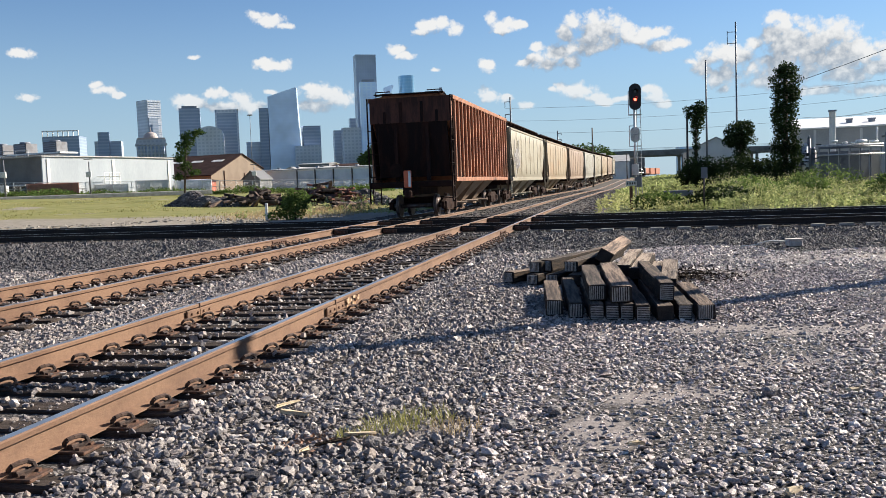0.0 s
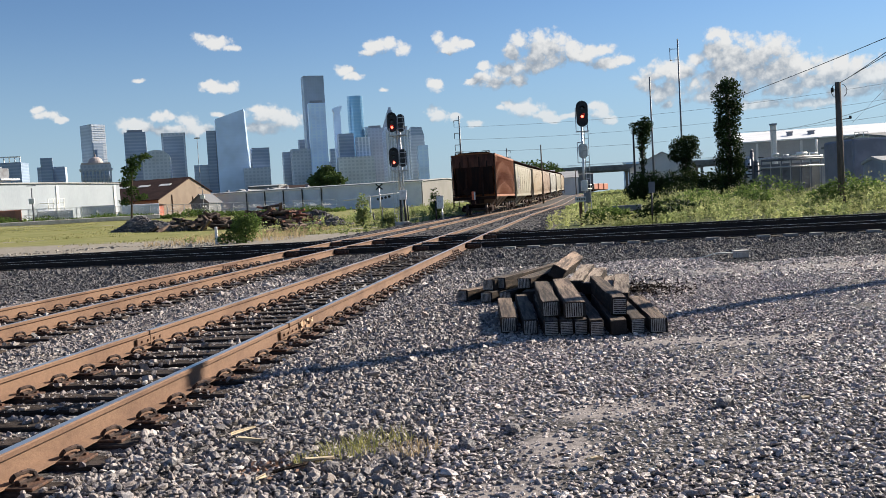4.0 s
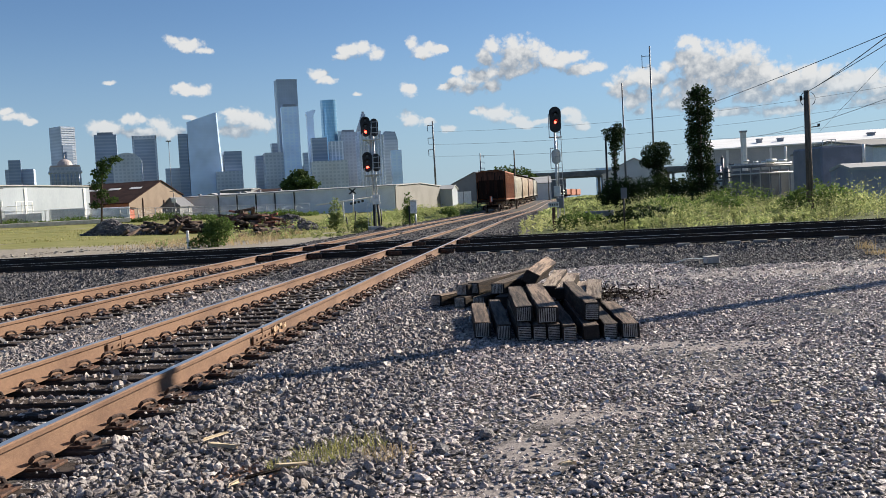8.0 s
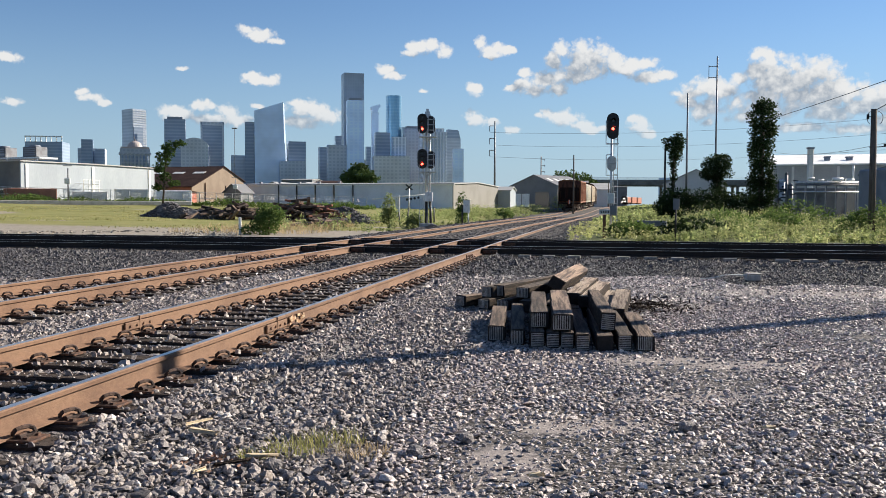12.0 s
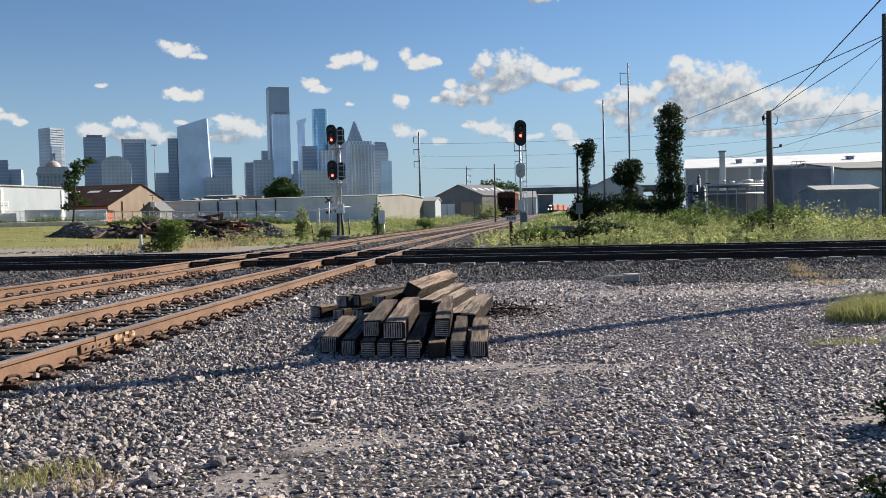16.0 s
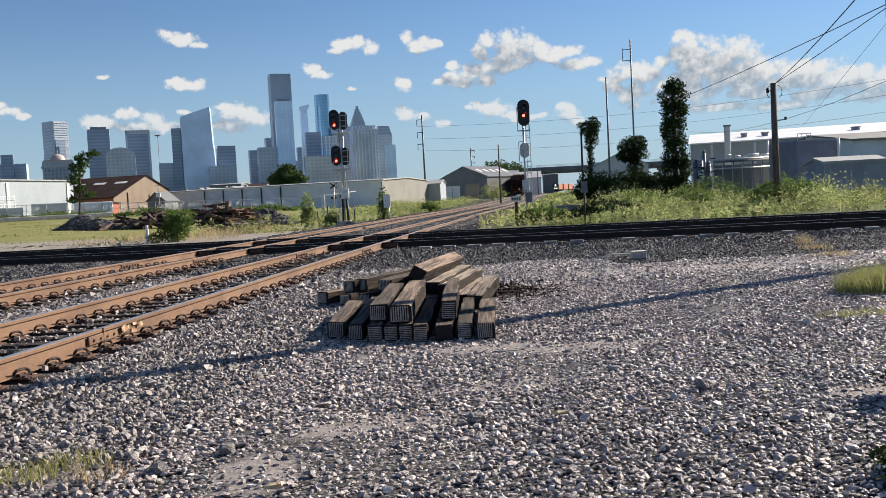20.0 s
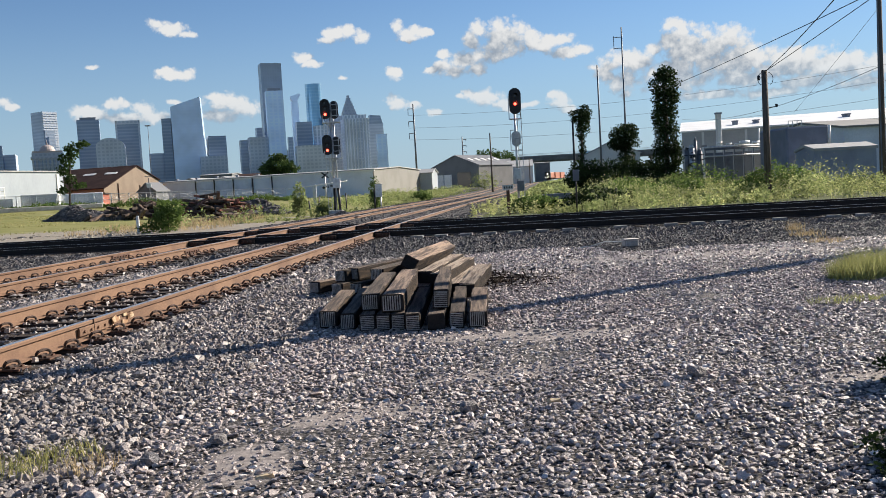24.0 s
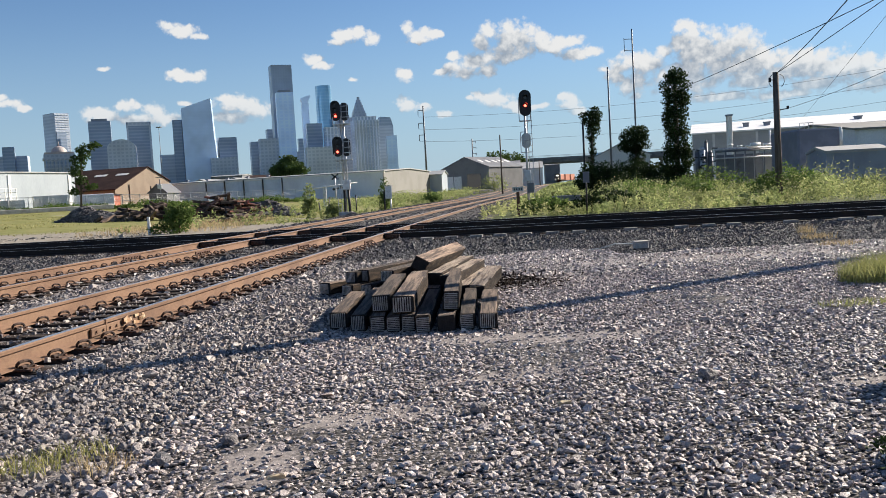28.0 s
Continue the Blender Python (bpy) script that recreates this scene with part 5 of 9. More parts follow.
def hopper_bays(car, length, n, paint, half=1.35):
    span = (length - 6.6) / n
    for k in range(n):
        y = -length / 2 + 3.3 + span * (k + 0.5)
        bm = bmesh.new()
        top = [bm.verts.new((sx * half, y + sy * span * 0.48, 1.36)) for sx, sy in ((-1, -1), (1, -1), (1, 1), (-1, 1))]
        bot = [bm.verts.new((sx * 0.45, y + sy * 0.35, 0.38)) for sx, sy in ((-1, -1), (1, -1), (1, 1), (-1, 1))]
        for i in range(4):
            bm.faces.new((top[i], top[(i + 1) % 4], bot[(i + 1) % 4], bot[i]))
        bm.faces.new(bot)
        box(bm, 0, y, 0.33, 1.15, 0.75, 0.14)
        rod(bm, (-1.2, y, 0.42), (1.2, y, 0.42), 0.05, seg=8)
        bmesh.ops.recalc_face_normals(bm, faces=bm.faces)
        part("hopper_bay", bm, paint, car)


def end_ladders(car, length, half, z0, z1, paint):
    for e in (-1, 1):
        for s in (-1, 1):
            bm = bmesh.new()
            y = e * (length / 2 - 0.05)
            x = s * (half - 0.02)
            rod(bm, (x, y, z0), (x, y, z1), 0.03, seg=6)
            on_end = e == s
            if on_end:
                rod(bm, (x - s * 0.42, y, z0), (x - s * 0.42, y, z1 - 0.9), 0.022, seg=6)
            rod(bm, (x, y - e * 0.42, z0), (x, y - e * 0.42, z1 if not on_end else z0 + 1.0), 0.022, seg=6)
            z = z0 + 0.15
            while z < z1 - 0.1:
                if z < z1 - 0.9 and (on_end or z < z0 + 0.9):
                    rod(bm, (x, y, z), (x - s * 0.42, y, z), 0.016, seg=6)
                if not on_end or z < z0 + 0.9:
                    rod(bm, (x, y, z), (x, y - e * 0.42, z), 0.016, seg=6)
                z += 0.42
            part("corner_ladder", bm, paint, car)


def ribbed_hopper():
    L, half, top = 14.8, 1.58, 4.42
    car = thing("freight_car", "rust-red ribbed covered hopper wagon with a near-black end", "freight car", group="freight train cars")
    bm = bmesh.new()      # box of the body, with end sheets that slope in under the upper end walls
    e0, e1, slope = -L / 2 + 0.35, L / 2 - 0.35, 1.9
    prism(bm, [(e0, 3.55), (e0 + slope, 1.36), (e1 - slope, 1.36), (e1, 3.55), (e1, top), (e0, top)], -half + 0.06, half - 0.06, "x")
    part("body", bm, M_RUSTCAR, car)
    for k, (za, zb) in enumerate(((top - 0.14, top + 0.02), (1.28, 1.44))):
        for s in (-1, 1):
            bm = box(bmesh.new(), s * (half - 0.03), 0, (za + zb) / 2, 0.14, e1 - e0 - (0.0 if k == 0 else 0.4), zb - za, bevel=0.015)
            part("top_chord" if k == 0 else "side_sill", bm, M_RUSTCAR, car)
    n = 19
    rib = bmesh.new()
    box(rib, 0, 0, 0, 0.11, 0.13, top - 1.5, bevel=0.02)
    rib_me = mesh_of("side_rib", rib, M_RUSTCAR)
    for s in (-1, 1):
        for k in range(n):
            y = e0 + 0.35 + (e1 - e0 - 0.7) * k / (n - 1)
            zc = (top + 1.4) / 2
            part("side_rib", rib_me, None, car, m=Matrix.Translation((s * (half - 0.01), y, zc)))
        for e, yy in ((-1, e0), (1, e1)):
            bm = bmesh.new()      # side sheet beside the sloping end
            prism(bm, [(yy, 3.4), (yy - e * 0.35, 1.36), (yy - e * slope, 1.36), (yy - e * 0.1, 3.6)], s * (half - 0.10), s * (half - 0.04), "x")
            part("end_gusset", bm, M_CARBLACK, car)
    for e, yy in ((-1, e0), (1, e1)):
        bm = bmesh.new()
        box(bm, 0, yy + e * 0.02, (3.5 + top) / 2, half * 2 - 0.08, 0.06, top - 3.5)
        part("end_wall", bm, M_ENDRUST, car, "dark rust-red upper end wall")
        for k in (-0.98, -0.36, 0.44, 1.0):
            stake_h = 0.42 if abs(k) > 0.9 else 0.75
            part("end_stake", box(bmesh.new(), k, yy + e * 0.06, 3.5 + stake_h / 2, 0.10, 0.05, stake_h), M_ENDBLACK, car, "near-black stake on the end wall")
        bm = bmesh.new()
        prism(bm, [(yy + e * 0.01, 3.5), (yy - e * 0.5, 1.5), (yy - e * 0.56, 1.5), (yy - e * 0.06, 3.5)], -half + 0.22, half - 0.22, "x")
        for k in (-0.6, 0.6):
            box(bm, k, yy - e * 0.1, 2.45, 0.12, 0.2, 2.2)
        part("end_slope_sheet", bm, M_ENDBLACK, car, "near-black sloping end sheet")
        bm = bmesh.new()
        box(bm, 0, e * (L / 2 - 0.25), 1.22, half * 2 - 0.1, 0.5, 0.22, bevel=0.02)
        box(bm, 0, e * (L / 2 - 1.6), 1.02, 0.6, 3.2, 0.36)
        part("end_platform", bm, M_CARBLACK, car)
    bm = bmesh.new()
    prism(bm, [(-half + 0.08, top), (half - 0.08, top), (half * 0.5, top + 0.12), (-half * 0.5, top + 0.12)], e0, e1, "y")
    part("roof", bm, M_RUSTCAR, car)
    hatch = mesh_of("roof_hatch", box(bmesh.new(), 0, 0, top + 0.15, 0.75, 1.35, 0.10, bevel=0.03), M_CARBLACK)
    for k in range(7):
        part("roof_hatch", hatch, None, car, m=Matrix.Translation((0, e0 + 1.0 + (e1 - e0 - 2.0) * k / 6, 0)))
    bm = bmesh.new()
    for s in (-1, 1):
        box(bm, s * 0.85, 0, top + 0.14, 0.42, L - 0.3, 0.04)
        for k in range(9):
            y = -L / 2 + 0.4 + (L - 0.8) * k / 8
            box(bm, s * 0.85, y, top + 0.08, 0.42, 0.05, 0.14)
    for e in (-1, 1):
        box(bm, 0, e * (L / 2 - 0.3), top + 0.12, 2.6, 0.4, 0.04)
        for s in (-1, 1):
            rod(bm, (s * 1.25, e * (L / 2 - 0.2), top + 0.05), (s * 1.25, e * (L / 2 - 0.2), top + 0.22), 0.02, seg=6)
            rod(bm, (s * 1.25, e * (L / 2 - 0.2), top + 0.22), (s * 0.7, e * (L / 2 - 0.2), top + 0.22), 0.02, seg=6)
    part("running_board", bm, M_CARBLACK, car)
    end_ladders(car, L, half, 0.55, top, M_CARBLACK)
    hopper_bays(car, L, 3, CAR_PAINT["brown"])
    bm = bmesh.new()      # brake gear at the end
    rod(bm, (-0.55, -L / 2 + 0.1, 1.75), (-0.55, -L / 2 + 0.06, 1.75), 0.26, seg=16)
    box(bm, -0.55, -L / 2 + 0.25, 1.7, 0.3, 0.25, 0.4)
    part("brake_wheel", bm, M_CARBLACK, car)
    wheels = running_gear(car, L)
    CARS.append((car, L, wheels))
    # marker device on the rear coupler
    eot = part("end_of_train_marker", box(bmesh.new(), 0.02, -L / 2 - 0.52, 1.42, 0.26, 0.16, 0.62, bevel=0.03), M_EOT, car, "orange end-of-train marker box")
    part("marker_panel", box(bmesh.new(), 0.11, -L / 2 - 0.605, 1.42, 0.09, 0.012, 0.56), M_WHITEP, eot, "white reflective strip")
    part("marker_bracket", box(bmesh.new(), 0.02, -L / 2 - 0.52, 1.04, 0.08, 0.08, 0.2), M_CARBLACK, eot)
    return car


def round_hopper(paint, note, L=16.6):
    """A covered hopper with smooth bulging sides and ends cut back at the bottom."""
    half, top = 1.58, 4.45
    p = CAR_PAINT[paint]
    car = thing("freight_car", note, "freight car", group="freight train cars")
    side_ = [(1.34, 1.28), (1.50, 1.44), (1.54, 2.0), (1.55, 2.8), (1.55, 3.5), (1.50, 3.96), (1.34, 4.20), (0.95, 4.34), (0.5, 4.40)]
    ring = [(-x, z) for x, z in side_] + [(x, z) for x, z in side_[::-1]]
    bm = bmesh.new()
    rings = []
    for e in (-1, 1):
        rings.append([bm.verts.new((x, e * (L / 2 - 0.45 - max(0.0, 3.2 - z) * 0.75), z)) for x, z in ring])
    k = len(ring)
    for i in range(k):
        f = bm.faces.new((rings[0][i], rings[0][(i + 1) % k], rings[1][(i + 1) % k], rings[1][i]))
        f.smooth = 0 < i < k - 1
    for cap in (bm.faces.new(rings[0][::-1]), bm.faces.new(rings[1])):
        for edge in cap.edges:
            edge.smooth = False
    bmesh.ops.recalc_face_normals(bm, faces=bm.faces)
    part("body", bm, p, car)
    for s in (-1, 1):
        part("side_sill", box(bmesh.new(), s * 1.42, 0, 1.33, 0.18, L - 2.4, 0.22, bevel=0.02), p, car)
        part("top_chord", box(bmesh.new(), s * 1.46, 0, 4.08, 0.10, L - 1.0, 0.12, bevel=0.02), p, car)
        for k in range(7):
            y = -L / 2 + 2.6 + (L - 5.2) * k / 6
            part("side_seam", box(bmesh.new(), s * 1.553, y, 2.75, 0.016, 0.05, 2.3), p, car)
    for e in (-1, 1):
        bm = bmesh.new()
        box(bm, 0, e * (L / 2 - 0.25), 1.15, half * 2 - 0.1, 0.5, 0.24, bevel=0.02)
        box(bm, 0, e * (L / 2 - 1.6), 1.0, 0.6, 3.2, 0.36)
        for s in (-1, 1):
            prism(bm, [(e * (L / 2 - 0.4), 1.2), (e * (L / 2 - 2.2), 1.2), (e * (L / 2 - 0.7), 2.9)], s * 1.2, s * 1.26, "x")
        part("end_platform", bm, M_CARBLACK, car)
    bm = bmesh.new()
    box(bm, 0, 0, 4.55, 0.6, L - 2.4, 0.16, bevel=0.04)
    for s in (-1, 1):
        box(bm, s * 0.95, 0, 4.56, 0.4, L - 0.8, 0.04)
        for i in range(12):
            box(bm, s * 0.95, -L / 2 + 0.6 + (L - 1.2) * i / 11, 4.46, 0.4, 0.06, 0.2)
    part("running_board", bm, M_CARBLACK, car)
    end_ladders(car, L, 1.56, 0.6, 4.1, p)
    hopper_bays(car, L, 3, p)
    wheels = running_gear(car, L)
    CARS.append((car, L, wheels))
    return car


ribbed_hopper()
c = round_hopper("cream", "cream covered hopper wagon with faded grey paint marks", 17.4)
bm = bmesh.new()
r = random.Random(2)
for k in range(7):
    box(bm, 1.60, -7.2 + k * 0.34, 2.3 + r.uniform(-0.3, 0.5), 0.012, 0.22, r.uniform(0.6, 1.5), turn=pose(0, 0, 0, r.uniform(-18, 18), 0, 0), bevel=0.004)
part("paint_marks", bm, M_GRAFFITI, c, "faded grey spray marks")
for paint, note in (("tan", "orange-tan covered hopper wagon streaked with rust"), ("brown", "brown covered hopper wagon"), ("grey", "pale grey covered hopper wagon"),
                    ("cream", "cream covered hopper wagon"), ("tan", "orange-tan covered hopper wagon"), ("brown", "brown covered hopper wagon"),
                    ("cream", "cream covered hopper wagon"), ("grey", "pale grey covered hopper wagon"), ("tan", "orange-tan covered hopper wagon"), ("grey", "pale grey covered hopper wagon")):
    round_hopper(paint, note)

# the train's way, by length along its track
way_y = np.arange(0, 470, 1.0)
way_x = west_line(way_y)
kern = np.exp(-0.5 * (np.arange(-14, 15) / 6.0) ** 2)
way_x = np.convolve(np.pad(way_x, 14, mode="reflect", reflect_type="odd"), kern / kern.sum(), "valid")
way_s = np.concatenate([[0], np.cumsum(np.hypot(np.diff(way_x), np.diff(way_y)))])
REAR_S = float(np.interp(33.0, way_y, way_s))
SPEED = 8.3


def way_at(s):
    y = float(np.interp(s, way_s, way_y))
    return Vector((float(np.interp(s, way_s, way_x)), y, float(rise(y)) + 0.187))


def train_rows(offset, length):
    rows = []
    for k in range(0, 57):
        t = k * 0.5
        s = REAR_S + SPEED * t + offset
        a, b = way_at(s - length / 2 + 2.0), way_at(s + length / 2 - 2.0)
        d = b - a
        mid = (a + b) / 2
        rows.append((t, pose(mid.x, mid.y, mid.z, math.degrees(math.atan2(d.z, d.length)), 0, math.degrees(math.atan2(-d.x, d.y)))))
    return rows


def wheel_rows(place):
    """A rolling wheelset: its turn follows the distance covered."""
    rows, t = [], 0.0
    while t <= 28.001:
        a = -math.degrees(SPEED * t / 0.42) % 360
        rows.append((t, Matrix.Translation(place) @ pose(0, 0, 0, a)))
        t += 2 / 30
    return rows

# ---- skyline ----
def facade(name, glass, band, floor=4.0, share=0.35, rough=0.25, across=0.0, metal=0.0):
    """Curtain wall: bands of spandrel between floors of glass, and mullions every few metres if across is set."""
    m = bpy.data.materials.new(name)
    m.use_nodes = True
    n, l = m.node_tree.nodes, m.node_tree.links
    b = n["Principled BSDF"]
    tc, sp = n.new("ShaderNodeTexCoord"), n.new("ShaderNodeSeparateXYZ")
    l.new(tc.outputs["Object"], sp.inputs[0])

    def stripes(src, period, part_):
        d = n.new("ShaderNodeMath")
        d.operation = "DIVIDE"
        d.inputs[1].default_value = period
        l.new(src, d.inputs[0])
        f = n.new("ShaderNodeMath")
        f.operation = "FRACT"
        l.new(d.outputs[0], f.inputs[0])
        c = n.new("ShaderNodeMath")
        c.operation = "LESS_THAN"
        c.inputs[1].default_value = part_
        l.new(f.outputs[0], c.inputs[0])
        return c.outputs[0]

    fac = stripes(sp.outputs["Z"], floor, share)
    if across:
        s = n.new("ShaderNodeMath")
        s.operation = "ADD"
        l.new(sp.outputs["X"], s.inputs[0])
        l.new(sp.outputs["Y"], s.inputs[1])
        k = n.new("ShaderNodeMath")
        k.operation = "MAXIMUM"
        l.new(fac, k.inputs[0])
        l.new(stripes(s.outputs[0], across, 0.4), k.inputs[1])
        fac = k.outputs[0]
    t = n.new("ShaderNodeTexNoise")
    t.inputs["Scale"].default_value = 0.02
    l.new(tc.outputs["Object"], t.inputs["Vector"])
    v = n.new("ShaderNodeMapRange")
    for i, q in ((1, 0.3), (2, 0.7), (3, 0.85), (4, 1.15)):
        v.inputs[i].default_value = q
    l.new(t.outputs["Fac"], v.inputs[0])
    x = n.new("ShaderNodeMixRGB")
    x.inputs[1].default_value, x.inputs[2].default_value = (*glass, 1), (*band, 1)
    l.new(fac, x.inputs[0])
    y = n.new("ShaderNodeVectorMath")
    y.operation = "SCALE"
    l.new(x.outputs[0], y.inputs[0])
    l.new(v.outputs[0], y.inputs["Scale"])
    l.new(y.outputs[0], b.inputs["Base Color"])
    b.inputs["Roughness"].default_value, b.inputs["Metallic"].default_value = rough, metal
    return m


# wall colours paled and blued, with distance haze put into them
F_GREY = facade("hazed_stone_curtain_wall", (0.38, 0.45, 0.56), (0.47, 0.535, 0.635), 7.8, 0.5, 0.4)
F_DARK = facade("hazed_dark_glass_wall", (0.235, 0.30, 0.40), (0.305, 0.372, 0.475), 7.8, 0.4, 0.3)
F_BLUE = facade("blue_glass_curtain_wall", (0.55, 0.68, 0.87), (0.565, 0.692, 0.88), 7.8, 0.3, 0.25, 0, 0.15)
# lightened further for the sky this glass would reflect
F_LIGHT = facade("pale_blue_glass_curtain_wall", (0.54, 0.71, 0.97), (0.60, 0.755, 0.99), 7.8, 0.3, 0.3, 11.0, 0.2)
F_TALL = facade("hazed_granite_tower_wall", (0.30, 0.36, 0.455), (0.315, 0.376, 0.472), 7.8, 0.3, 0.35, 6.0)
F_FINS = facade("hazed_ribbed_tower_wall", (0.37, 0.45, 0.57), (0.70, 0.75, 0.84), 7.8, 0.12, 0.45, 8.0)
F_ROSE = facade("hazed_rose_tower_wall", (0.30, 0.345, 0.425), (0.37, 0.415, 0.495), 7.8, 0.4, 0.5, 9.0)
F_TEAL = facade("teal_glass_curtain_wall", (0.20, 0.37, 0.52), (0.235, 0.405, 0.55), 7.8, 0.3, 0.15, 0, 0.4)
F_STONE = facade("hazed_stone_wall", (0.42, 0.48, 0.56), (0.55, 0.595, 0.66), 8.0, 0.45, 0.7, 9.0)
M_COPPER = material("pale_dome_roof", (0.42, 0.36, 0.34), 0.6, 0, (0.34, 0.30, 0.30), 0.05, 0.5)
M_ROOFGREY = material("grey_roof_plant", (0.22, 0.24, 0.28), 0.7)


def tower(label, x0, x1, top, mat, y=2200.0, turn=24.0, depth=None, crown=None, name="skyscraper"):
    """A tower whose silhouette spans x0 to x1 at the given distance; turned so that two faces show."""
    w = x1 - x0
    a = radians(turn)
    ratio = 0.75
    wide = w / (math.cos(a) + ratio * abs(math.sin(a)))
    deep = wide * ratio
    th = thing(name, label, "skyscraper", ((x0 + x1) / 2 * (y + w / 2) / y, y + w / 2, 0.0), turn, group="downtown skyline")
    bm = bmesh.new()
    box(bm, 0, 0, top / 2, wide, deep, top)
    part("shaft", bm, mat, th)
    if crown == "plant":
        bm = bmesh.new()
        box(bm, 0, 0, top + 3, wide * 0.72, deep * 0.72, 6)
        part("roof_plant", bm, M_ROOFGREY, th)
    elif crown == "frame":
        bm = bmesh.new()
        for sx in (-1, 1):
            for sy in (-1, 1):
                box(bm, sx * (wide / 2 - 1.5), sy * (deep / 2 - 1.5), top / 2, 4.4, 4.4, top + 2)
        box(bm, 0, 0, top - 3, wide + 1.4, deep + 1.4, 9)
        part("corner_frame", bm, F_STONE, th, "paler frame round the corners and top")
    elif crown == "step":
        for k, (f, h) in enumerate((0.92 - 0.098 * q, 7.0 * (q + 1)) for q in range(9)):
            bm = bmesh.new()
            box(bm, 0, 0, top + h / 2 - 1, wide * f, deep * f, h)
            part("setback", bm, mat, th)
    elif crown == "ribs":
        bm = bmesh.new()
        for k in range(9):
            box(bm, (k - 4) * wide / 8.4, -deep / 2 - 0.8, top / 2, 2.2, 1.6, top)
        for k in range(7):
            box(bm, wide / 2 + 0.8, (k - 3) * deep / 6.4, top / 2, 1.6, 2.2, top)
        part("vertical_ribs", bm, F_STONE, th)
        bm = bmesh.new()
        box(bm, 0, 0, top + 4, wide * 0.86, deep * 0.86, 9)
        part("setback", bm, mat, th)
    return th, wide, deep


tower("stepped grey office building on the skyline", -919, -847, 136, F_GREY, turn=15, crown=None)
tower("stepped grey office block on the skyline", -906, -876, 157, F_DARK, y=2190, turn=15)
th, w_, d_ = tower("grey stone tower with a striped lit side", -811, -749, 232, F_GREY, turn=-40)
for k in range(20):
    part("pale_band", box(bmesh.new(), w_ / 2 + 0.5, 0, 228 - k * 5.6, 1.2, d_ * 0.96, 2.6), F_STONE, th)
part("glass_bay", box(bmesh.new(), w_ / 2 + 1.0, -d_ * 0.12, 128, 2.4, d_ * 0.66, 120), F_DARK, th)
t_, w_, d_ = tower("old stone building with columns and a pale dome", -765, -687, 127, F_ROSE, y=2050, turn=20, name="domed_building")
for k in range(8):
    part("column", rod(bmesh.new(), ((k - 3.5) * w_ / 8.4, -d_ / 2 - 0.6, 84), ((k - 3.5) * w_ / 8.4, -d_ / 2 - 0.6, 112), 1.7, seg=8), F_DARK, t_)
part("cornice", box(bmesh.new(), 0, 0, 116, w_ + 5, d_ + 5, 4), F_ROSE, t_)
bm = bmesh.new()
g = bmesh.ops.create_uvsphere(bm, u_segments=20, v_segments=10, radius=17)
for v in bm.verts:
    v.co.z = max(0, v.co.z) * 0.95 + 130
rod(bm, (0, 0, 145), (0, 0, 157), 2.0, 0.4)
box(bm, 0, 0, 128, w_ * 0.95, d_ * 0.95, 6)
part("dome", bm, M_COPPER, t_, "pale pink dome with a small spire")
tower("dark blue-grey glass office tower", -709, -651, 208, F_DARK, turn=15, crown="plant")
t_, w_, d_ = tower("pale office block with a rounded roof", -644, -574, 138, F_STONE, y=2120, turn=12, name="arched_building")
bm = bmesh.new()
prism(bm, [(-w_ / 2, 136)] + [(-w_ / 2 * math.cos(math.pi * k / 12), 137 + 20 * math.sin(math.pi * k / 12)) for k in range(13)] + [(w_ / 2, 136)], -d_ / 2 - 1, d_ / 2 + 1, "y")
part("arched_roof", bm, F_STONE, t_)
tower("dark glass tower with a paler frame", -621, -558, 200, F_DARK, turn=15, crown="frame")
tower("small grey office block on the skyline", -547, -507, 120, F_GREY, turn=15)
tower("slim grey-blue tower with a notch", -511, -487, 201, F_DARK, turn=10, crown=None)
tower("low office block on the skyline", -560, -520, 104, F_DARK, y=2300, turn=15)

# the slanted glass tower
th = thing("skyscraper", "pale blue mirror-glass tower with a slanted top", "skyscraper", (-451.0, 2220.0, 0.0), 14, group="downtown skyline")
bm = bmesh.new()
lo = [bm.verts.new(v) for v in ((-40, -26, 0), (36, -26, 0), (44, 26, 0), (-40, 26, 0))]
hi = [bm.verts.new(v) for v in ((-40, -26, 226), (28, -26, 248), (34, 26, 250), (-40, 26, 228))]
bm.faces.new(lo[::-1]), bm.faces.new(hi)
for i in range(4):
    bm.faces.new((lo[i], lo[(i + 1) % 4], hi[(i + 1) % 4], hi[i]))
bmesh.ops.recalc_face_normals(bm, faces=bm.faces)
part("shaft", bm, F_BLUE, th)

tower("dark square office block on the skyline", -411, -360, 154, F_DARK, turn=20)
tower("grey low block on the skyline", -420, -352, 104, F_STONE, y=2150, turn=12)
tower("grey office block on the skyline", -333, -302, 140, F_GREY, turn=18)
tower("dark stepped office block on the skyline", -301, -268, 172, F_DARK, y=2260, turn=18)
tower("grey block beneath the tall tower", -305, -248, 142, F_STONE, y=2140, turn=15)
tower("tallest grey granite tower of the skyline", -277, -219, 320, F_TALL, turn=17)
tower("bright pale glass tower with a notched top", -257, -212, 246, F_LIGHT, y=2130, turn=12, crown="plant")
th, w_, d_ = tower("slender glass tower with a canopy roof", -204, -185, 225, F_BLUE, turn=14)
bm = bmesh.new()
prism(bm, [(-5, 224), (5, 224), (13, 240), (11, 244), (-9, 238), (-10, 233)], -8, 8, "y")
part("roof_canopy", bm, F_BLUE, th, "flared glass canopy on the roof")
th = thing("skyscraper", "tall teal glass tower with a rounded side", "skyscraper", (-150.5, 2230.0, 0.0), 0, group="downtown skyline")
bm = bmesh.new()
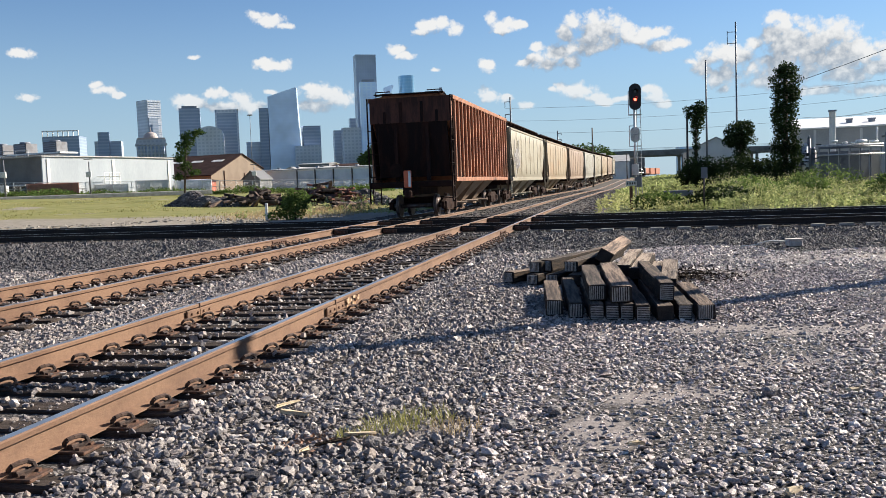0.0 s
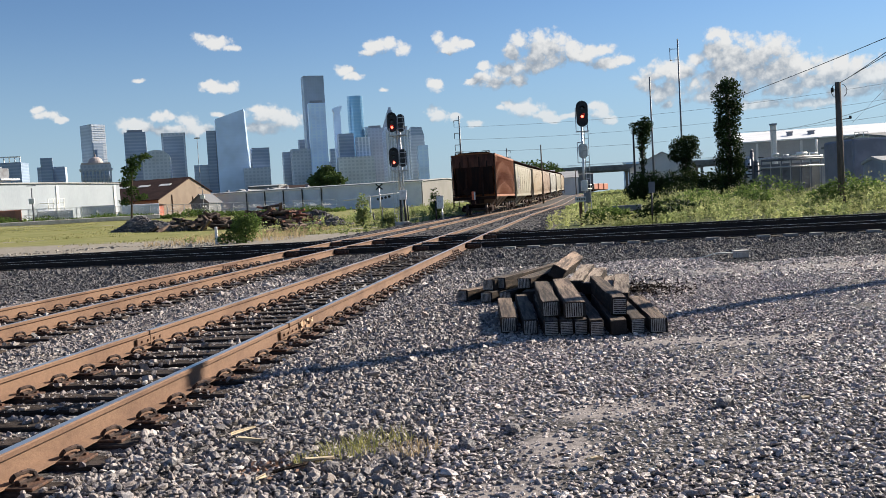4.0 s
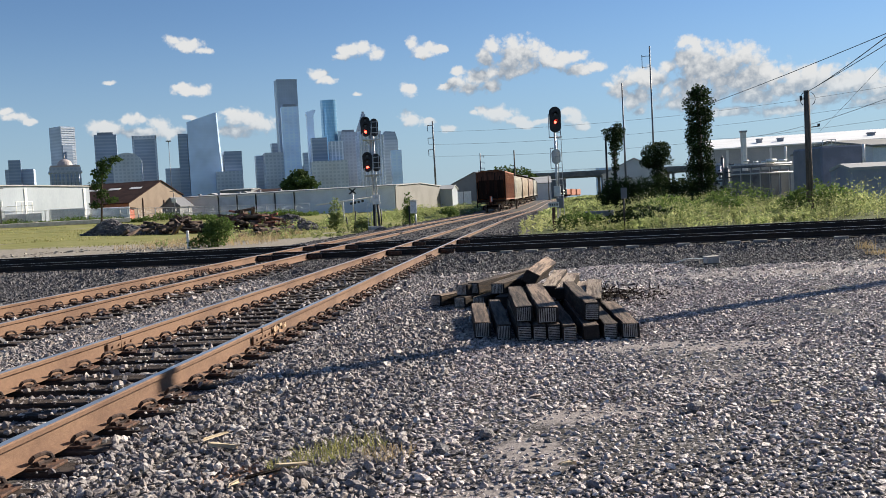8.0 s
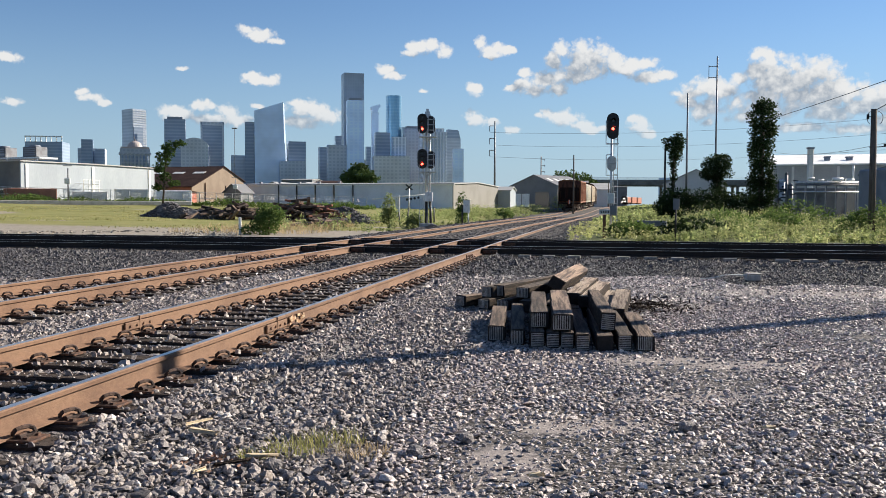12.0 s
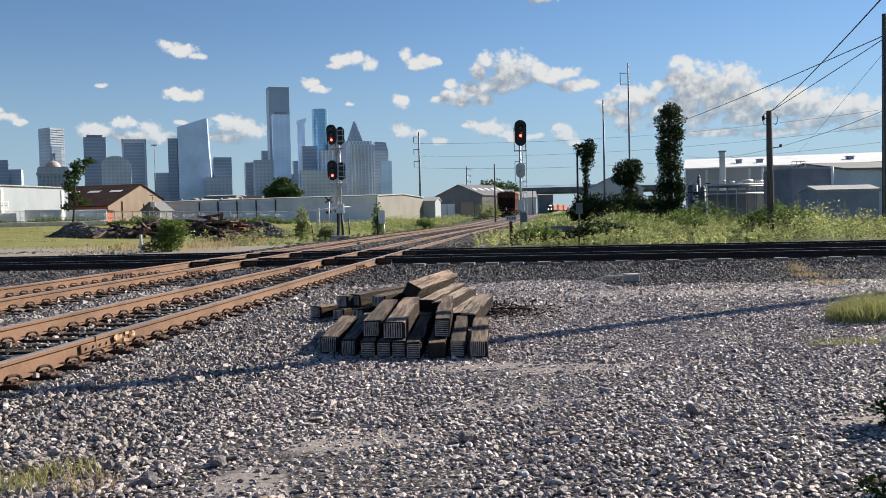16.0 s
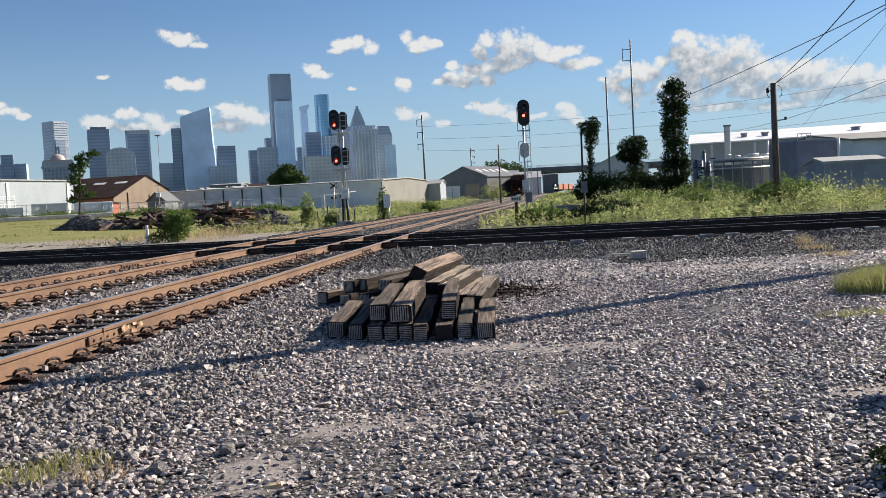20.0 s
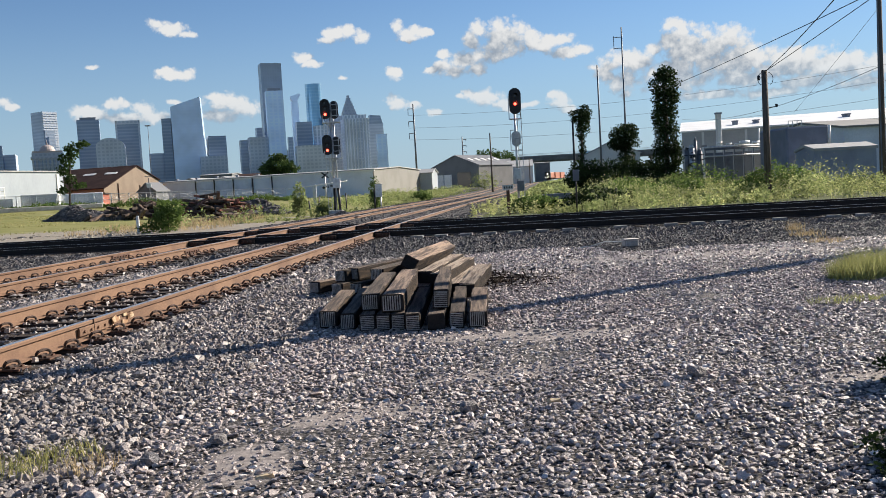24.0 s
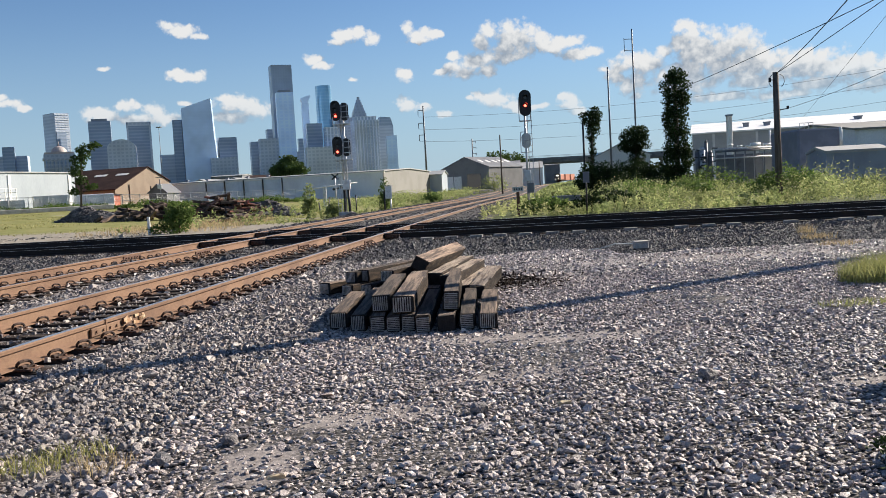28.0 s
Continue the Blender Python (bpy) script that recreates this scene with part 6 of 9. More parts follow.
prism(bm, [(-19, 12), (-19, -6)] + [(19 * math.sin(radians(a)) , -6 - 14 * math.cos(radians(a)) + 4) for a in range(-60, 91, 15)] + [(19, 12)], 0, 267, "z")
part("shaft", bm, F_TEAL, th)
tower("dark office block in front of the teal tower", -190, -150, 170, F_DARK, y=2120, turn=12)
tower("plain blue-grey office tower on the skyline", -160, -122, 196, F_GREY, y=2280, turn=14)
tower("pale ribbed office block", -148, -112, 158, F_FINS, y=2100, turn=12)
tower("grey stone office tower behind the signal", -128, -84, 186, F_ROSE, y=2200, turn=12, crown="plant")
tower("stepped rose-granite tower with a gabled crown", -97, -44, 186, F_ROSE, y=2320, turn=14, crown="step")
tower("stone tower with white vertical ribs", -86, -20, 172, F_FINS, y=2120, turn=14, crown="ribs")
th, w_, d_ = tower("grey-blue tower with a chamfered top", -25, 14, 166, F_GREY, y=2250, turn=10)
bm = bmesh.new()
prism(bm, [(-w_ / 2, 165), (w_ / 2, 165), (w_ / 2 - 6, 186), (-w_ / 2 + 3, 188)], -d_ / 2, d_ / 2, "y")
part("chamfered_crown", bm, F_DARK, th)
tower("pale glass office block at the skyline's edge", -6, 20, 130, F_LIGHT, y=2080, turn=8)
tower("low grey office block on the skyline", -262, -190, 118, F_GREY, y=2350, turn=10)
tower("low dark office block on the skyline", -232, -178, 150, F_DARK, y=2330, turn=10)
tower("low pale block on the skyline", -190, -100, 112, F_STONE, y=2050, turn=8)
tower("distant pale blue tower beyond the overpass", 203, 220, 29, F_LIGHT, y=900, turn=6)
# the blue framed block at the far left
th, w_, d_ = tower("blue glass block with an open roof frame", -1064, -966, 156, F_DARK, y=2250, turn=8)
bm = bmesh.new()
for k in range(8):
    box(bm, (k - 3.5) * w_ / 7.2, -d_ / 2, 162, 2, 2, 14)
box(bm, 0, -d_ / 2, 169, w_, 3, 3)
part("roof_frame", bm, M_WHITEP, th)

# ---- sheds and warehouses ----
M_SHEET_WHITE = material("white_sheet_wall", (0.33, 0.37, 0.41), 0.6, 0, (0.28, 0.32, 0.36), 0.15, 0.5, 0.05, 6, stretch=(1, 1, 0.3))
# dark dun for the warehouse front: its shade put into the colour
M_SHEET_SHADED = material("shaded_sheet_wall", (0.17, 0.155, 0.135), 0.7, 0, (0.13, 0.12, 0.105), 0.3, 0.5, 0.06, 6)
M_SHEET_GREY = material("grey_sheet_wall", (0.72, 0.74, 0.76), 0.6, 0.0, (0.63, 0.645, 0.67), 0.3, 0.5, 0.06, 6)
M_SHEET_PALE = material("pale_grey_factory_sheet", (0.74, 0.71, 0.66), 0.6, 0, (0.66, 0.63, 0.58), 0.3, 0.5, 0.06, 6)
M_SHEET_FACT = material("weathered_factory_sheet", (0.44, 0.425, 0.40), 0.6, 0, (0.37, 0.355, 0.335), 0.3, 0.5, 0.06, 6)
M_SHED_DARK = material("dark_grey_shed_sheet", (0.085, 0.085, 0.09), 0.65, 0.0, (0.065, 0.065, 0.07), 0.3, 0.5, 0.06, 6)
M_SHED_DULL = material("dull_grey_shed_sheet", (0.16, 0.165, 0.175), 0.6, 0.1, (0.13, 0.135, 0.145), 0.3, 0.5, 0.06, 6)
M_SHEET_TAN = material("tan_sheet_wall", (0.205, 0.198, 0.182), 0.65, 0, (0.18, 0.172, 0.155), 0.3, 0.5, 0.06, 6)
M_BRICK = material("orange_brown_brick", (0.30, 0.175, 0.10), 0.85, 0, (0.25, 0.14, 0.085), 0.5, 0.5, 0.12, 8)
M_BRICKTAN = material("tan_render_gable", (0.235, 0.178, 0.128), 0.8, 0, (0.20, 0.148, 0.108), 0.4, 0.5, 0.08, 8)
M_BRICKRED = material("red_painted_wall", (0.46, 0.13, 0.07), 0.8, 0, (0.36, 0.11, 0.07), 0.6, 0.5, 0.1, 8)
M_ROOF_DARK = material("dark_brown_roof", (0.04, 0.024, 0.022), 0.95, 0, (0.06, 0.035, 0.03), 0.4, 0.5, 0.15, 5, spec=0.1)
M_ROOF_METAL = material("bright_white_roof", (0.86, 0.85, 0.82), 0.5, 0.0, (0.76, 0.75, 0.72), 0.3, 0.5, 0.05, 5)
M_ROOF_LIGHT = material("pale_roof_sheet", (0.36, 0.36, 0.355), 0.65, 0.1, (0.29, 0.29, 0.29), 0.3, 0.5, 0.05, 5)
M_PANE = material("translucent_wall_panel", (0.58, 0.65, 0.72), 0.35, 0, (0.48, 0.55, 0.62), 0.5, 0.5)
M_DARKGLASS = material("dark_window_glass", (0.03, 0.035, 0.045), 0.12)
M_RUSTBIN = material("rust_red_container", (0.34, 0.15, 0.10), 0.75, 0, (0.26, 0.12, 0.085), 0.8, 0.5, 0.1, 6)


def shed(name, label, x, y, turn, wide, deep, eave, ridge, wall, roof, z0=0.0, along="y", gable=None, ribs=0.0, overhang=0.25, category="building", peak=0.5, far_eave=None):
    """A gabled shed: its origin is the near corner, wide runs to local -x, deep to local +y; the ridge runs along y or x."""
    th = thing(name, label, category, (x, y, z0 - 0.6), turn)
    h, t = eave + 0.6, 0.18
    hf, pk = h if far_eave is None else far_eave + 0.6, deep * peak
    rz = ridge + 0.6
    for k in (0, 1):
        if along == "y":
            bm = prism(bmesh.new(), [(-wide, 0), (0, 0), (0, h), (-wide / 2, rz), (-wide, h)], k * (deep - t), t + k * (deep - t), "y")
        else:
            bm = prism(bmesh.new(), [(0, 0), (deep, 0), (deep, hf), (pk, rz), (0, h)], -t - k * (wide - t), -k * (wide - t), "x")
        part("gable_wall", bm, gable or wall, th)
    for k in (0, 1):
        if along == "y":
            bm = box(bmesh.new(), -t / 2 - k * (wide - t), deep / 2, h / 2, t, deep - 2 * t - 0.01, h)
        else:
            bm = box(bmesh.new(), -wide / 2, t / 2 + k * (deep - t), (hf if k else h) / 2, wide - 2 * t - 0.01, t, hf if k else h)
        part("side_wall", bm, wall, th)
    o = overhang
    bm = bmesh.new()
    if along == "y":
        k = (rz - h) / (wide / 2)
        prism(bm, [(o, h - o * k), (-wide / 2, rz), (-wide - o, h - o * k), (-wide - o, h - o * k + 0.16), (-wide / 2, rz + 0.16), (o, h - o * k + 0.16)], -o, deep + o, "y")
    else:
        k, kf = (rz - h) / pk, (rz - hf) / (deep - pk)
        prism(bm, [(-o, h - o * k), (pk, rz), (deep + o, hf - o * kf), (deep + o, hf - o * kf + 0.16), (pk, rz + 0.16), (-o, h - o * k + 0.16)], -wide - o, o, "x")
    part("roof", bm, roof, th)
    if ribs:
        bm = bmesh.new()
        u = ribs
        while u < wide:
            box(bm, -u, -0.03, h / 2, 0.09, 0.06, h - 0.05)
            u += ribs
        u = ribs
        while u < deep:
            box(bm, 0.03, u, h / 2, 0.06, 0.09, h - 0.05)
            u += ribs
        part("wall_ribs", bm, wall, th)
    return th


def wall_window(th, name, x, y, z, w, h, facing="front", mat=None, label=""):
    bm = bmesh.new()
    if facing == "front":
        box(bm, x, y - 0.04, z, w, 0.10, h)
    else:
        box(bm, x + 0.04, y, z, 0.10, w, h)
    return part(name, bm, mat or M_DARKGLASS, th, label)


# white warehouse: the lit side runs back to the right of its near corner; the front's shade is painted into its walls
wh = shed("warehouse", "large white sheet-metal warehouse with roof units", -59.8, 125.0, -21.6, 40, 27.5, 6.9, 6.98, M_SHEET_SHADED, M_ROOF_LIGHT, 0.3, "x", gable=M_SHEET_WHITE)
for k in range(3):
    bm = bmesh.new()
    box(bm, 0.05, 1.0 + k * 12.6, 3.6, 0.14, 0.5, 7.2)
    part("corner_trim", bm, M_WHITEP, wh)
bm = bmesh.new()
box(bm, 0.9, 11.5, 3.2, 1.8, 3.6, 0.2)
for k in range(4):
    box(bm, 1.7, 9.9 + k * 1.05, 2.6, 0.08, 0.08, 5.2)
    box(bm, 0.9, 9.9 + k * 1.05, 4.6, 1.6, 0.08, 0.08)
for z in (1.2, 2.4, 4.0, 5.2):
    box(bm, 1.7, 11.5, z, 0.06, 3.4, 0.06)
part("stair_platform", bm, M_WHITEP, wh, "white steel stair and platform")
part("roof_platform", box(bmesh.new(), -12.0, 6.0, 8.25, 22.0, 3.4, 0.25), M_GALV, wh, "pale steel platform on the roof")
for k in range(8):
    part("platform_leg", box(bmesh.new(), -22.0 + k * 2.9, 4.5, 7.75, 0.16, 0.16, 0.9), M_GALV, wh)
for k, u in enumerate((-20.6, -14.4, -9.6, -3.6)):
    unit = part("roof_unit", box(bmesh.new(), u, 6.0, 9.15, 2.6, 2.2, 1.5, bevel=0.08), M_GALV_DARK, wh, "grey cooling unit on the roof")
    for q in range(4):
        part("louvre", box(bmesh.new(), u, 4.86, 8.70 + q * 0.30, 2.2, 0.08, 0.16), M_ROOFGREY, unit)
    part("fan_cowl", rod(bmesh.new(), (u, 6.0, 9.9), (u, 6.0, 10.15), 0.8, 0.75, seg=12), M_ROOFGREY, unit)
bm = bmesh.new()
for k in range(12):
    rod(bm, (-30 + k * 2.4, 1.0, 7.4), (-30 + k * 2.4, 1.0, 8.6), 0.04, seg=5)
rod(bm, (-30, 1, 8.6), (-3.6, 1, 8.6), 0.05, seg=5)
part("roof_railing", bm, M_GALV, wh)
bm = bmesh.new()
box(bm, -12, -1.6, 3.6, 24, 3.2, 0.15)
for k in range(6):
    rod(bm, (-1 - k * 4.4, -3.0, 0), (-1 - k * 4.4, -3.0, 3.6), 0.08, seg=6)
part("loading_canopy", bm, M_SHEET_WHITE, wh)

# brick building with a rendered gable
br = shed("warehouse", "orange-brown brick warehouse with a dark roof and tan gable", -46.2, 160.0, -19.3, 24, 16.8, 3.8, 7.7, M_BRICK, M_ROOF_DARK, 0.6, "x", gable=M_BRICKTAN, peak=0.59, far_eave=5.1)
for k in range(4):
    bm = bmesh.new()
    box(bm, -3.0 - k * 4.5, 6.6, 7.14, 2.4, 0.9, 0.12, turn=pose(0, 0, 0, 21.5, 0, 0))
    part("skylight", bm, M_WHITEP, br, "pale translucent skylight")
for k in range(2):
    bm = bmesh.new()
    rod(bm, (0.08, 4 + k * 6.5, 0), (0.08, 4 + k * 6.5, 5.2 - k * 0.4), 0.10, seg=6)
    part("downpipe", bm, M_STEEL_RUST, br)
shed("shed", "low red-painted brick wall building beside the warehouse", -45.5, 150.0, -19.3, 11, 5, 2.7, 2.9, M_BRICKRED, M_ROOF_DARK, 0.6, "x")
shed("shed", "small grey sheet-metal shed with a gabled roof", -38.2, 163.0, -19.3, 3.6, 4, 2.9, 4.3, M_SHED_DULL, M_SHED_DULL, 0.6, "y")

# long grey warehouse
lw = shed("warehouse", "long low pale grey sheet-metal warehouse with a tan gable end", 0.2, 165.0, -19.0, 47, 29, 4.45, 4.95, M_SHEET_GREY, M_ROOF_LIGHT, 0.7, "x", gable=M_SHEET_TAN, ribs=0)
bm = bmesh.new()
box(bm, -23.5, -0.12, 4.95, 47.4, 0.2, 0.3)
part("eave_trim", bm, M_WHITEP, lw, "white eave trim")
for k in range(4):
    wall_window(lw, "wall_panel", -22.2 - k * 4.0, 0, 2.6, 3.5, 4.2, "front", M_PANE, "pale translucent wall panel")
for k in range(5):
    bm = bmesh.new()
    rod(bm, (-20.1 - k * 4.0, -0.2, 0), (-20.1 - k * 4.0, -0.2, 5.0), 0.12, seg=6)
    part("wall_post", bm, M_BLACK, lw)
for k in range(5):
    bm = bmesh.new()
    rod(bm, (-27 - k * 4.5, 8, 5.2), (-27 - k * 4.5, 8, 5.7), 0.25, seg=8)
    box(bm, -27 - k * 4.5, 8, 5.75, 0.6, 0.6, 0.2)
    part("roof_vent", bm, M_ROOFGREY, lw)
# a second roof behind, seen above it
shed("warehouse", "sheet-metal warehouse with twin low gables", -37.2, 203.0, -10.0, 7, 18, 4.1, 5.5, M_SHEET_TAN, M_ROOF_LIGHT, 0.8, "y")
shed("warehouse", "sheet-metal warehouse beside the twin gables", -30.1, 204.0, -10.0, 7, 18, 4.1, 5.5, M_SHEET_TAN, M_ROOF_LIGHT, 0.8, "y")
shed("building", "low grey flat-roofed block behind the warehouses", -47.0, 300.0, -8.0, 10.5, 12, 8.6, 9.0, M_SHED_DULL, M_ROOF_LIGHT, 0.8, "x")
shed("building", "low dark-roofed building behind the warehouses", -36.5, 290.0, -8.0, 8.5, 12, 7.4, 8.2, M_SHED_DULL, M_ROOF_DARK, 0.8, "x")

# low shed, white office and gabled shed beside the far curve
shed("shed", "low white sheet-metal shed with an open front", 12.2, 192.0, -12.0, 5.0, 8, 3.6, 4.4, M_SHEET_WHITE, M_ROOF_LIGHT, 0.8, "x")
gs = shed("warehouse", "grey gabled warehouse with skylights beside the line", 23.9, 207.0, -35.0, 12.5, 17, 4.9, 7.4, M_SHED_DARK, M_SHED_DULL, 0.9, "y", gable=M_SHED_DULL)
for k in range(5):
    bm = bmesh.new()
    box(bm, -3.2, 2.0 + k * 3.2, 6.98, 1.5, 1.3, 0.12, turn=pose(0, 0, 0, 0, 23.3, 0))
    part("skylight", bm, M_WHITEP, gs, "pale translucent skylight")
# no opening is cut: a near-black slab stands for the shade inside
wall_window(gs, "doorway", -4.0, 0, 2.4, 3.6, 3.4, "front", M_DARKGLASS, "dark slab for the shade in an open doorway")
for k in (-8.4, -10.6):
    wall_window(gs, "sliding_door", k, 0, 2.2, 2.0, 3.0, "front", M_WHITEP, "white sheet door")
shed("warehouse", "pale sheet-metal warehouse alongside the far track", 46.2, 266.0, -9.0, 10.5, 34, 5.0, 7.2, M_SHEET_PALE, M_ROOF_LIGHT, 0.9, "x")

bs = shed("warehouse", "grey-roofed warehouse behind the far curve", 47.0, 318.0, -8.0, 21.0, 12, 6.6, 9.0, M_SHEET_PALE, M_ROOF_LIGHT, 0.9, "x")
for k in range(5):
    part("skylight", box(bmesh.new(), -3.0 - k * 4.0, 3.2, 8.62, 1.4, 1.6, 0.12, turn=pose(0, 0, 0, 21.8, 0, 0)), M_WHITEP, bs, "pale translucent skylight")
shed("building", "plain grey block beyond the overpass", 99.0, 520.0, -6.0, 8.5, 10, 10.2, 10.6, M_SHED_DULL, M_ROOF_LIGHT, 1.6, "x")

# ---- overpass ----
ov = thing("overpass", "concrete road overpass with guard rail", "bridge", (0, 0, 0))
bm = bmesh.new()
a, b = Vector((52, 387, 10.75)), Vector((215, 381, 10.75))
d = (b - a).normalized()
L = (b - a).length
rot = Matrix.Translation((a + b) / 2) @ pose(0, 0, 0, 0, -math.degrees(math.asin(d.z)), math.degrees(math.atan2(d.y, d.x)))
box(bm, 0, 0, -0.15, L, 11, 1.1)
box(bm, 0, 3.8, -0.95, L, 0.5, 0.7), box(bm, 0, -3.8, -0.95, L, 0.5, 0.7), box(bm, 0, 0, -0.95, L, 0.5, 0.7)
box(bm, 0, -5.6, 0.9, L, 0.3, 1.0)
bmesh.ops.transform(bm, matrix=rot, verts=bm.verts)
M_OLDCONC = material("weathered_grey_concrete", (0.20, 0.20, 0.205), 0.9, 0, (0.14, 0.14, 0.145), 0.3, 0.5, 0.1, 4)
part("deck", bm, M_OLDCONC, ov)
bm = bmesh.new()
box(bm, 0, -5.6, 2.2, L, 0.08, 0.12), box(bm, 0, -5.6, 1.8, L, 0.06, 0.08)
for k in range(40):
    box(bm, -L / 2 + L * k / 39, -5.6, 1.8, 0.1, 0.1, 0.9)
bmesh.ops.transform(bm, matrix=rot, verts=bm.verts)
part("guard_rail", bm, M_GALV, ov)
for k in range(6):
    p = a + (b - a) * (0.04 + 0.185 * k)
    bm = bmesh.new()
    for s in (-3.5, 3.5):
        rod(bm, (p.x, p.y + s, 0.3), (p.x, p.y + s, p.z - 1.2), 0.6, seg=12)
    box(bm, p.x, p.y, p.z - 1.15, 1.4, 10, 1.0)
    part("pier", bm, M_OLDCONC, ov)

# ---- right side ----
shed("building", "grey gabled building half hidden by vines", 42.0, 140.0, -10, 8.6, 12, 4.4, 6.4, M_SHEET_PALE, M_ROOF_LIGHT, 0.5, "y")
ib = shed("factory", "long grey factory hall with a bright metal roof", 81.5, 94.8, -19.5, 45.5, 34, 5.95, 7.9, M_SHEET_FACT, M_ROOF_METAL, 0.3, "x", ribs=0)
for k in range(9):
    part("pilaster", box(bmesh.new(), -3 - k * 5.0, -0.08, 3.2, 0.28, 0.2, 6.4), M_SHEET_PALE, ib)
for k, (u, w, h) in enumerate(((-39, 0.9, 1.2), (-36.5, 1.0, 1.1), (-26.0, 1.1, 1.0), (-13.0, 0.7, 1.4), (-10.3, 1.2, 1.2), (-9.0, 1.2, 1.0))):
    bm = bmesh.new()
    w, h = w * 0.75, h * 0.55
    box(bm, u, 5.5, 6.9 + h / 2, w, 1.0, h + 0.3, bevel=0.06)
    box(bm, u, 5.5, 7.1 + h, w * 1.2, 1.2, 0.12)
    part("roof_ventilator", bm, M_ROOFGREY, ib, "dark roof ventilator")
bm = bmesh.new()
for k in range(7):
    rod(bm, (-22 + k * 0.9, 1.5, 6.7), (-22 + k * 0.9, 1.5, 7.8), 0.04, seg=5)
rod(bm, (-22, 1.5, 7.8), (-16.6, 1.5, 7.8), 0.05, seg=5)
rod(bm, (-22, 1.5, 7.3), (-16.6, 1.5, 7.3), 0.05, seg=5)
part("roof_railing", bm, M_GALV, ib)
# flue, pipe rack and plant in front of the hall
fl = thing("flue_stack", "pale square metal flue against the factory wall", "flue", (41.0, 104.0, 0.3))
bm = bmesh.new()
box(bm, 0, 0, 3.8, 0.55, 0.55, 7.6, bevel=0.05)
part("duct", bm, M_SHEET_PALE, fl)
bm = bmesh.new()
box(bm, 0, 0, 7.68, 0.68, 0.68, 0.18)
part("cap", bm, M_ROOFGREY, fl)
pr = thing("pipe_rack", "steel pipe rack with insulated pipes and valves", "pipe rack", (37.2, 90.0, 0.2))
for k in range(7):
    bm = bmesh.new()
    rod(bm, (-3 + k * 1.0, 0, 0), (-3 + k * 1.0, 0, 3.5), 0.06, seg=6)
    part("post", bm, M_GALV_DARK, pr)
for k, z in enumerate((3.5, 3.3, 2.6)):
    bm = bmesh.new()
    rod(bm, (-3.1, -0.1 * k, z), (3.2, -0.1 * k, z), 0.12 - 0.02 * k, seg=10)
    part("pipe", bm, M_GALV if k != 1 else M_GALV_DARK, pr)
for k in range(6):
    part("panel", box(bmesh.new(), -2.5 + k * 1.0, 0.25, 1.5, 0.86, 0.08, 2.9), M_SHED_DULL if k % 2 else M_GALV_DARK, pr, "weathered grey panel")
for x, z, s in ((-1.6, 3.9, 0.3), (-0.6, 3.75, 0.25), (1.0, 3.8, 0.5), (2.2, 3.75, 0.4), (0.2, 3.7, 0.2)):
    part("valve", rod(bmesh.new(), (x - s, -0.2, z), (x + s, -0.2, z), s * 0.4, seg=10), M_WHITEP, pr)
part("vent_pipe", rod(bmesh.new(), (2.6, 0, 3.5), (2.6, 0, 5.2), 0.1, seg=8), M_WHITEP, pr)
cp = thing("plant_skid", "dark process vessels and pipework beside the factory", "machinery", (32.2, 88.0, 0.2))
for k, (x, r_, h) in enumerate(((-0.6, 0.22, 3.3), (-0.1, 0.34, 3.5), (0.3, 0.16, 4.2), (0.7, 0.26, 3.1))):
    bm = bmesh.new()
    rod(bm, (x, 0, 0), (x, 0, h), r_, seg=12)
    rod(bm, (x, 0, h), (x, 0, h + 0.3), r_, r_ * 0.4, seg=12)
    part("vessel", bm, M_GALV_DARK if k != 1 else M_GALV, cp)
r = random.Random(12)
for k in range(22):
    x, z, s = r.uniform(-1.0, 1.1), r.uniform(0.8, 3.7), r.uniform(0.12, 0.32)
    if k % 3:
        part("pipe", rod(bmesh.new(), (x - s, -0.45, z), (x + s, -0.45, z + r.uniform(-0.1, 0.1)), 0.06, seg=6), M_BLACK, cp)
    else:
        part("valve", box(bmesh.new(), x, -0.45, z, s, 0.3, s * 1.2, bevel=0.04), M_BLACK, cp)
tk = thing("storage_tank", "blue-grey rectangular steel storage tank with a white downpipe", "tank", (27.5, 56.0, 0.1))
bm = bmesh.new()
box(bm, 0, 0, 1.8, 2.68, 4, 3.6, bevel=0.1)
part("tank_body", bm, material("blue_grey_tank_paint", (0.20, 0.215, 0.27), 0.6, 0.0, (0.15, 0.165, 0.21), 0.6, 0.5), tk)
bm = bmesh.new()
rod(bm, (1.26, -2.1, 2.3), (1.26, -2.1, 3.6), 0.09, seg=8)
part("downpipe", bm, M_WHITEP, tk)
bm = bmesh.new()
for k in range(4):
    rod(bm, (-0.9 + k * 0.28, -1.3, 3.58), (-0.9 + k * 0.28, -1.3, 4.0), 0.02, seg=5)
rod(bm, (-0.9, -1.3, 4.0), (-0.06, -1.3, 4.0), 0.024, seg=5)
part("railing", bm, M_GALV, tk)
shed("building", "low tan-roofed industrial building", 52.0, 74.0, 2, 12.0, 14, 4.1, 4.9, M_SHEET_GREY, M_SHEET_TAN, 0.2, "x")
shed("shed", "blue-grey metal shed with a pale flat-pitched roof", 29.5, 50.0, 1.0, 3.65, 2.2, 2.0, 2.25, material("blue_grey_shed_sheet", (0.27, 0.30, 0.36), 0.55, 0.1, (0.22, 0.24, 0.30), 0.6, 0.5), M_ROOF_LIGHT, 0.1, "x", overhang=0.08)

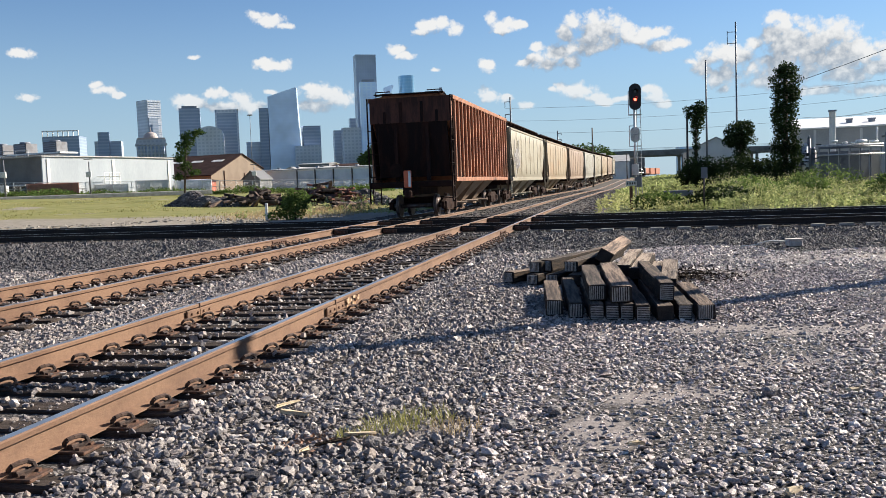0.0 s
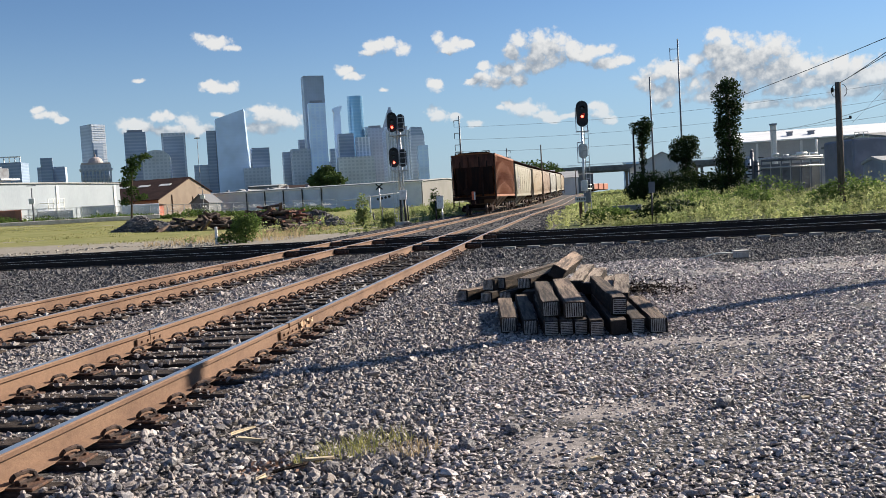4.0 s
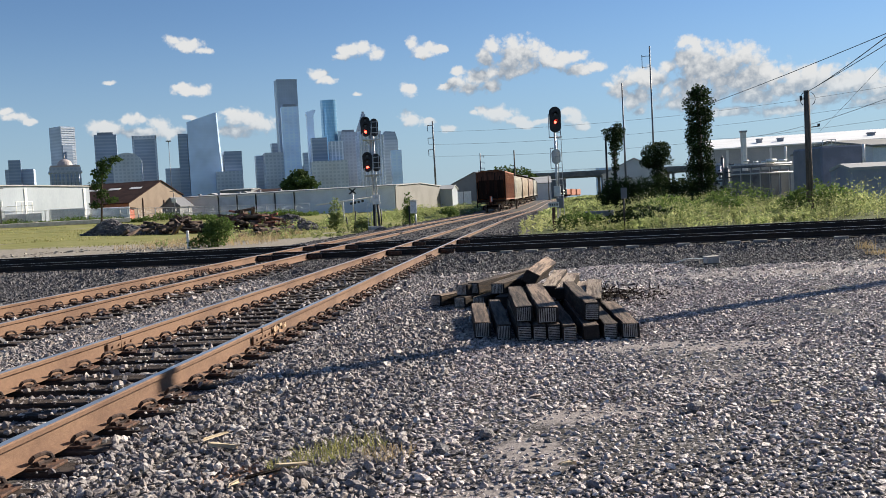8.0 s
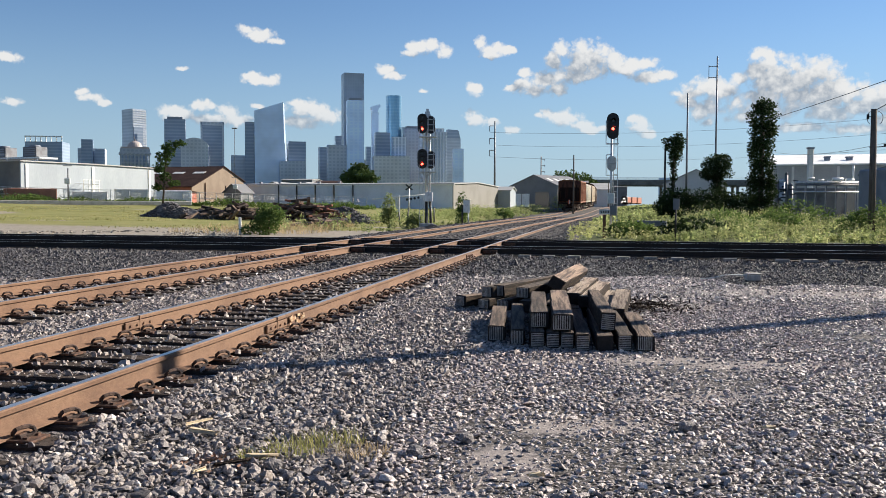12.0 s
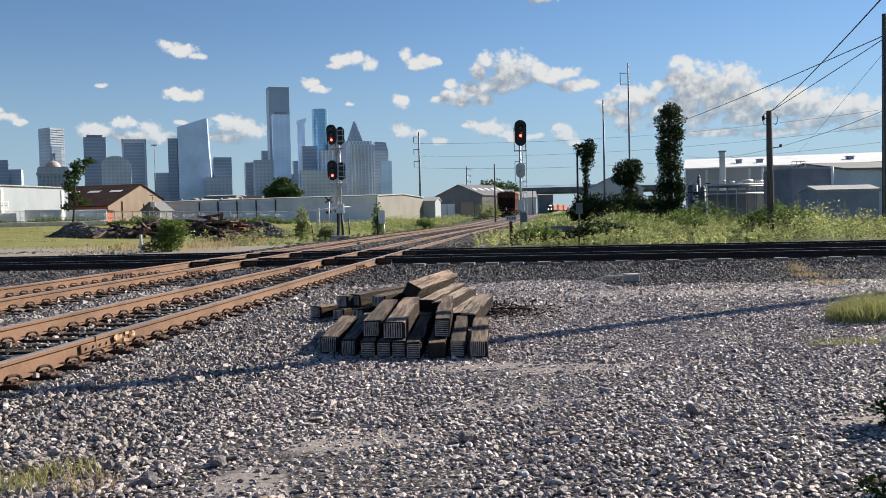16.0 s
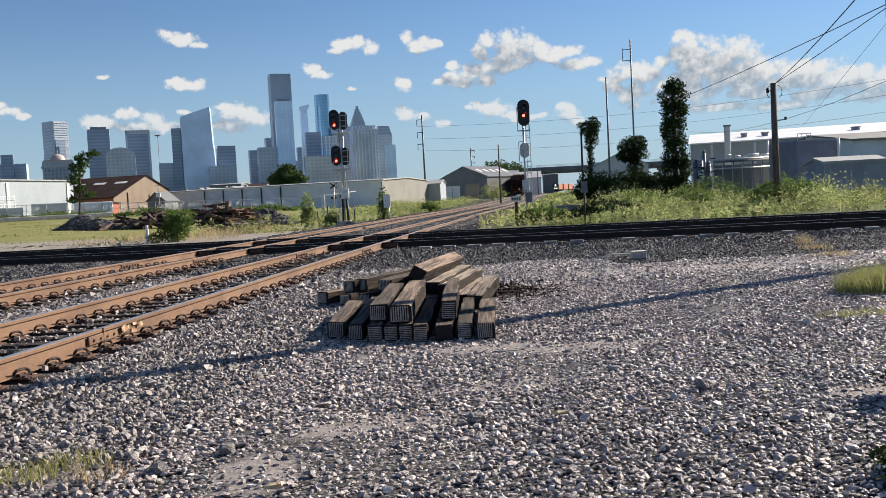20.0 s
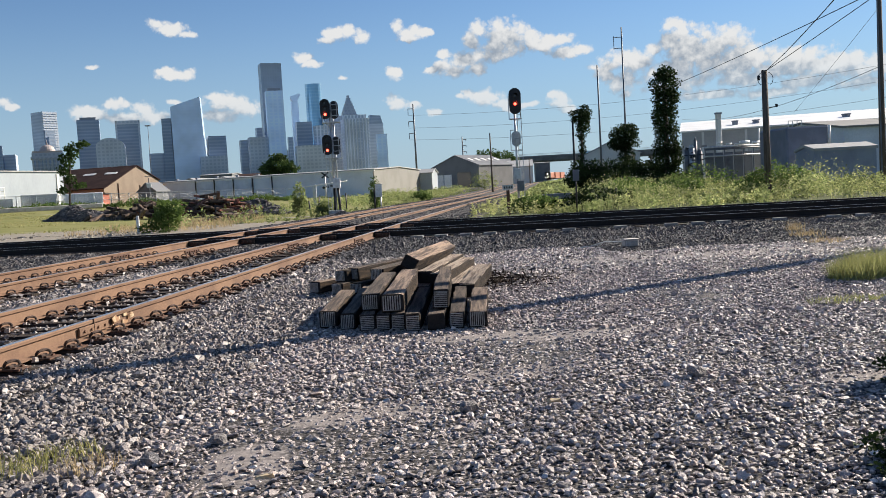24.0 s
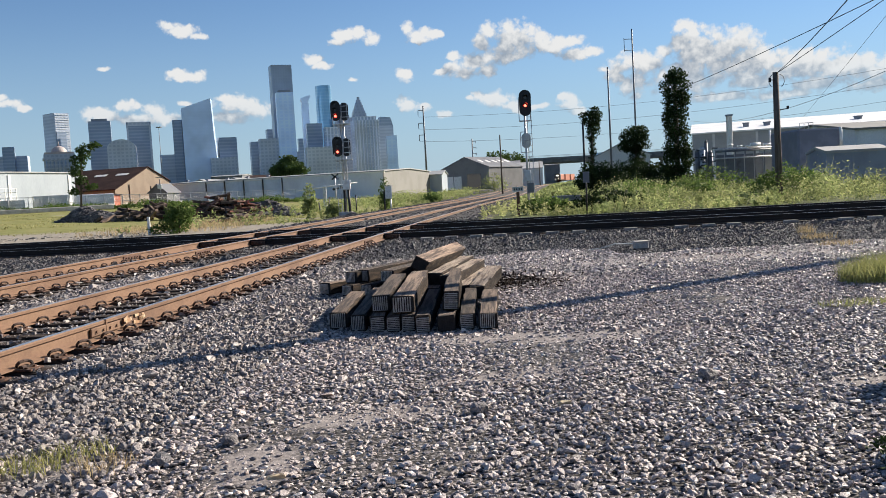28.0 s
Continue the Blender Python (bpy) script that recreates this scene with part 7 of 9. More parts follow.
# ---- vegetation ----
def leaf_material(name, colour, second, through=0.45, spread=0.4):
    m = bpy.data.materials.new(name)
    m.use_nodes = True
    n, l = m.node_tree.nodes, m.node_tree.links
    b, out = n["Principled BSDF"], n["Material Output"]
    b.inputs["Roughness"].default_value = 0.75
    b.inputs["Specular IOR Level"].default_value = 0.15
    geo = n.new("ShaderNodeNewGeometry")
    mixc = n.new("ShaderNodeMixRGB")
    mixc.inputs[1].default_value, mixc.inputs[2].default_value = (*colour, 1), (*second, 1)
    l.new(geo.outputs["Random Per Island"], mixc.inputs[0])
    t = n.new("ShaderNodeTexNoise")
    t.inputs["Scale"].default_value = 0.45
    tc = n.new("ShaderNodeTexCoord")
    l.new(tc.outputs["Object"], t.inputs["Vector"])
    r = n.new("ShaderNodeMapRange")
    for i, v in ((1, 0.3), (2, 0.7), (3, 1 - spread), (4, 1 + spread)):
        r.inputs[i].default_value = v
    l.new(t.outputs["Fac"], r.inputs[0])
    s = n.new("ShaderNodeVectorMath")
    s.operation = "SCALE"
    l.new(mixc.outputs[0], s.inputs[0])
    l.new(r.outputs[0], s.inputs["Scale"])
    l.new(s.outputs[0], b.inputs["Base Color"])
    tr, mx = n.new("ShaderNodeBsdfTranslucent"), n.new("ShaderNodeMixShader")
    l.new(s.outputs[0], tr.inputs[0])
    mx.inputs[0].default_value = through
    l.new(b.outputs[0], mx.inputs[1])
    l.new(tr.outputs[0], mx.inputs[2])
    l.new(mx.outputs[0], out.inputs[0])
    return m


M_WEED = leaf_material("weed_leaf", (0.16, 0.205, 0.07), (0.35, 0.38, 0.17), 0.55, 0.55)
M_WEED_YELLOW = leaf_material("yellow_green_weed_leaf", (0.26, 0.285, 0.105), (0.45, 0.45, 0.22), 0.55, 0.5)
M_IVY = leaf_material("dark_vine_leaf", (0.015, 0.028, 0.009), (0.036, 0.058, 0.016), 0.2)
M_BUSH = leaf_material("bush_leaf", (0.075, 0.125, 0.03), (0.15, 0.21, 0.06), 0.4)
M_TREE = leaf_material("tree_leaf", (0.035, 0.065, 0.018), (0.07, 0.11, 0.03), 0.3)
M_DRYGRASS = leaf_material("dry_grass_blade", (0.38, 0.28, 0.15), (0.50, 0.40, 0.24), 0.35)
M_GRASS = leaf_material("grass_blade", (0.24, 0.25, 0.08), (0.42, 0.38, 0.17), 0.35)
M_GRASS_LUSH = leaf_material("lush_grass_blade", (0.25, 0.27, 0.10), (0.42, 0.41, 0.18), 0.4)
M_SEED = material("pale_seed_heads", (0.62, 0.55, 0.38), 0.9)
M_BARK = material("tree_bark", (0.09, 0.065, 0.045), 0.95, 0, (0.05, 0.04, 0.03), 6, 0.5, 0.3, 30)


def leaf_quads(p, size, g, up=0.25, aspect=0.55):
    """Small folded leaves at points p, with random turns."""
    n = len(p)
    d = g.normal(0, 1, (n, 3))
    d[:, 2] = d[:, 2] * 0.6 + up
    d /= np.linalg.norm(d, axis=1, keepdims=True)
    q = g.normal(0, 1, (n, 3))
    s = np.cross(d, q)
    s /= np.linalg.norm(s, axis=1, keepdims=True) + 1e-9
    size = np.broadcast_to(size, n)[:, None]
    a, b = d * size, s * size * aspect
    v = np.stack([p, p + a * 0.5 + b * 0.5, p + a, p + a * 0.5 - b * 0.5], 1)
    f = np.arange(4 * n).reshape(n, 4)
    return v.reshape(-1, 3), f


def blades(p, height, width, g, lean=0.35):
    """Grass blades: tapering strips of two pieces."""
    n = len(p)
    a = g.uniform(0, 2 * np.pi, n)
    side = np.stack([np.cos(a), np.sin(a), 0 * a], 1) * (width / 2)
    b = g.uniform(0, 2 * np.pi, n)
    tip = np.stack([np.cos(b), np.sin(b), 0 * b], 1) * (height * g.uniform(0.1, lean * 2, n))[:, None]
    h = height * g.uniform(0.6, 1.2, n)
    up = np.stack([0 * h, 0 * h, h], 1)
    v = np.stack([p - side, p + side, p + side * 0.8 + up * 0.55 + tip * 0.35, p - side * 0.8 + up * 0.55 + tip * 0.35, p + up + tip, p + up + tip + side * 0.15], 1)
    f = np.array([(0, 1, 2, 3), (3, 2, 5, 4)])[None] + 6 * np.arange(n)[:, None, None]
    return v.reshape(-1, 3), f.reshape(-1, 4)


def stuff(name, chunks, mat, label, category="weeds"):
    vs, fs, o = [], [], 0
    for v, f in chunks:
        vs.append(v), fs.append(f + o)
        o += len(v)
    ob = new(name, raw(name, np.concatenate(vs), np.concatenate(fs), mat))
    return tagged(ob, label, category, kind="stuff")


def weed_plants(xy, height, g, leaves=26, leaf=0.11, z=0.0):
    """Bushy weeds: leaves round stems, thinning to the top."""
    n = len(xy)
    height = np.broadcast_to(height, n)
    t = g.uniform(0.08, 1, (n, leaves)) ** 0.8
    r = (0.10 + 0.28 * (1 - t)) * height[:, None] * g.uniform(0.2, 1, (n, leaves))
    a = g.uniform(0, 2 * np.pi, (n, leaves))
    z = np.broadcast_to(z, n)
    p = np.stack([xy[:, :1] + r * np.cos(a), xy[:, 1:] + r * np.sin(a), z[:, None] + t * height[:, None]], -1).reshape(-1, 3)
    return leaf_quads(p, leaf * g.uniform(0.7, 1.8, len(p)), g, 0.3, 0.40)


def stems(xy, height, g, z=0.0):
    n = len(xy)
    p = np.concatenate([xy, np.full((n, 1), 0.0) + np.reshape(np.broadcast_to(z, n), (n, 1))], 1)
    return blades(p, height, 0.012, g, 0.12)


def region(n, x0, x1, y0, y1, g, test):
    p = np.stack([g.uniform(x0, x1, n), g.uniform(y0, y1, n)], 1)
    side, c = p @ np.array(ACROSS[:2]), p @ np.array(CACROSS[:2])
    return p[test(side, c, p)]


DARK_BUSHES = []
g = np.random.default_rng(77)
# tall weeds right of the line
p = region(11000, 0, 48, 30, 68, g, lambda s, c, q: (s > 1.6) & (c > 34.4))
hn = lattice_noise(p[:, 0], p[:, 1], 0.45, 3)
s_ = p @ np.array(ACROSS[:2])
c_ = p @ np.array(CACROSS[:2])
hh = (0.35 + 1.15 * hn) * np.clip((s_ - 0.8) / 4.0, 0.35, 1) * np.clip(0.6 + (c_ - 34) / 16, 0.55, 1.15) * g.uniform(0.75, 1.15, len(p))
hh = hh * np.where((p[:, 0] > 11) & (p[:, 0] < 22) & (p[:, 1] > 50), 0.72, 1) * np.where((p[:, 0] > 20) & (p[:, 1] > 36), 0.46, 1) * np.where((p[:, 0] < 17) & (p[:, 1] < 50), 0.72, 1) * np.where((p[:, 1] > 58) & (p[:, 0] < 22), 0.5, 1)
pick = g.uniform(0, 1, len(p))
stuff("tall_weeds", [weed_plants(p[pick < 0.60], hh[pick < 0.60], g, 34, 0.085)], M_WEED, "dense tall green weeds beside the line")
stuff("yellow_weeds", [weed_plants(p[pick >= 0.60], hh[pick >= 0.60] * 1.06, g, 26, 0.072), stems(p[::2] + g.normal(0, 0.2, p[::2].shape), hh[::2] * 1.2, g)], M_WEED_YELLOW, "yellow-green flowering weeds, backlit")
top = p[pick > 0.72]
hz = hh[pick > 0.72]
q = np.concatenate([top, hz[:, None] * 1.22], 1)
stuff("seed_heads", [leaf_quads(q, 0.07, g, 0.8, 0.7)], M_SEED, "pale seed heads on the weeds")
# darker bushes standing in the weeds
for k, (x, y, w, h) in enumerate(((10.6, 38.2, 1.3, 0.9), (12.6, 41.0, 1.5, 1.2), (16.0, 44.0, 1.2, 1.2), (14.5, 50.0, 1.5, 1.6), (20.0, 51.5, 1.7, 1.7), (8.2, 40.0, 1.0, 0.7))):
    DARK_BUSHES.append((x, y, w, h, k))
# bright low weeds at the track's edge
p = region(850, 0, 14, 31, 52, g, lambda s, c, q: (s > -0.9) & (s < 2.6) & (c > 34.0))
stuff("low_weeds", [weed_plants(p, 0.25 + 0.35 * g.uniform(0, 1, len(p)), g, 22, 0.09)], M_WEED_YELLOW, "low bright yellow-green weeds at the ballast edge")
# rough growth beyond, right of the far curve
n_ = 3600
fy = g.uniform(62, 210, n_)
fx = east_line(fy) + 2.6 + 16 * g.uniform(0, 1, n_) ** 1.3
p = np.stack([fx, fy], 1)
stuff("far_weeds", [weed_plants(p, (0.3 + 0.5 * g.uniform(0, 1, n_)) * np.clip((fx - east_line(fy) - 1.5) / 5, 0.4, 1), g, 14, 0.22, rise(fy))], M_WEED, "green weeds along the far curve")
# weeds left of the line
p = region(5200, -16, 26, 36, 150, g, lambda s, c, q: (q[:, 0] < west_line(q[:, 1]) - 3.0) & (q[:, 0] > west_line(q[:, 1]) - 10 - 0.05 * q[:, 1]) & (c > 40))
p = p[~((p[:, 0] < -3.5) & (p[:, 1] < 74) & (g.uniform(0, 1, len(p)) < 0.75))]
hn = lattice_noise(p[:, 0], p[:, 1], 0.35, 13)
d_ = west_line(p[:, 1]) - 3.0 - p[:, 0]
hh = (0.25 + 0.85 * np.clip(hn * 1.4 - 0.3, 0, 1)) * np.clip(d_ / 2.5, 0.3, 1)
stuff("trackside_weeds", [weed_plants(p, hh, g, 30, 0.11, lift(p[:, 0], p[:, 1]))], M_WEED, "green weeds and saplings along the line")
# rank growth along the yard fence
u_ = g.uniform(0, 1, 1500)
p = np.stack([-76 + 63 * u_ + g.normal(0, 0.6, 1500), 106 + 41 * u_ + g.normal(0, 0.9, 1500)], 1)
stuff("fence_weeds", [weed_plants(p, (0.35 + 0.9 * lattice_noise(p[:, 0], p[:, 1], 0.5, 23)) * g.uniform(0.5, 1.1, len(p)), g, 22, 0.2, lift(p[:, 0], p[:, 1]))], M_BUSH, "rank green weeds along the yard fence")
# field grass
p = region(9000, -75, -4, 36, 120, g, lambda s, c, q: (q[:, 0] < west_line(q[:, 1]) - 5) & (c > 45.5))
pz = np.concatenate([p, (lift(p[:, 0], p[:, 1]) - 0.04)[:, None]], 1)
near = lattice_noise(p[:, 0], p[:, 1], 0.25, 17) > 0.42
many = pz[near]
rep = np.repeat(many, 4, 0) + np.concatenate([g.normal(0, 0.25, (len(many) * 4, 2)), np.zeros((len(many) * 4, 1))], 1)
stuff("field_grass", [blades(rep, 0.085 * g.uniform(0.5, 1.5, len(rep)), 0.05, g)], M_GRASS, "short dry yellow-green field grass", "grass")
p = region(2200, -30, -6, 36, 60, g, lambda s, c, q: (q[:, 0] < west_line(q[:, 1]) - 3.6) & (c > 40) & (q[:, 0] > west_line(q[:, 1]) - 14))
pz = np.concatenate([p, np.zeros((len(p), 1)) - 0.03], 1)
rep = np.repeat(pz, 6, 0) + np.concatenate([g.normal(0, 0.18, (len(pz) * 6, 2)), np.zeros((len(pz) * 6, 1))], 1)
stuff("dry_verge_grass", [blades(rep, 0.30 * g.uniform(0.5, 1.5, len(rep)), 0.02, g)], M_DRYGRASS, "dry straw-coloured verge grass", "grass")


def grass_tuft(x, y, radius, n, height, mat, label, seed, width=0.006):
    gg = np.random.default_rng(seed)
    th = thing("grass_tuft", label, "grass", (x, y, -0.03))
    a, r_ = gg.uniform(0, 2 * np.pi, n), radius * np.sqrt(gg.uniform(0, 1, n))
    v, f = blades(np.stack([r_ * np.cos(a), r_ * np.sin(a), 0 * a], 1), height, width, gg, 0.5)
    part("foliage", raw("foliage", v, f, mat), None, th)
    return th


grass_tuft(-0.42, 5.05, 0.17, 110, 0.095, M_GRASS, "small green grass tuft growing in the gravel", 1)
grass_tuft(-0.22, 5.25, 0.16, 95, 0.09, M_GRASS, "small green grass tuft growing in the gravel", 2)
grass_tuft(-0.05, 5.00, 0.17, 80, 0.07, M_DRYGRASS, "half-dry grass tuft growing in the gravel", 3)
grass_tuft(-0.62, 4.90, 0.12, 90, 0.06, M_GRASS, "small green grass tuft growing in the gravel", 4)
for k, (x, y, radius, n, h) in enumerate(((6.9, 10.45, 0.30, 800, 0.22), (7.3, 10.6, 0.40, 1200, 0.28), (7.75, 10.35, 0.40, 1200, 0.26), (8.2, 10.9, 0.5, 1500, 0.30))):
    grass_tuft(x, y, radius, n, h, M_GRASS_LUSH, "bright yellow-green grass clump in the gravel lot", 60 + k, 0.008)
for k, (x, y) in enumerate(((5.75, 8.8), (6.05, 8.85), (6.35, 8.75), (6.7, 8.9))):
    grass_tuft(x, y, 0.2, 90, 0.055, M_GRASS_LUSH, "sparse strip of low grass in the gravel lot", 66 + k, 0.008)
grass_tuft(9.5, 17.0, 0.32, 110, 0.13, M_DRYGRASS, "dry straw grass clump at the ballast edge", 8, 0.01)
grass_tuft(9.1, 15.5, 0.4, 140, 0.09, M_DRYGRASS, "dry straw grass clump at the ballast edge", 9, 0.01)
grass_tuft(10.0, 18.6, 0.2, 70, 0.2, M_DRYGRASS, "dry straw grass clump at the ballast edge", 10, 0.01)


def crown(name, label, category, x, y, z, clumps, n, leaf, mat, seed, trunk=None, limbs=(), group=""):
    """A plant: a trunk with limbs and leaves gathered in clumps (x, y, z, rx, ry, rz), kept mostly near each clump's skin."""
    gg = np.random.default_rng(seed)
    th = thing(name, label, category, (x, y, z), group=group)
    if trunk:
        bm = bmesh.new()
        rod(bm, (0, 0, -0.2), trunk[0], trunk[1], trunk[2], 10)
        for a, b, r0 in limbs:
            rod(bm, a, b, r0, r0 * 0.35, 7)
        part("trunk", bm, M_BARK, th)
    vols = np.array([c[3] * c[4] * c[5] for c in clumps]) ** 0.67
    pts = []
    for c, share in zip(clumps, vols / vols.sum()):
        k = int(n * share)
        d = gg.normal(0, 1, (k, 3))
        d /= np.linalg.norm(d, axis=1, keepdims=True)
        rr = gg.uniform(0.35, 1.0, k) ** 0.5
        lump = 1 + 0.18 * np.sin(d[:, 0] * 5 + c[0] * 9) * np.sin(d[:, 1] * 4 + c[1]) + 0.15 * np.sin(d[:, 2] * 6 + c[2])
        pts.append(np.array(c[:3]) + d * (rr * lump)[:, None] * np.array(c[3:6]))
    v, f = leaf_quads(np.concatenate(pts), leaf * gg.uniform(0.6, 1.4, sum(len(q) for q in pts)), gg, 0.0, 0.75)
    part("crown", raw("crown", v, f, mat), None, th)
    return th


# vine-grown poles and trees
crown("vine_tree", "dead pole thickly overgrown with dark vines", "tree", 20.0, 58.0, 0.0,
      [(0, 0, 0.9, 1.3, 1.2, 1.1), (-0.1, 0, 2.2, 0.95, 0.9, 1.1), (0.05, 0, 3.4, 0.85, 0.8, 1.1), (0.0, 0, 4.7, 0.75, 0.75, 1.1), (0.05, 0, 5.9, 0.78, 0.75, 1.0), (0.0, 0, 7.0, 0.85, 0.8, 0.95), (0.1, 0, 7.7, 0.65, 0.6, 0.5), (0.55, 0, 6.3, 0.35, 0.4, 0.5), (-0.6, 0, 5.0, 0.3, 0.4, 0.6), (0.6, 0, 2.4, 0.4, 0.5, 0.9)],
      17000, 0.125, M_IVY, 1, ((0, 0, 7.6), 0.2, 0.14), [((0, 0, 5.5), (0.7, 0.1, 6.6), 0.06), ((0, 0, 6.5), (-0.5, 0, 7.8), 0.05)], group="vine-grown poles")
crown("vine_tree", "vine-covered stump with a rounded bushy head", "tree", 18.9, 64.0, 0.0,
      [(0, 0, 4.0, 1.0, 0.95, 1.0), (-0.45, 0, 3.8, 0.75, 0.7, 0.75), (0.4, 0, 4.4, 0.6, 0.6, 0.7), (0.1, 0, 2.9, 0.55, 0.5, 0.9), (0.3, 0, 1.9, 0.6, 0.6, 1.0), (0, 0, 1.0, 0.9, 0.8, 0.9)],
      9000, 0.125, M_IVY, 2, ((0.1, 0, 4.0), 0.16, 0.1), group="vine-grown poles")
crown("vine_tree", "thin leaning trunk with a vine-covered top", "tree", 15.3, 62.0, 0.0,
      [(0.05, 0, 5.6, 0.75, 0.6, 0.55), (0.3, 0, 5.2, 0.45, 0.5, 0.8), (0.05, 0, 4.6, 0.34, 0.32, 0.7), (0.1, 0, 3.6, 0.24, 0.24, 0.8), (0.05, 0, 2.6, 0.2, 0.2, 0.8), (0.35, 0, 6.1, 0.3, 0.3, 0.3), (0.1, 0, 1.4, 0.5, 0.5, 0.8)],
      5000, 0.11, M_IVY, 3, ((0.1, 0, 5.7), 0.11, 0.07), [((0.08, 0, 4.8), (0.7, 0, 5.9), 0.04), ((0.08, 0, 4.9), (-0.4, 0, 5.9), 0.04)], group="vine-grown poles")
crown("hedge", "low dark hedge of vines and brambles", "hedge", 17.5, 61.0, 0.0,
      [(-2.7, 0, 1.3, 0.9, 0.8, 1.1), (-1.7, 0.3, 1.35, 1.2, 0.9, 1.1), (-0.4, 0, 1.3, 1.3, 0.9, 1.1), (0.9, 0.2, 1.35, 1.2, 0.9, 1.05), (2.0, 0, 1.15, 1.1, 0.9, 1.05), (2.9, 0, 1.1, 0.9, 0.9, 1.0)], 21000, 0.13, M_IVY, 4)
crown("bush", "green bush growing at the foot of the utility pole", "bush", 18.2, 40.5, 0.0,
      [(0.5, -1.2, 0.85, 1.0, 0.9, 0.72), (1.4, -1.2, 0.75, 0.9, 0.8, 0.65), (2.1, -1.1, 0.6, 0.7, 0.7, 0.55), (-0.3, -1.0, 0.65, 0.7, 0.7, 0.55)], 4200, 0.10, M_BUSH, 5)
crown("weed", "low dark weed clump at the edge of the lot", "weed", 3.86, 4.12, -0.03,
      [(-0.02, 0, 0.06, 0.24, 0.2, 0.09), (0.14, -0.1, 0.10, 0.18, 0.2, 0.13), (0.26, 0.0, 0.2, 0.16, 0.2, 0.22), (0.32, 0.25, 0.22, 0.16, 0.2, 0.22), (0.12, -0.35, 0.1, 0.22, 0.16, 0.13), (-0.18, -0.2, 0.04, 0.16, 0.12, 0.06)], 8200, 0.024, M_IVY, 91, group="weeds at the lot's edge")
crown("weed", "dark leafy weed leaning over the lot's edge", "weed", 4.60, 5.5, -0.03,
      [(0, 0, 0.10, 0.16, 0.2, 0.12), (0.12, 0.1, 0.2, 0.16, 0.2, 0.2), (0.05, -0.4, 0.08, 0.14, 0.16, 0.1)], 3600, 0.026, M_IVY, 92, group="weeds at the lot's edge")
crown("bush", "round green bush beside the crossing line", "bush", -8.2, 42.0, 0.0,
      [(0, 0, 0.62, 0.62, 0.6, 0.62), (-0.35, 0, 0.45, 0.5, 0.5, 0.45), (0.3, 0, 0.95, 0.45, 0.4, 0.42), (-0.2, 0, 1.05, 0.35, 0.35, 0.36), (-1.0, 0, 0.18, 0.45, 0.3, 0.2)], 3000, 0.10, M_BUSH, 6, ((0, 0, 0.6), 0.04, 0.02))
crown("tree", "slender young tree with a sparse leaning crown", "tree", -30.4, 95.0, lift(-30.4, 95),
      [(0.9, 0, 6.6, 0.85, 0.7, 0.7), (1.9, 0, 7.1, 0.7, 0.5, 0.35), (0.2, 0, 5.5, 0.75, 0.7, 0.75), (-0.2, 0, 4.5, 0.7, 0.6, 0.5), (0.3, 0, 3.6, 0.6, 0.6, 0.5), (1.2, 0, 2.9, 0.7, 0.5, 0.3), (-0.4, 0, 2.5, 0.5, 0.5, 0.4)],
      1700, 0.24, M_TREE, 7, ((0.6, 0, 6.8), 0.12, 0.05), [((0.25, 0, 2.2), (1.6, 0, 3.2), 0.05), ((0.35, 0, 4.2), (-0.6, 0, 4.9), 0.04), ((0.5, 0, 5.6), (1.9, 0, 7.4), 0.05)])
crown("tree", "round dark-leaved tree behind the warehouse", "tree", -21.3, 205.0, 0.8,
      [(0, 0, 7.4, 3.0, 2.8, 2.3), (-2.3, 0, 6.4, 1.9, 2, 1.7), (2.4, 0, 6.2, 2.0, 2, 1.6), (0.6, 0, 8.9, 1.5, 1.4, 0.9)], 4200, 0.5, M_TREE, 8, ((0, 0, 6.5), 0.35, 0.2), [((0, 0, 4.5), (-2, 0, 6.5), 0.15), ((0, 0, 4.5), (2, 0, 6.4), 0.15)])
for k, (x, y, s, h) in enumerate(((36, 330, 4.5, 9.5), (41, 334, 5.5, 11.5), (47, 338, 5.5, 11.0), (30, 335, 5.0, 8.5), (52, 342, 4.5, 9.0))):
    crown("tree", "broad dark-leaved tree beyond the far curve", "tree", x, y, 0.8, [(0, 0, h * 0.8, s, s, h * 0.32), (-s * 0.6, 0, h * 0.62, s * 0.6, s * 0.6, h * 0.25), (s * 0.6, 0, h * 0.66, s * 0.6, s * 0.6, h * 0.25)],
          2600, 0.75, M_TREE, 20 + k, ((0, 0, h * 0.7), 0.4, 0.2), group="far trees")
for x, y, w, h, k in DARK_BUSHES:
    crown("bush", "dark green leafy bush standing in the tall weeds", "bush", x, y, 0.0,
          [(0, 0, h * 0.6, w, w * 0.7, h * 0.45), (w * 0.6, 0.2, h * 0.45, w * 0.6, w * 0.6, h * 0.4), (-w * 0.6, -0.1, h * 0.4, w * 0.7, w * 0.6, h * 0.35)], 1700, 0.12, M_BUSH if k % 3 else M_IVY, 70 + k, group="bushes in the weeds")
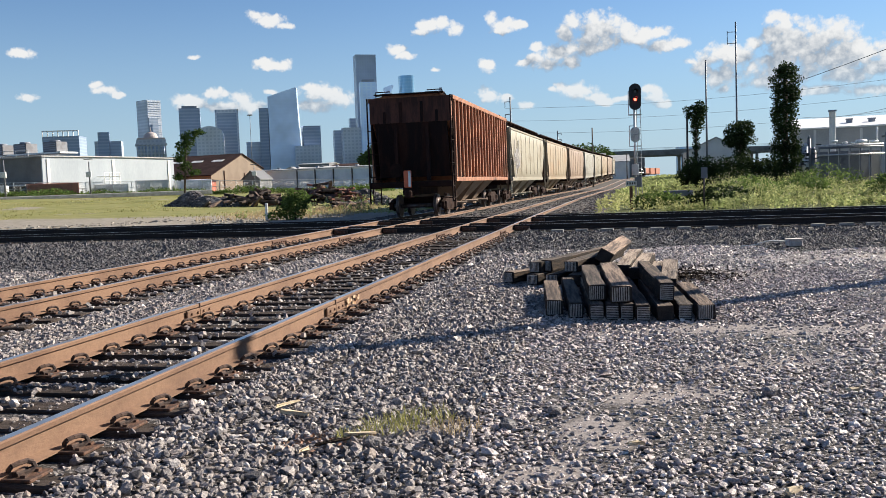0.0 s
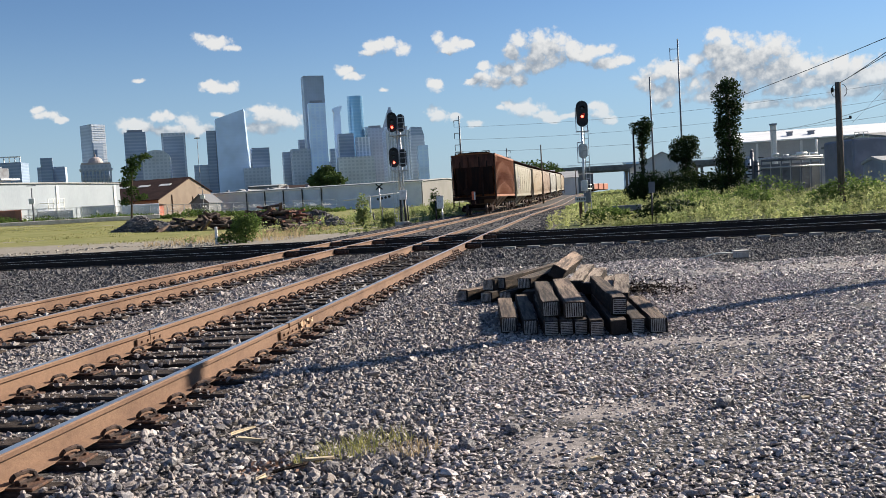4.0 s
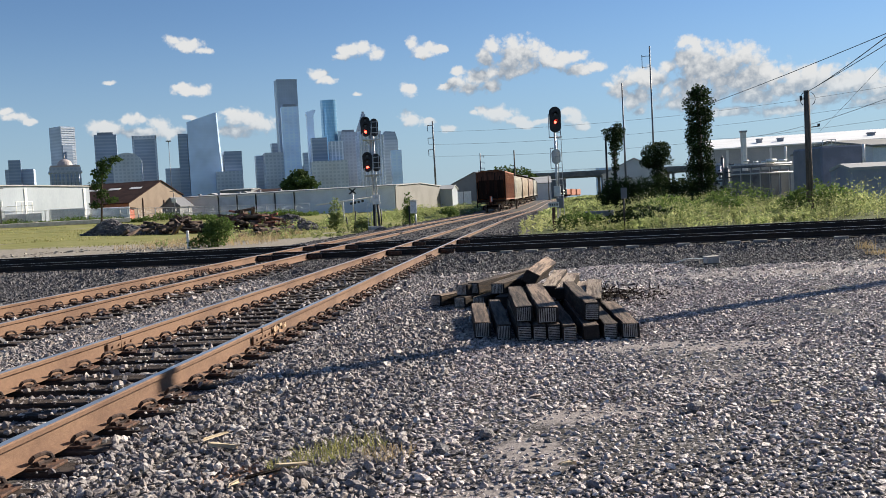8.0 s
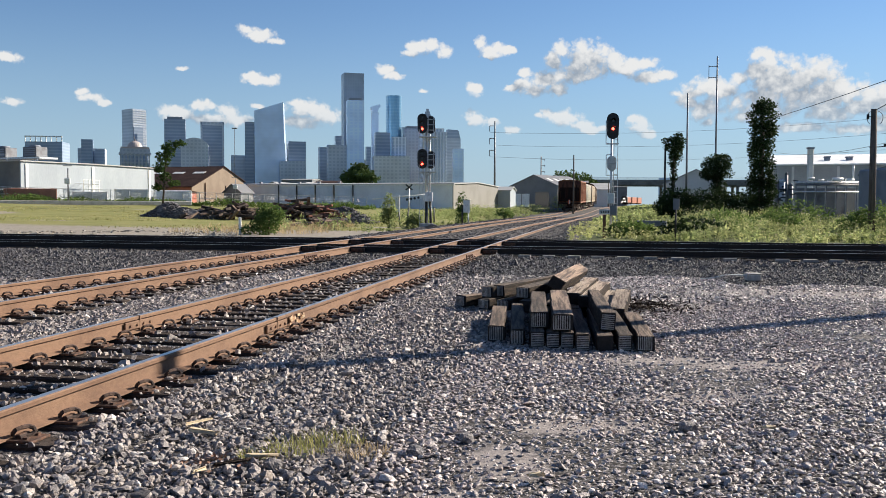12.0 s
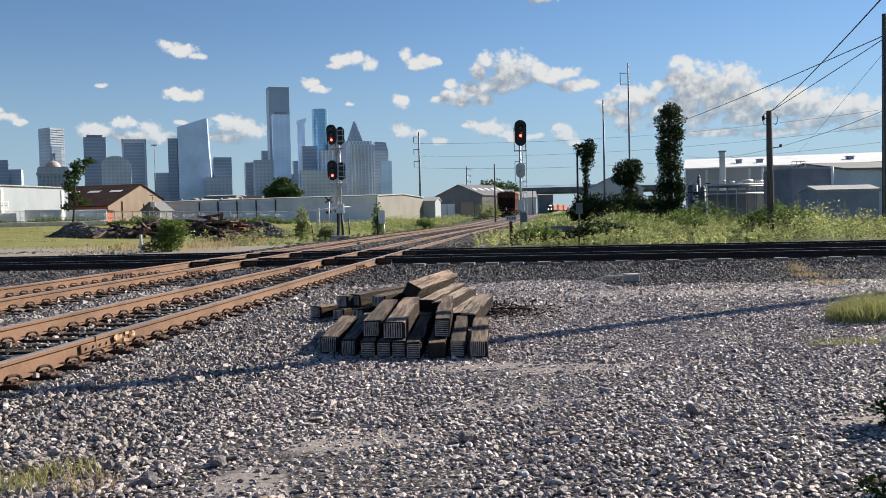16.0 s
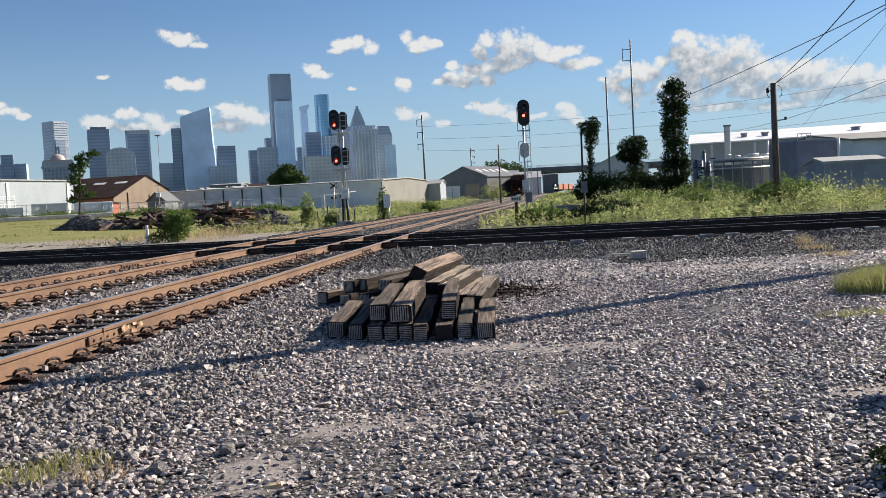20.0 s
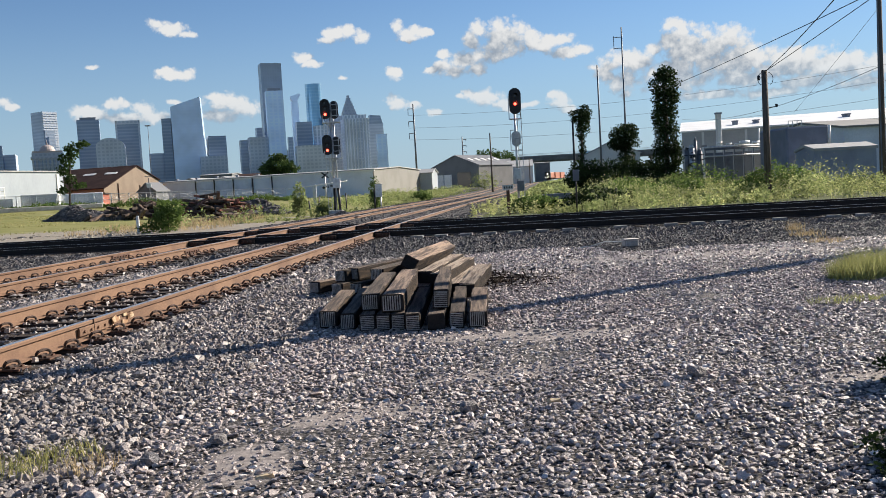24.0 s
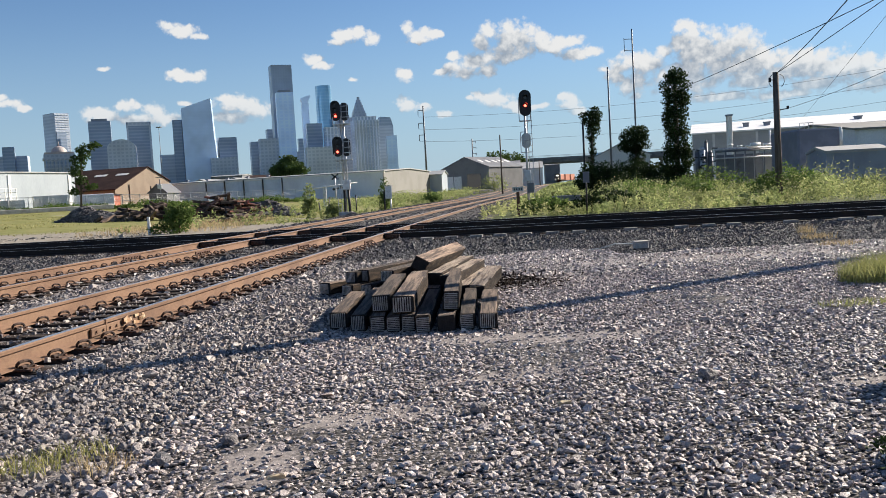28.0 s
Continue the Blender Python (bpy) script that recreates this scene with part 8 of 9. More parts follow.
# saplings and bushes left of the line
for k, (x, y, h, w) in enumerate(((-3.9, 60, 2.1, 0.45), (1.0, 66, 2.3, 0.4), (17.5, 141, 3.0, 1.9), (5.5, 92, 1.1, 0.9), (-1.9, 54, 0.9, 0.5))):
    crown("bush", "leafy green sapling in the trackside weeds" if w < 1 else "leafy green bush in the trackside weeds", "bush", x, y, float(rise(y)),
          [(0, 0, h * 0.62, w, w * 0.8, h * 0.38), (w * 0.3, 0, h * 0.35, w * 0.9, w * 0.8, h * 0.3), (-w * 0.4, 0, h * 0.3, w * 0.8, w * 0.7, h * 0.3)], 900 + int(250 * w), 0.13 + 0.03 * w, M_BUSH if k % 2 else M_WEED, 40 + k, ((0, 0, h * 0.5), 0.03, 0.015), group="trackside bushes")

# ---- poles and wires ----
def catenary(a, b, sag, r=0.02, n=14):
    bm = bmesh.new()
    a, b = Vector(a), Vector(b)
    pts = [a + (b - a) * (i / n) - Vector((0, 0, sag * 4 * (i / n) * (1 - i / n))) for i in range(n + 1)]
    side = (b - a).cross(Vector((0, 0, 1))).normalized()
    rings = []
    for p in pts:
        rings.append([bm.verts.new(p + side * r * math.cos(t) + Vector((0, 0, r * math.sin(t)))) for t in (0, 1.2566, 2.5133, 3.7699, 5.0265)])
    for u, v in zip(rings, rings[1:]):
        for i in range(5):
            bm.faces.new((u[i], u[(i + 1) % 5], v[(i + 1) % 5], v[i]))
    bmesh.ops.recalc_face_normals(bm, faces=bm.faces)
    return bm


def wire(a, b, sag, r, label, mat=M_WIRE):
    ob = part("overhead_wire", catenary(a, b, sag, r), mat)
    return tagged(ob, label, "cable", group="overhead wires")


up = thing("utility_pole", "weathered wooden utility pole with small insulators", "utility pole", (18.33, 38.95, 0), group="utility poles")
bm = bmesh.new()
rod(bm, (0.02, 0, -0.3), (0, 0, 5.53), 0.155, 0.12, 14)
part("shaft", bm, M_WOODPOLE, up)
bm = bmesh.new()
rod(bm, (-0.15, 0, 3.9), (0.55, 0, 3.95), 0.02, seg=6)
box(bm, 0.5, 0, 4.0, 0.08, 0.08, 0.12)
rod(bm, (-0.3, -0.1, 5.1), (-0.3, -0.1, 5.3), 0.06, seg=8)
rod(bm, (-0.3, -0.1, 5.2), (0, 0, 5.2), 0.02, seg=6)
part("insulator_bracket", bm, M_BLACK, up)
for k in (-1, 1):
    bm = bmesh.new()
    pts = [Vector((0.14 * k, -0.1, 5.42))] + [Vector(((0.14 + 0.20 * math.sin(a)) * k, -0.1, 5.15 + 0.27 * math.cos(a))) for a in np.linspace(0.3, 2.8, 6)]
    for p, q in zip(pts, pts[1:]):
        rod(bm, p, q, 0.014, seg=5)
    part("cable_loop", bm, M_WIRE, up)

np_ = thing("utility_pole", "tall wooden utility pole at the edge of the gravel lot", "utility pole", (9.38, 13.64, 0), group="utility poles")
bm = bmesh.new()
rod(bm, (0, 0, -0.3), (0, 0, 8.6), 0.17, 0.12, 14)
part("shaft", bm, M_WOODPOLE, np_)
bm = bmesh.new()
box(bm, 0, 0, 8.2, 2.0, 0.1, 0.12)
part("crossarm", bm, M_WOODPOLE, np_)

TOP = (18.33, 38.95, 5.45)
for x, y, h in ((12.0, -6.0, 9.4), (28.15, 47.0, 11.4)):
    ep = thing("utility_pole", "plain wooden utility pole carrying the cables onward", "utility pole", (x, y, 0), group="utility poles")
    part("shaft", rod(bmesh.new(), (0, 0, -0.3), (0, 0, h), 0.17, 0.12, 12), M_WOODPOLE, ep)
wire(TOP, (9.38, 13.64, 4.75), 0.12, 0.013, "black service cable from the wooden pole")
wire(TOP, (12.0, -6.0, 9.2), 0.2, 0.014, "black overhead cable from the wooden pole")
wire((20.0, 58.0, 6.75), (12.0, -6.0, 6.3), 0.35, 0.015, "black overhead cable from the vine-grown pole")
wire((28.1, 47.0, 9.34), (46.6, 97.0, 6.97), 0.05, 0.012, "taut grey stay wire down to the factory roof", M_WIRE_FAR)
wire((28.1, 47.0, 6.31), (38.4, 110.0, 7.95), 1.1, 0.016, "grey overhead cable from the pole past the factory", M_WIRE_FAR)
cpole = part("riser_pipe", rod(bmesh.new(), (28.0, 46.82, 0.2), (27.95, 46.85, 10.6), 0.035, seg=6), M_GALV_DARK, None, "")
tagged(cpole, "thin grey riser pipe strapped to the pole", "pipe")


def mast(x, y, top, r0, label, arms=(), arm=1.0, z0=0.0, name="steel_mast", mat=None, group="steel masts", arm_drop=0.5):
    th = thing(name, label, "mast", (x, y, z0), group=group)
    bm = bmesh.new()
    rod(bm, (0, 0, -0.3), (0, 0, top - z0), r0, r0 * 0.6, 10)
    part("shaft", bm, mat or M_GALV_DARK, th)
    for z in arms:
        bm = bmesh.new()
        rod(bm, (0, 0, z - z0), (-arm, 0, z - z0), r0 * 0.32, seg=6)
        rod(bm, (-arm, 0, z - z0 + 0.02), (-arm, 0, z - z0 - arm_drop), r0 * 0.30, seg=6)
        part("arm", bm, mat or M_GALV_DARK, th)
    return th


mast(28.5, 110.1, 14.96, 0.14, "tall thin grey steel mast")
mb = mast(24.2, 82.9, 14.9, 0.10, "tall thin steel mast with a bracket antenna near its top")
bm = bmesh.new()
for z in (13.0, 14.0):
    rod(bm, (0, 0, z), (-0.75, 0, z), 0.03, seg=6)
rod(bm, (-0.75, 0, 12.9), (-0.75, 0, 14.1), 0.03, seg=6)
part("bracket", bm, M_GALV_DARK, mb)
P1 = mast(10.95, 240, 23.4, 0.30, "tall grey transmission pole with three davit arms", (22.2, 18.9, 15.8), 1.4, 0.8, "transmission_pole", group="transmission poles", arm_drop=1.5)
mast(28.9, 300, 17.4, 0.30, "grey transmission pole seen beyond the warehouses", (16.5, 14.5, 12.5), -1.2, 0.8, "transmission_pole", group="transmission poles", arm_drop=0.6)
mast(16.15, 120, 8.0, 0.13, "slightly leaning wooden pole beside the line", (), 1, 0.2, "utility_pole", M_WOODPOLE, "utility poles")
mast(38.5, 225, 7.2, 0.16, "wooden pole beside the far curve", (), 1, 0.7, "utility_pole", M_WOODPOLE, "utility poles")
mast(14.8, 62.0, 5.4, 0.10, "black-stained pole beside the vine-grown trunk", (), 1, 0.0, "utility_pole", M_BLACK, "utility poles")
for z, zr in ((22.0, 24.0), (18.7, 20.4), (15.6, 16.6)):
    wire((9.6, 240, z - 1.5), (125, 195, zr), 2.6, 0.03, "thin grey transmission wire high above the yards", M_WIRE_FAR)
lt = mast(-72.6, 300, 26.5, 0.12, "tall high-mast street light", (), 1, 0.8, "high_mast_light", group="")
bm = bmesh.new()
for k in range(8):
    a = k * math.pi / 4
    box(bm, 0.7 * math.cos(a), 0.7 * math.sin(a), 25.6, 0.35, 0.35, 0.3)
rod(bm, (0, 0, 25.45), (0, 0, 25.6), 0.7, seg=12)
part("light_ring", bm, M_GALV_DARK, lt)
for k, (x, y, h) in enumerate(((-58.5, 112, 6.4), (-50.2, 118, 6.0), (-36.0, 150, 5.5))):
    pl = mast(x, y, h, 0.12, "grey yard pole with a small junction box", (), 1, lift(x, y), "yard_pole", M_GALV_DARK, "yard poles")
    part("junction_box", box(bmesh.new(), 0, -0.2, 3.0, 0.7, 0.3, 0.7, bevel=0.03), M_CABINET, pl)
    part("crossarm", box(bmesh.new(), 0, -0.1, h - 1.0, 1.2, 0.1, 0.1), M_GALV_DARK, pl)

# ---- trackside furniture ----
cb = thing("equipment_cabinet", "white metal trackside cabinet on two posts", "cabinet", (1.28, 62.0, 0.0))
part("cabinet_body", box(bmesh.new(), 0, 0, 1.27, 0.46, 0.35, 0.82, bevel=0.02), M_WHITEP, cb)
part("cabinet_lid", box(bmesh.new(), 0, -0.02, 1.71, 0.52, 0.42, 0.06, bevel=0.01), M_WHITEP, cb)
for k in (-0.30, 0.12):
    part("post", rod(bmesh.new(), (k, 0.05, -0.1), (k, 0.05, 1.4 if k < 0 else 0.9), 0.05, seg=8), M_BLACK if k < 0 else M_GALV, cb)
for (x, y, h, lean) in ((-0.95, 62.0, 1.25, 0), (-2.75, 60.0, 1.2, 8), (-3.0, 57.5, 0.9, -6)):
    ob = part("marker_post", rod(bmesh.new(), (0, 0, -0.1), (math.tan(radians(lean)) * h, 0, h), 0.045, seg=8), M_BLACK, m=Matrix.Translation((x, y, 0)))
    tagged(ob, "short black marker post in the weeds", "post", group="marker posts")
sg = thing("trackside_sign", "dark sign plate seen edge-on on a thin black post", "sign", (8.9, 34.6, 0.0))
part("post", rod(bmesh.new(), (0, 0, -0.1), (0.03, 0, 1.65), 0.035, seg=8), M_BLACK, sg)
part("sign_plate", box(bmesh.new(), 0.02, -0.04, 1.45, 0.24, 0.02, 0.42, bevel=0.004), M_GALV_DARK, sg)
s2 = thing("trackside_sign", "small pale sign plate on a rusty rail post", "sign", (6.8, 38.3, 0.0))
part("post", box(bmesh.new(), 0, 0, 0.45, 0.12, 0.10, 1.1), M_STEEL_RUST, s2)
part("sign_plate", box(bmesh.new(), 0.0, -0.07, 1.12, 0.46, 0.03, 0.20, bevel=0.005), M_CABINET, s2)
for k in range(4):
    part("lettering", box(bmesh.new(), -0.15 + k * 0.10, -0.092, 1.12, 0.05, 0.008, 0.09), M_BLACK, s2)
sw_ = thing("switch_box", "low grey steel case on legs in the weeds", "cabinet", (9.6, 42.0, 0.0))
part("case", box(bmesh.new(), 0, 0, 0.55, 1.3, 0.5, 0.28, bevel=0.03), M_GALV_DARK, sw_)
for k in (-0.5, 0.5):
    part("leg", box(bmesh.new(), k, 0, 0.2, 0.08, 0.3, 0.5), M_GALV_DARK, sw_)
dw = thing("dwarf_signal", "small signal light on a post far down the line", "railway signal", (40.0, 165.0, 0.6))
part("post", rod(bmesh.new(), (0, 0, -0.3), (0, 0, 4.2), 0.08, seg=8), M_GALV_DARK, dw)
part("head", box(bmesh.new(), 0, 0, 4.6, 0.7, 0.4, 1.3, bevel=0.2), M_BLACK, dw)
part("lens", rod(bmesh.new(), (0, -0.21, 4.35), (0, -0.26, 4.35), 0.14, seg=12), M_RED, dw, "lit red lens")

# road crossing warning with its lowered arm
xb = thing("crossing_signal", "road crossing post with a black crossbuck and lamps", "crossing signal", (-4.6, 100.0, 0.0))
part("post", rod(bmesh.new(), (0, 0, 0), (0, 0, 3.4), 0.07, seg=8), M_GALV, xb)
bm = bmesh.new()
for a in (40, -40):
    box(bm, 0, -0.1, 3.3, 0.95, 0.03, 0.16, turn=pose(0, 0, 0, 0, a, 0))
part("crossbuck", bm, M_BLACK, xb)
for k in range(4):
    part("lamp", rod(bmesh.new(), (-0.2 + k * 0.42, -0.1, 1.95 + 0.07 * k), (-0.2 + k * 0.42, -0.3, 1.95 + 0.07 * k), 0.15, seg=10), M_BLACK, xb)
ga = thing("crossing_gate", "lowered white crossing gate arm", "gate", (-6.2, 99.5, 0.0))
part("arm", rod(bmesh.new(), (-2.4, 0, 2.0), (4.0, 0, 2.55), 0.07, 0.05, seg=8), M_WHITEP, ga)
part("stand", box(bmesh.new(), 0.4, 0.2, 1.2, 0.4, 0.4, 2.4, bevel=0.05), M_GALV, ga)

# ---- yard on the left ----
M_MESH = material("chain_link_grey", (0.45, 0.46, 0.46), 0.6, 0.4)
fe = thing("chain_link_fence", "grey chain-link fence with steel posts round the yard", "fence", (0, 0, 0))
fa, fb = Vector((-75, 108, lift(-75, 108))), Vector((-14, 148, lift(-14, 148)))
for k in range(30):
    p = fa + (fb - fa) * (k / 29)
    part("post", fe.children[0].data if k else rod(bmesh.new(), (0, 0, -0.1), (0, 0, 2.0), 0.05, seg=6), M_GALV, fe, m=Matrix.Translation(p))
bm = bmesh.new()
for z in (0.25, 1.1, 1.95):
    rod(bm, fa + Vector((0, 0, z)), fb + Vector((0, 0, z)), 0.03, seg=5)
part("rail", bm, M_GALV, fe)
bm = bmesh.new()
n = 420
for k in range(n):
    p = fa + (fb - fa) * (k / n)
    for s in (-1, 1):
        q = p + (fb - fa).normalized() * (1.6 * s)
        rod(bm, p + Vector((0, 0, 0.2)), q + Vector((0, 0, 1.95)), 0.006, seg=3, caps=False)
ob = part("mesh", bm, M_MESH, fe)
ob["kind"] = "stuff"
kb = part("concrete_barrier", box(bmesh.new(), 0, 0, 0.28, 34, 0.4, 0.56, bevel=0.05), M_CONCRETE, m=pose(-50, 114, lift(-50, 114) - 0.1, 0, 0, 31))
tagged(kb, "low pale concrete barrier along the yard", "barrier")


def container(x, y, turn, sx, sy, sz, mat, label):
    th = thing("container", label, "container", (x, y, lift(x, y) - 0.05), turn, group="yard containers")
    part("container_body", box(bmesh.new(), 0, 0, sz / 2, sx, sy, sz, bevel=0.05), mat, th)
    bm = bmesh.new()
    k = -sx / 2 + 0.3
    while k < sx / 2 - 0.2:
        box(bm, k, -sy / 2 - 0.03, sz / 2, 0.14, 0.08, sz * 0.88)
        k += 0.5
    part("side_ribs", bm, mat, th)
    return th


container(-56.6, 121, 25, 6.5, 2.4, 1.9, M_RUSTBIN, "rust-red open waste container in the yard")
container(-63.5, 118, 20, 4.0, 2.4, 1.6, M_CABINET, "pale grey waste container in the yard")
container(-51.0, 127, 25, 4.5, 2.4, 1.7, M_CABINET, "pale grey container in the yard")
container(-46.5, 131, 25, 4.6, 2.4, 2.2, M_CABINET, "grey steel container in the yard")
container(-41.5, 134, 25, 5.2, 2.4, 2.2, M_SHEET_GREY, "pale grey container in the yard")
container(-68.0, 112, 20, 5.0, 2.4, 2.4, M_SHEET_WHITE, "white box trailer in the yard")


def heap(name, label, x, y, w, d, h, mat, seed, n=900, size=0.14):
    """A heap of loose pieces over a lumpy core."""
    gg = np.random.default_rng(seed)
    th = thing(name, label, "rubble", (x, y, lift(x, y) - 0.02))
    a, r = gg.uniform(0, 2 * np.pi, n), np.sqrt(gg.uniform(0, 1, n))
    px, py = r * np.cos(a) * w / 2, r * np.sin(a) * d / 2
    pz = h * (1 - r ** 1.4) * (0.75 + 0.35 * np.sin(3 * px / w * 3 + seed) * np.cos(py))
    v = SHAPES[gg.integers(0, len(SHAPES), n)] * (size * gg.uniform(0.6, 1.5, n))[:, None, None]
    v = v + np.stack([px, py, np.maximum(pz, 0.03)], -1)[:, None]
    f = (STONE_F[None] + 8 * np.arange(n)[:, None, None]).reshape(-1, 3)
    ob = part("rubble", raw("rubble", v.reshape(-1, 3), f, mat), None, th)
    bm = bmesh.new()
    bmesh.ops.create_uvsphere(bm, u_segments=20, v_segments=10, radius=1)
    rr = random.Random(seed)
    for vt in bm.verts:
        vt.co = Vector((vt.co.x * w * 0.47, vt.co.y * d * 0.47, max(0, vt.co.z) * h * 0.66 * rr.uniform(0.85, 1.1)))
    part("core", bm, mat, th)
    return th


M_HEAP = material("dark_gravel_heap", (0.085, 0.08, 0.085), 0.95, 0, (0.15, 0.14, 0.14), 1.5, 0.5, 0.2, 20, per="island", spread=0.45)
heap("gravel_heap", "heap of dark grey gravel on the field", -21.8, 72, 5.6, 3.4, 1.15, M_HEAP, 3, 2600, 0.12)
heap("gravel_heap", "low heap of dark grey gravel on the field", -19.8, 70, 4.6, 3.0, 1.0, M_HEAP, 4, 2200, 0.12)
heap("gravel_heap", "heap of dark rubble behind the timber pile", -11.0, 80, 8.0, 3.4, 1.5, M_HEAP, 5, 1500, 0.12)
heap("gravel_heap", "low heap of rubble near the line", -7.2, 68, 4.0, 2.4, 0.6, M_HEAP, 6, 700, 0.11)
heap("gravel_heap", "small mound of grey gravel at the signal's foot", -0.9, 51.6, 2.0, 1.2, 0.25, M_HEAP, 7, 350, 0.05)


M_OLDWOOD = material("dark_scrap_timber", (0.045, 0.03, 0.026), 0.95, 0, (0.13, 0.09, 0.065), 2, 0.55, 0.25, 20, per="object", spread=0.6)
M_REDSCRAP = material("red_scrap_timber", (0.24, 0.09, 0.06), 0.9, 0, (0.12, 0.06, 0.05), 2, 0.5, 0.2, 20, per="object", spread=0.5)


def scrap_pile(x, y, w, d, h, n, seed, label, red=0.3):
    r = random.Random(seed)
    th = thing("timber_pile", label, "timber pile", (x, y, lift(x, y) - 0.02))
    meshes = [mesh_of("beam", box(bmesh.new(), 0, 0, 0, 1.5, 0.24, 0.20, bevel=0.02), M_OLDWOOD), mesh_of("beam", box(bmesh.new(), 0, 0, 0, 1.0, 0.30, 0.16, bevel=0.02), M_OLDWOOD),
              mesh_of("beam", box(bmesh.new(), 0, 0, 0, 1.0, 0.5, 0.10, bevel=0.02), M_REDSCRAP), mesh_of("beam", box(bmesh.new(), 0, 0, 0, 1.5, 0.16, 0.16, bevel=0.02), M_REDSCRAP)]
    for k in range(n):
        u, v = r.gauss(0, 0.25), r.gauss(0, 0.25)
        z = max(0.12, h * (1 - 1.3 * (u * u + v * v) ** 0.5) * r.uniform(0.4, 1.05))
        me = meshes[r.choice((2, 3)) if r.random() < red else r.choice((0, 1))]
        part("beam", me, None, th, m=pose(u * w, v * d, z, r.gauss(0, 11), r.gauss(0, 14), r.uniform(0, 180)))
    return th


scrap_pile(-16.6, 70, 7.5, 3.4, 1.25, 105, 1, "pile of dark broken ties and timber", 0.06)
scrap_pile(-11.4, 70, 6.2, 3.2, 1.8, 130, 2, "jumbled pile of brown and reddish scrap timber", 0.45)
scrap_pile(-8.2, 58, 2.6, 1.6, 0.5, 14, 3, "few pale scrap boards lying in the grass", 0.0)
ob = part("marker_stake", box(bmesh.new(), 0, 0, 0.36, 0.12, 0.10, 0.85, bevel=0.02), M_WHITEP, m=Matrix.Translation((-9.55, 42.0, 0)))
tagged(ob, "short white marker stake beside the bush", "post")

# ---- small things on the gravel ----
bx = thing("concrete_block", "pale concrete junction block at the ballast edge", "concrete block", (6.05, 16.85, 0.0))
part("block", box(bmesh.new(), 0, 0, 0.06, 0.25, 0.22, 0.12, bevel=0.012), M_CONCRETE, bx)
part("lid", box(bmesh.new(), 0, 0, 0.131, 0.275, 0.245, 0.022, bevel=0.005), M_CONCRETE, bx)
bm = bmesh.new()
pts = [Vector(v) for v in ((-0.15, 0, 0.10), (-0.5, -0.1, 0.12), (-0.75, -0.05, 0.05), (-0.95, 0.1, 0.02))]
for p, q in zip(pts, pts[1:]):
    rod(bm, p, q, 0.011, seg=6)
part("cable_stub", bm, M_CABINET, bx, "bent pale cable stub")


def rock(x, y, size, mat, label, seed):
    bm = bmesh.new()
    bmesh.ops.create_icosphere(bm, subdivisions=2, radius=size)
    r = random.Random(seed)
    for v in bm.verts:
        v.co *= r.uniform(0.78, 1.15)
        v.co.z *= 0.75
    ob = part("rock", bm, mat, m=Matrix.Translation((x, y, size * 0.25 - 0.02)))
    return tagged(ob, label, "rock", group="larger loose rocks")


rock(0.25, 5.0, 0.052, M_STONE_DARK, "dark angular rock on the gravel", 1)
rock(0.55, 5.29, 0.050, M_LOOSEROCK, "grey angular rock on the gravel", 2)
rock(-0.50, 4.72, 0.05, M_LOOSEROCK, "grey flat rock on the gravel", 3)
rock(1.95, 5.6, 0.06, M_LOOSEROCK, "grey angular rock on the gravel", 4)
rock(3.5, 6.1, 0.06, M_LOOSEROCK, "pale angular rock on the gravel", 5)


def splinter(x, y, length, width, yaw, seed, mat, label):
    r = random.Random(seed)
    bm = bmesh.new()
    box(bm, 0, 0, 0.012, length, width, 0.016, bevel=0.003)
    for v in bm.verts:
        v.co += Vector((r.uniform(-0.02, 0.02), r.uniform(-0.008, 0.008), r.uniform(-0.004, 0.01)))
    ob = part("wood_splinter", bm, mat, m=pose(x, y, 0.0, r.uniform(-8, 8), r.uniform(-8, 8), yaw))
    return tagged(ob, label, "wood debris", group="wood debris")


splinter(-0.58, 4.83, 0.17, 0.05, 15, 1, M_PLYWOOD, "pale splintered board on the gravel")
splinter(-0.70, 4.70, 0.22, 0.02, 30, 2, M_OLDTIE, "dark splinter of wood on the gravel")
splinter(-1.05, 5.35, 0.16, 0.04, -8, 3, M_PLYWOOD, "pale splintered board on the gravel")
splinter(-1.15, 5.6, 0.20, 0.018, 55, 4, M_PLYWOOD, "pale stick on the gravel")
splinter(-0.85, 4.55, 0.14, 0.016, 80, 5, M_PLYWOOD, "pale bent stick on the gravel")
splinter(0.9, 4.5, 0.08, 0.03, 10, 6, M_PLYWOOD, "pale wood chip on the gravel")
splinter(2.45, 5.55, 0.06, 0.03, 20, 7, M_PLYWOOD, "pale wood chip on the gravel")
splinter(1.45, 3.75, 0.06, 0.03, 35, 8, M_PLYWOOD, "pale brown wood chip on the gravel")
splinter(2.95, 12.3, 0.6, 0.05, 20, 9, M_OLDTIE, "dark bark and splinters behind the stack")
splinter(3.15, 12.6, 0.5, 0.06, -25, 10, M_OLDTIE, "dark bark and splinters behind the stack")
g = np.random.default_rng(5)
p = np.stack([g.normal(3.1, 0.35, 700), g.normal(12.5, 0.55, 700), np.full(700, -0.005)], 1)
stuff("bark_litter", [leaf_quads(p, 0.09, g, 0.1, 0.2)], M_OLDTIE, "dark bark litter behind the stack", "litter")
p = np.stack([g.normal(-0.85, 0.10, 60), g.normal(4.75, 0.08, 60), np.full(60, 0.0)], 1)
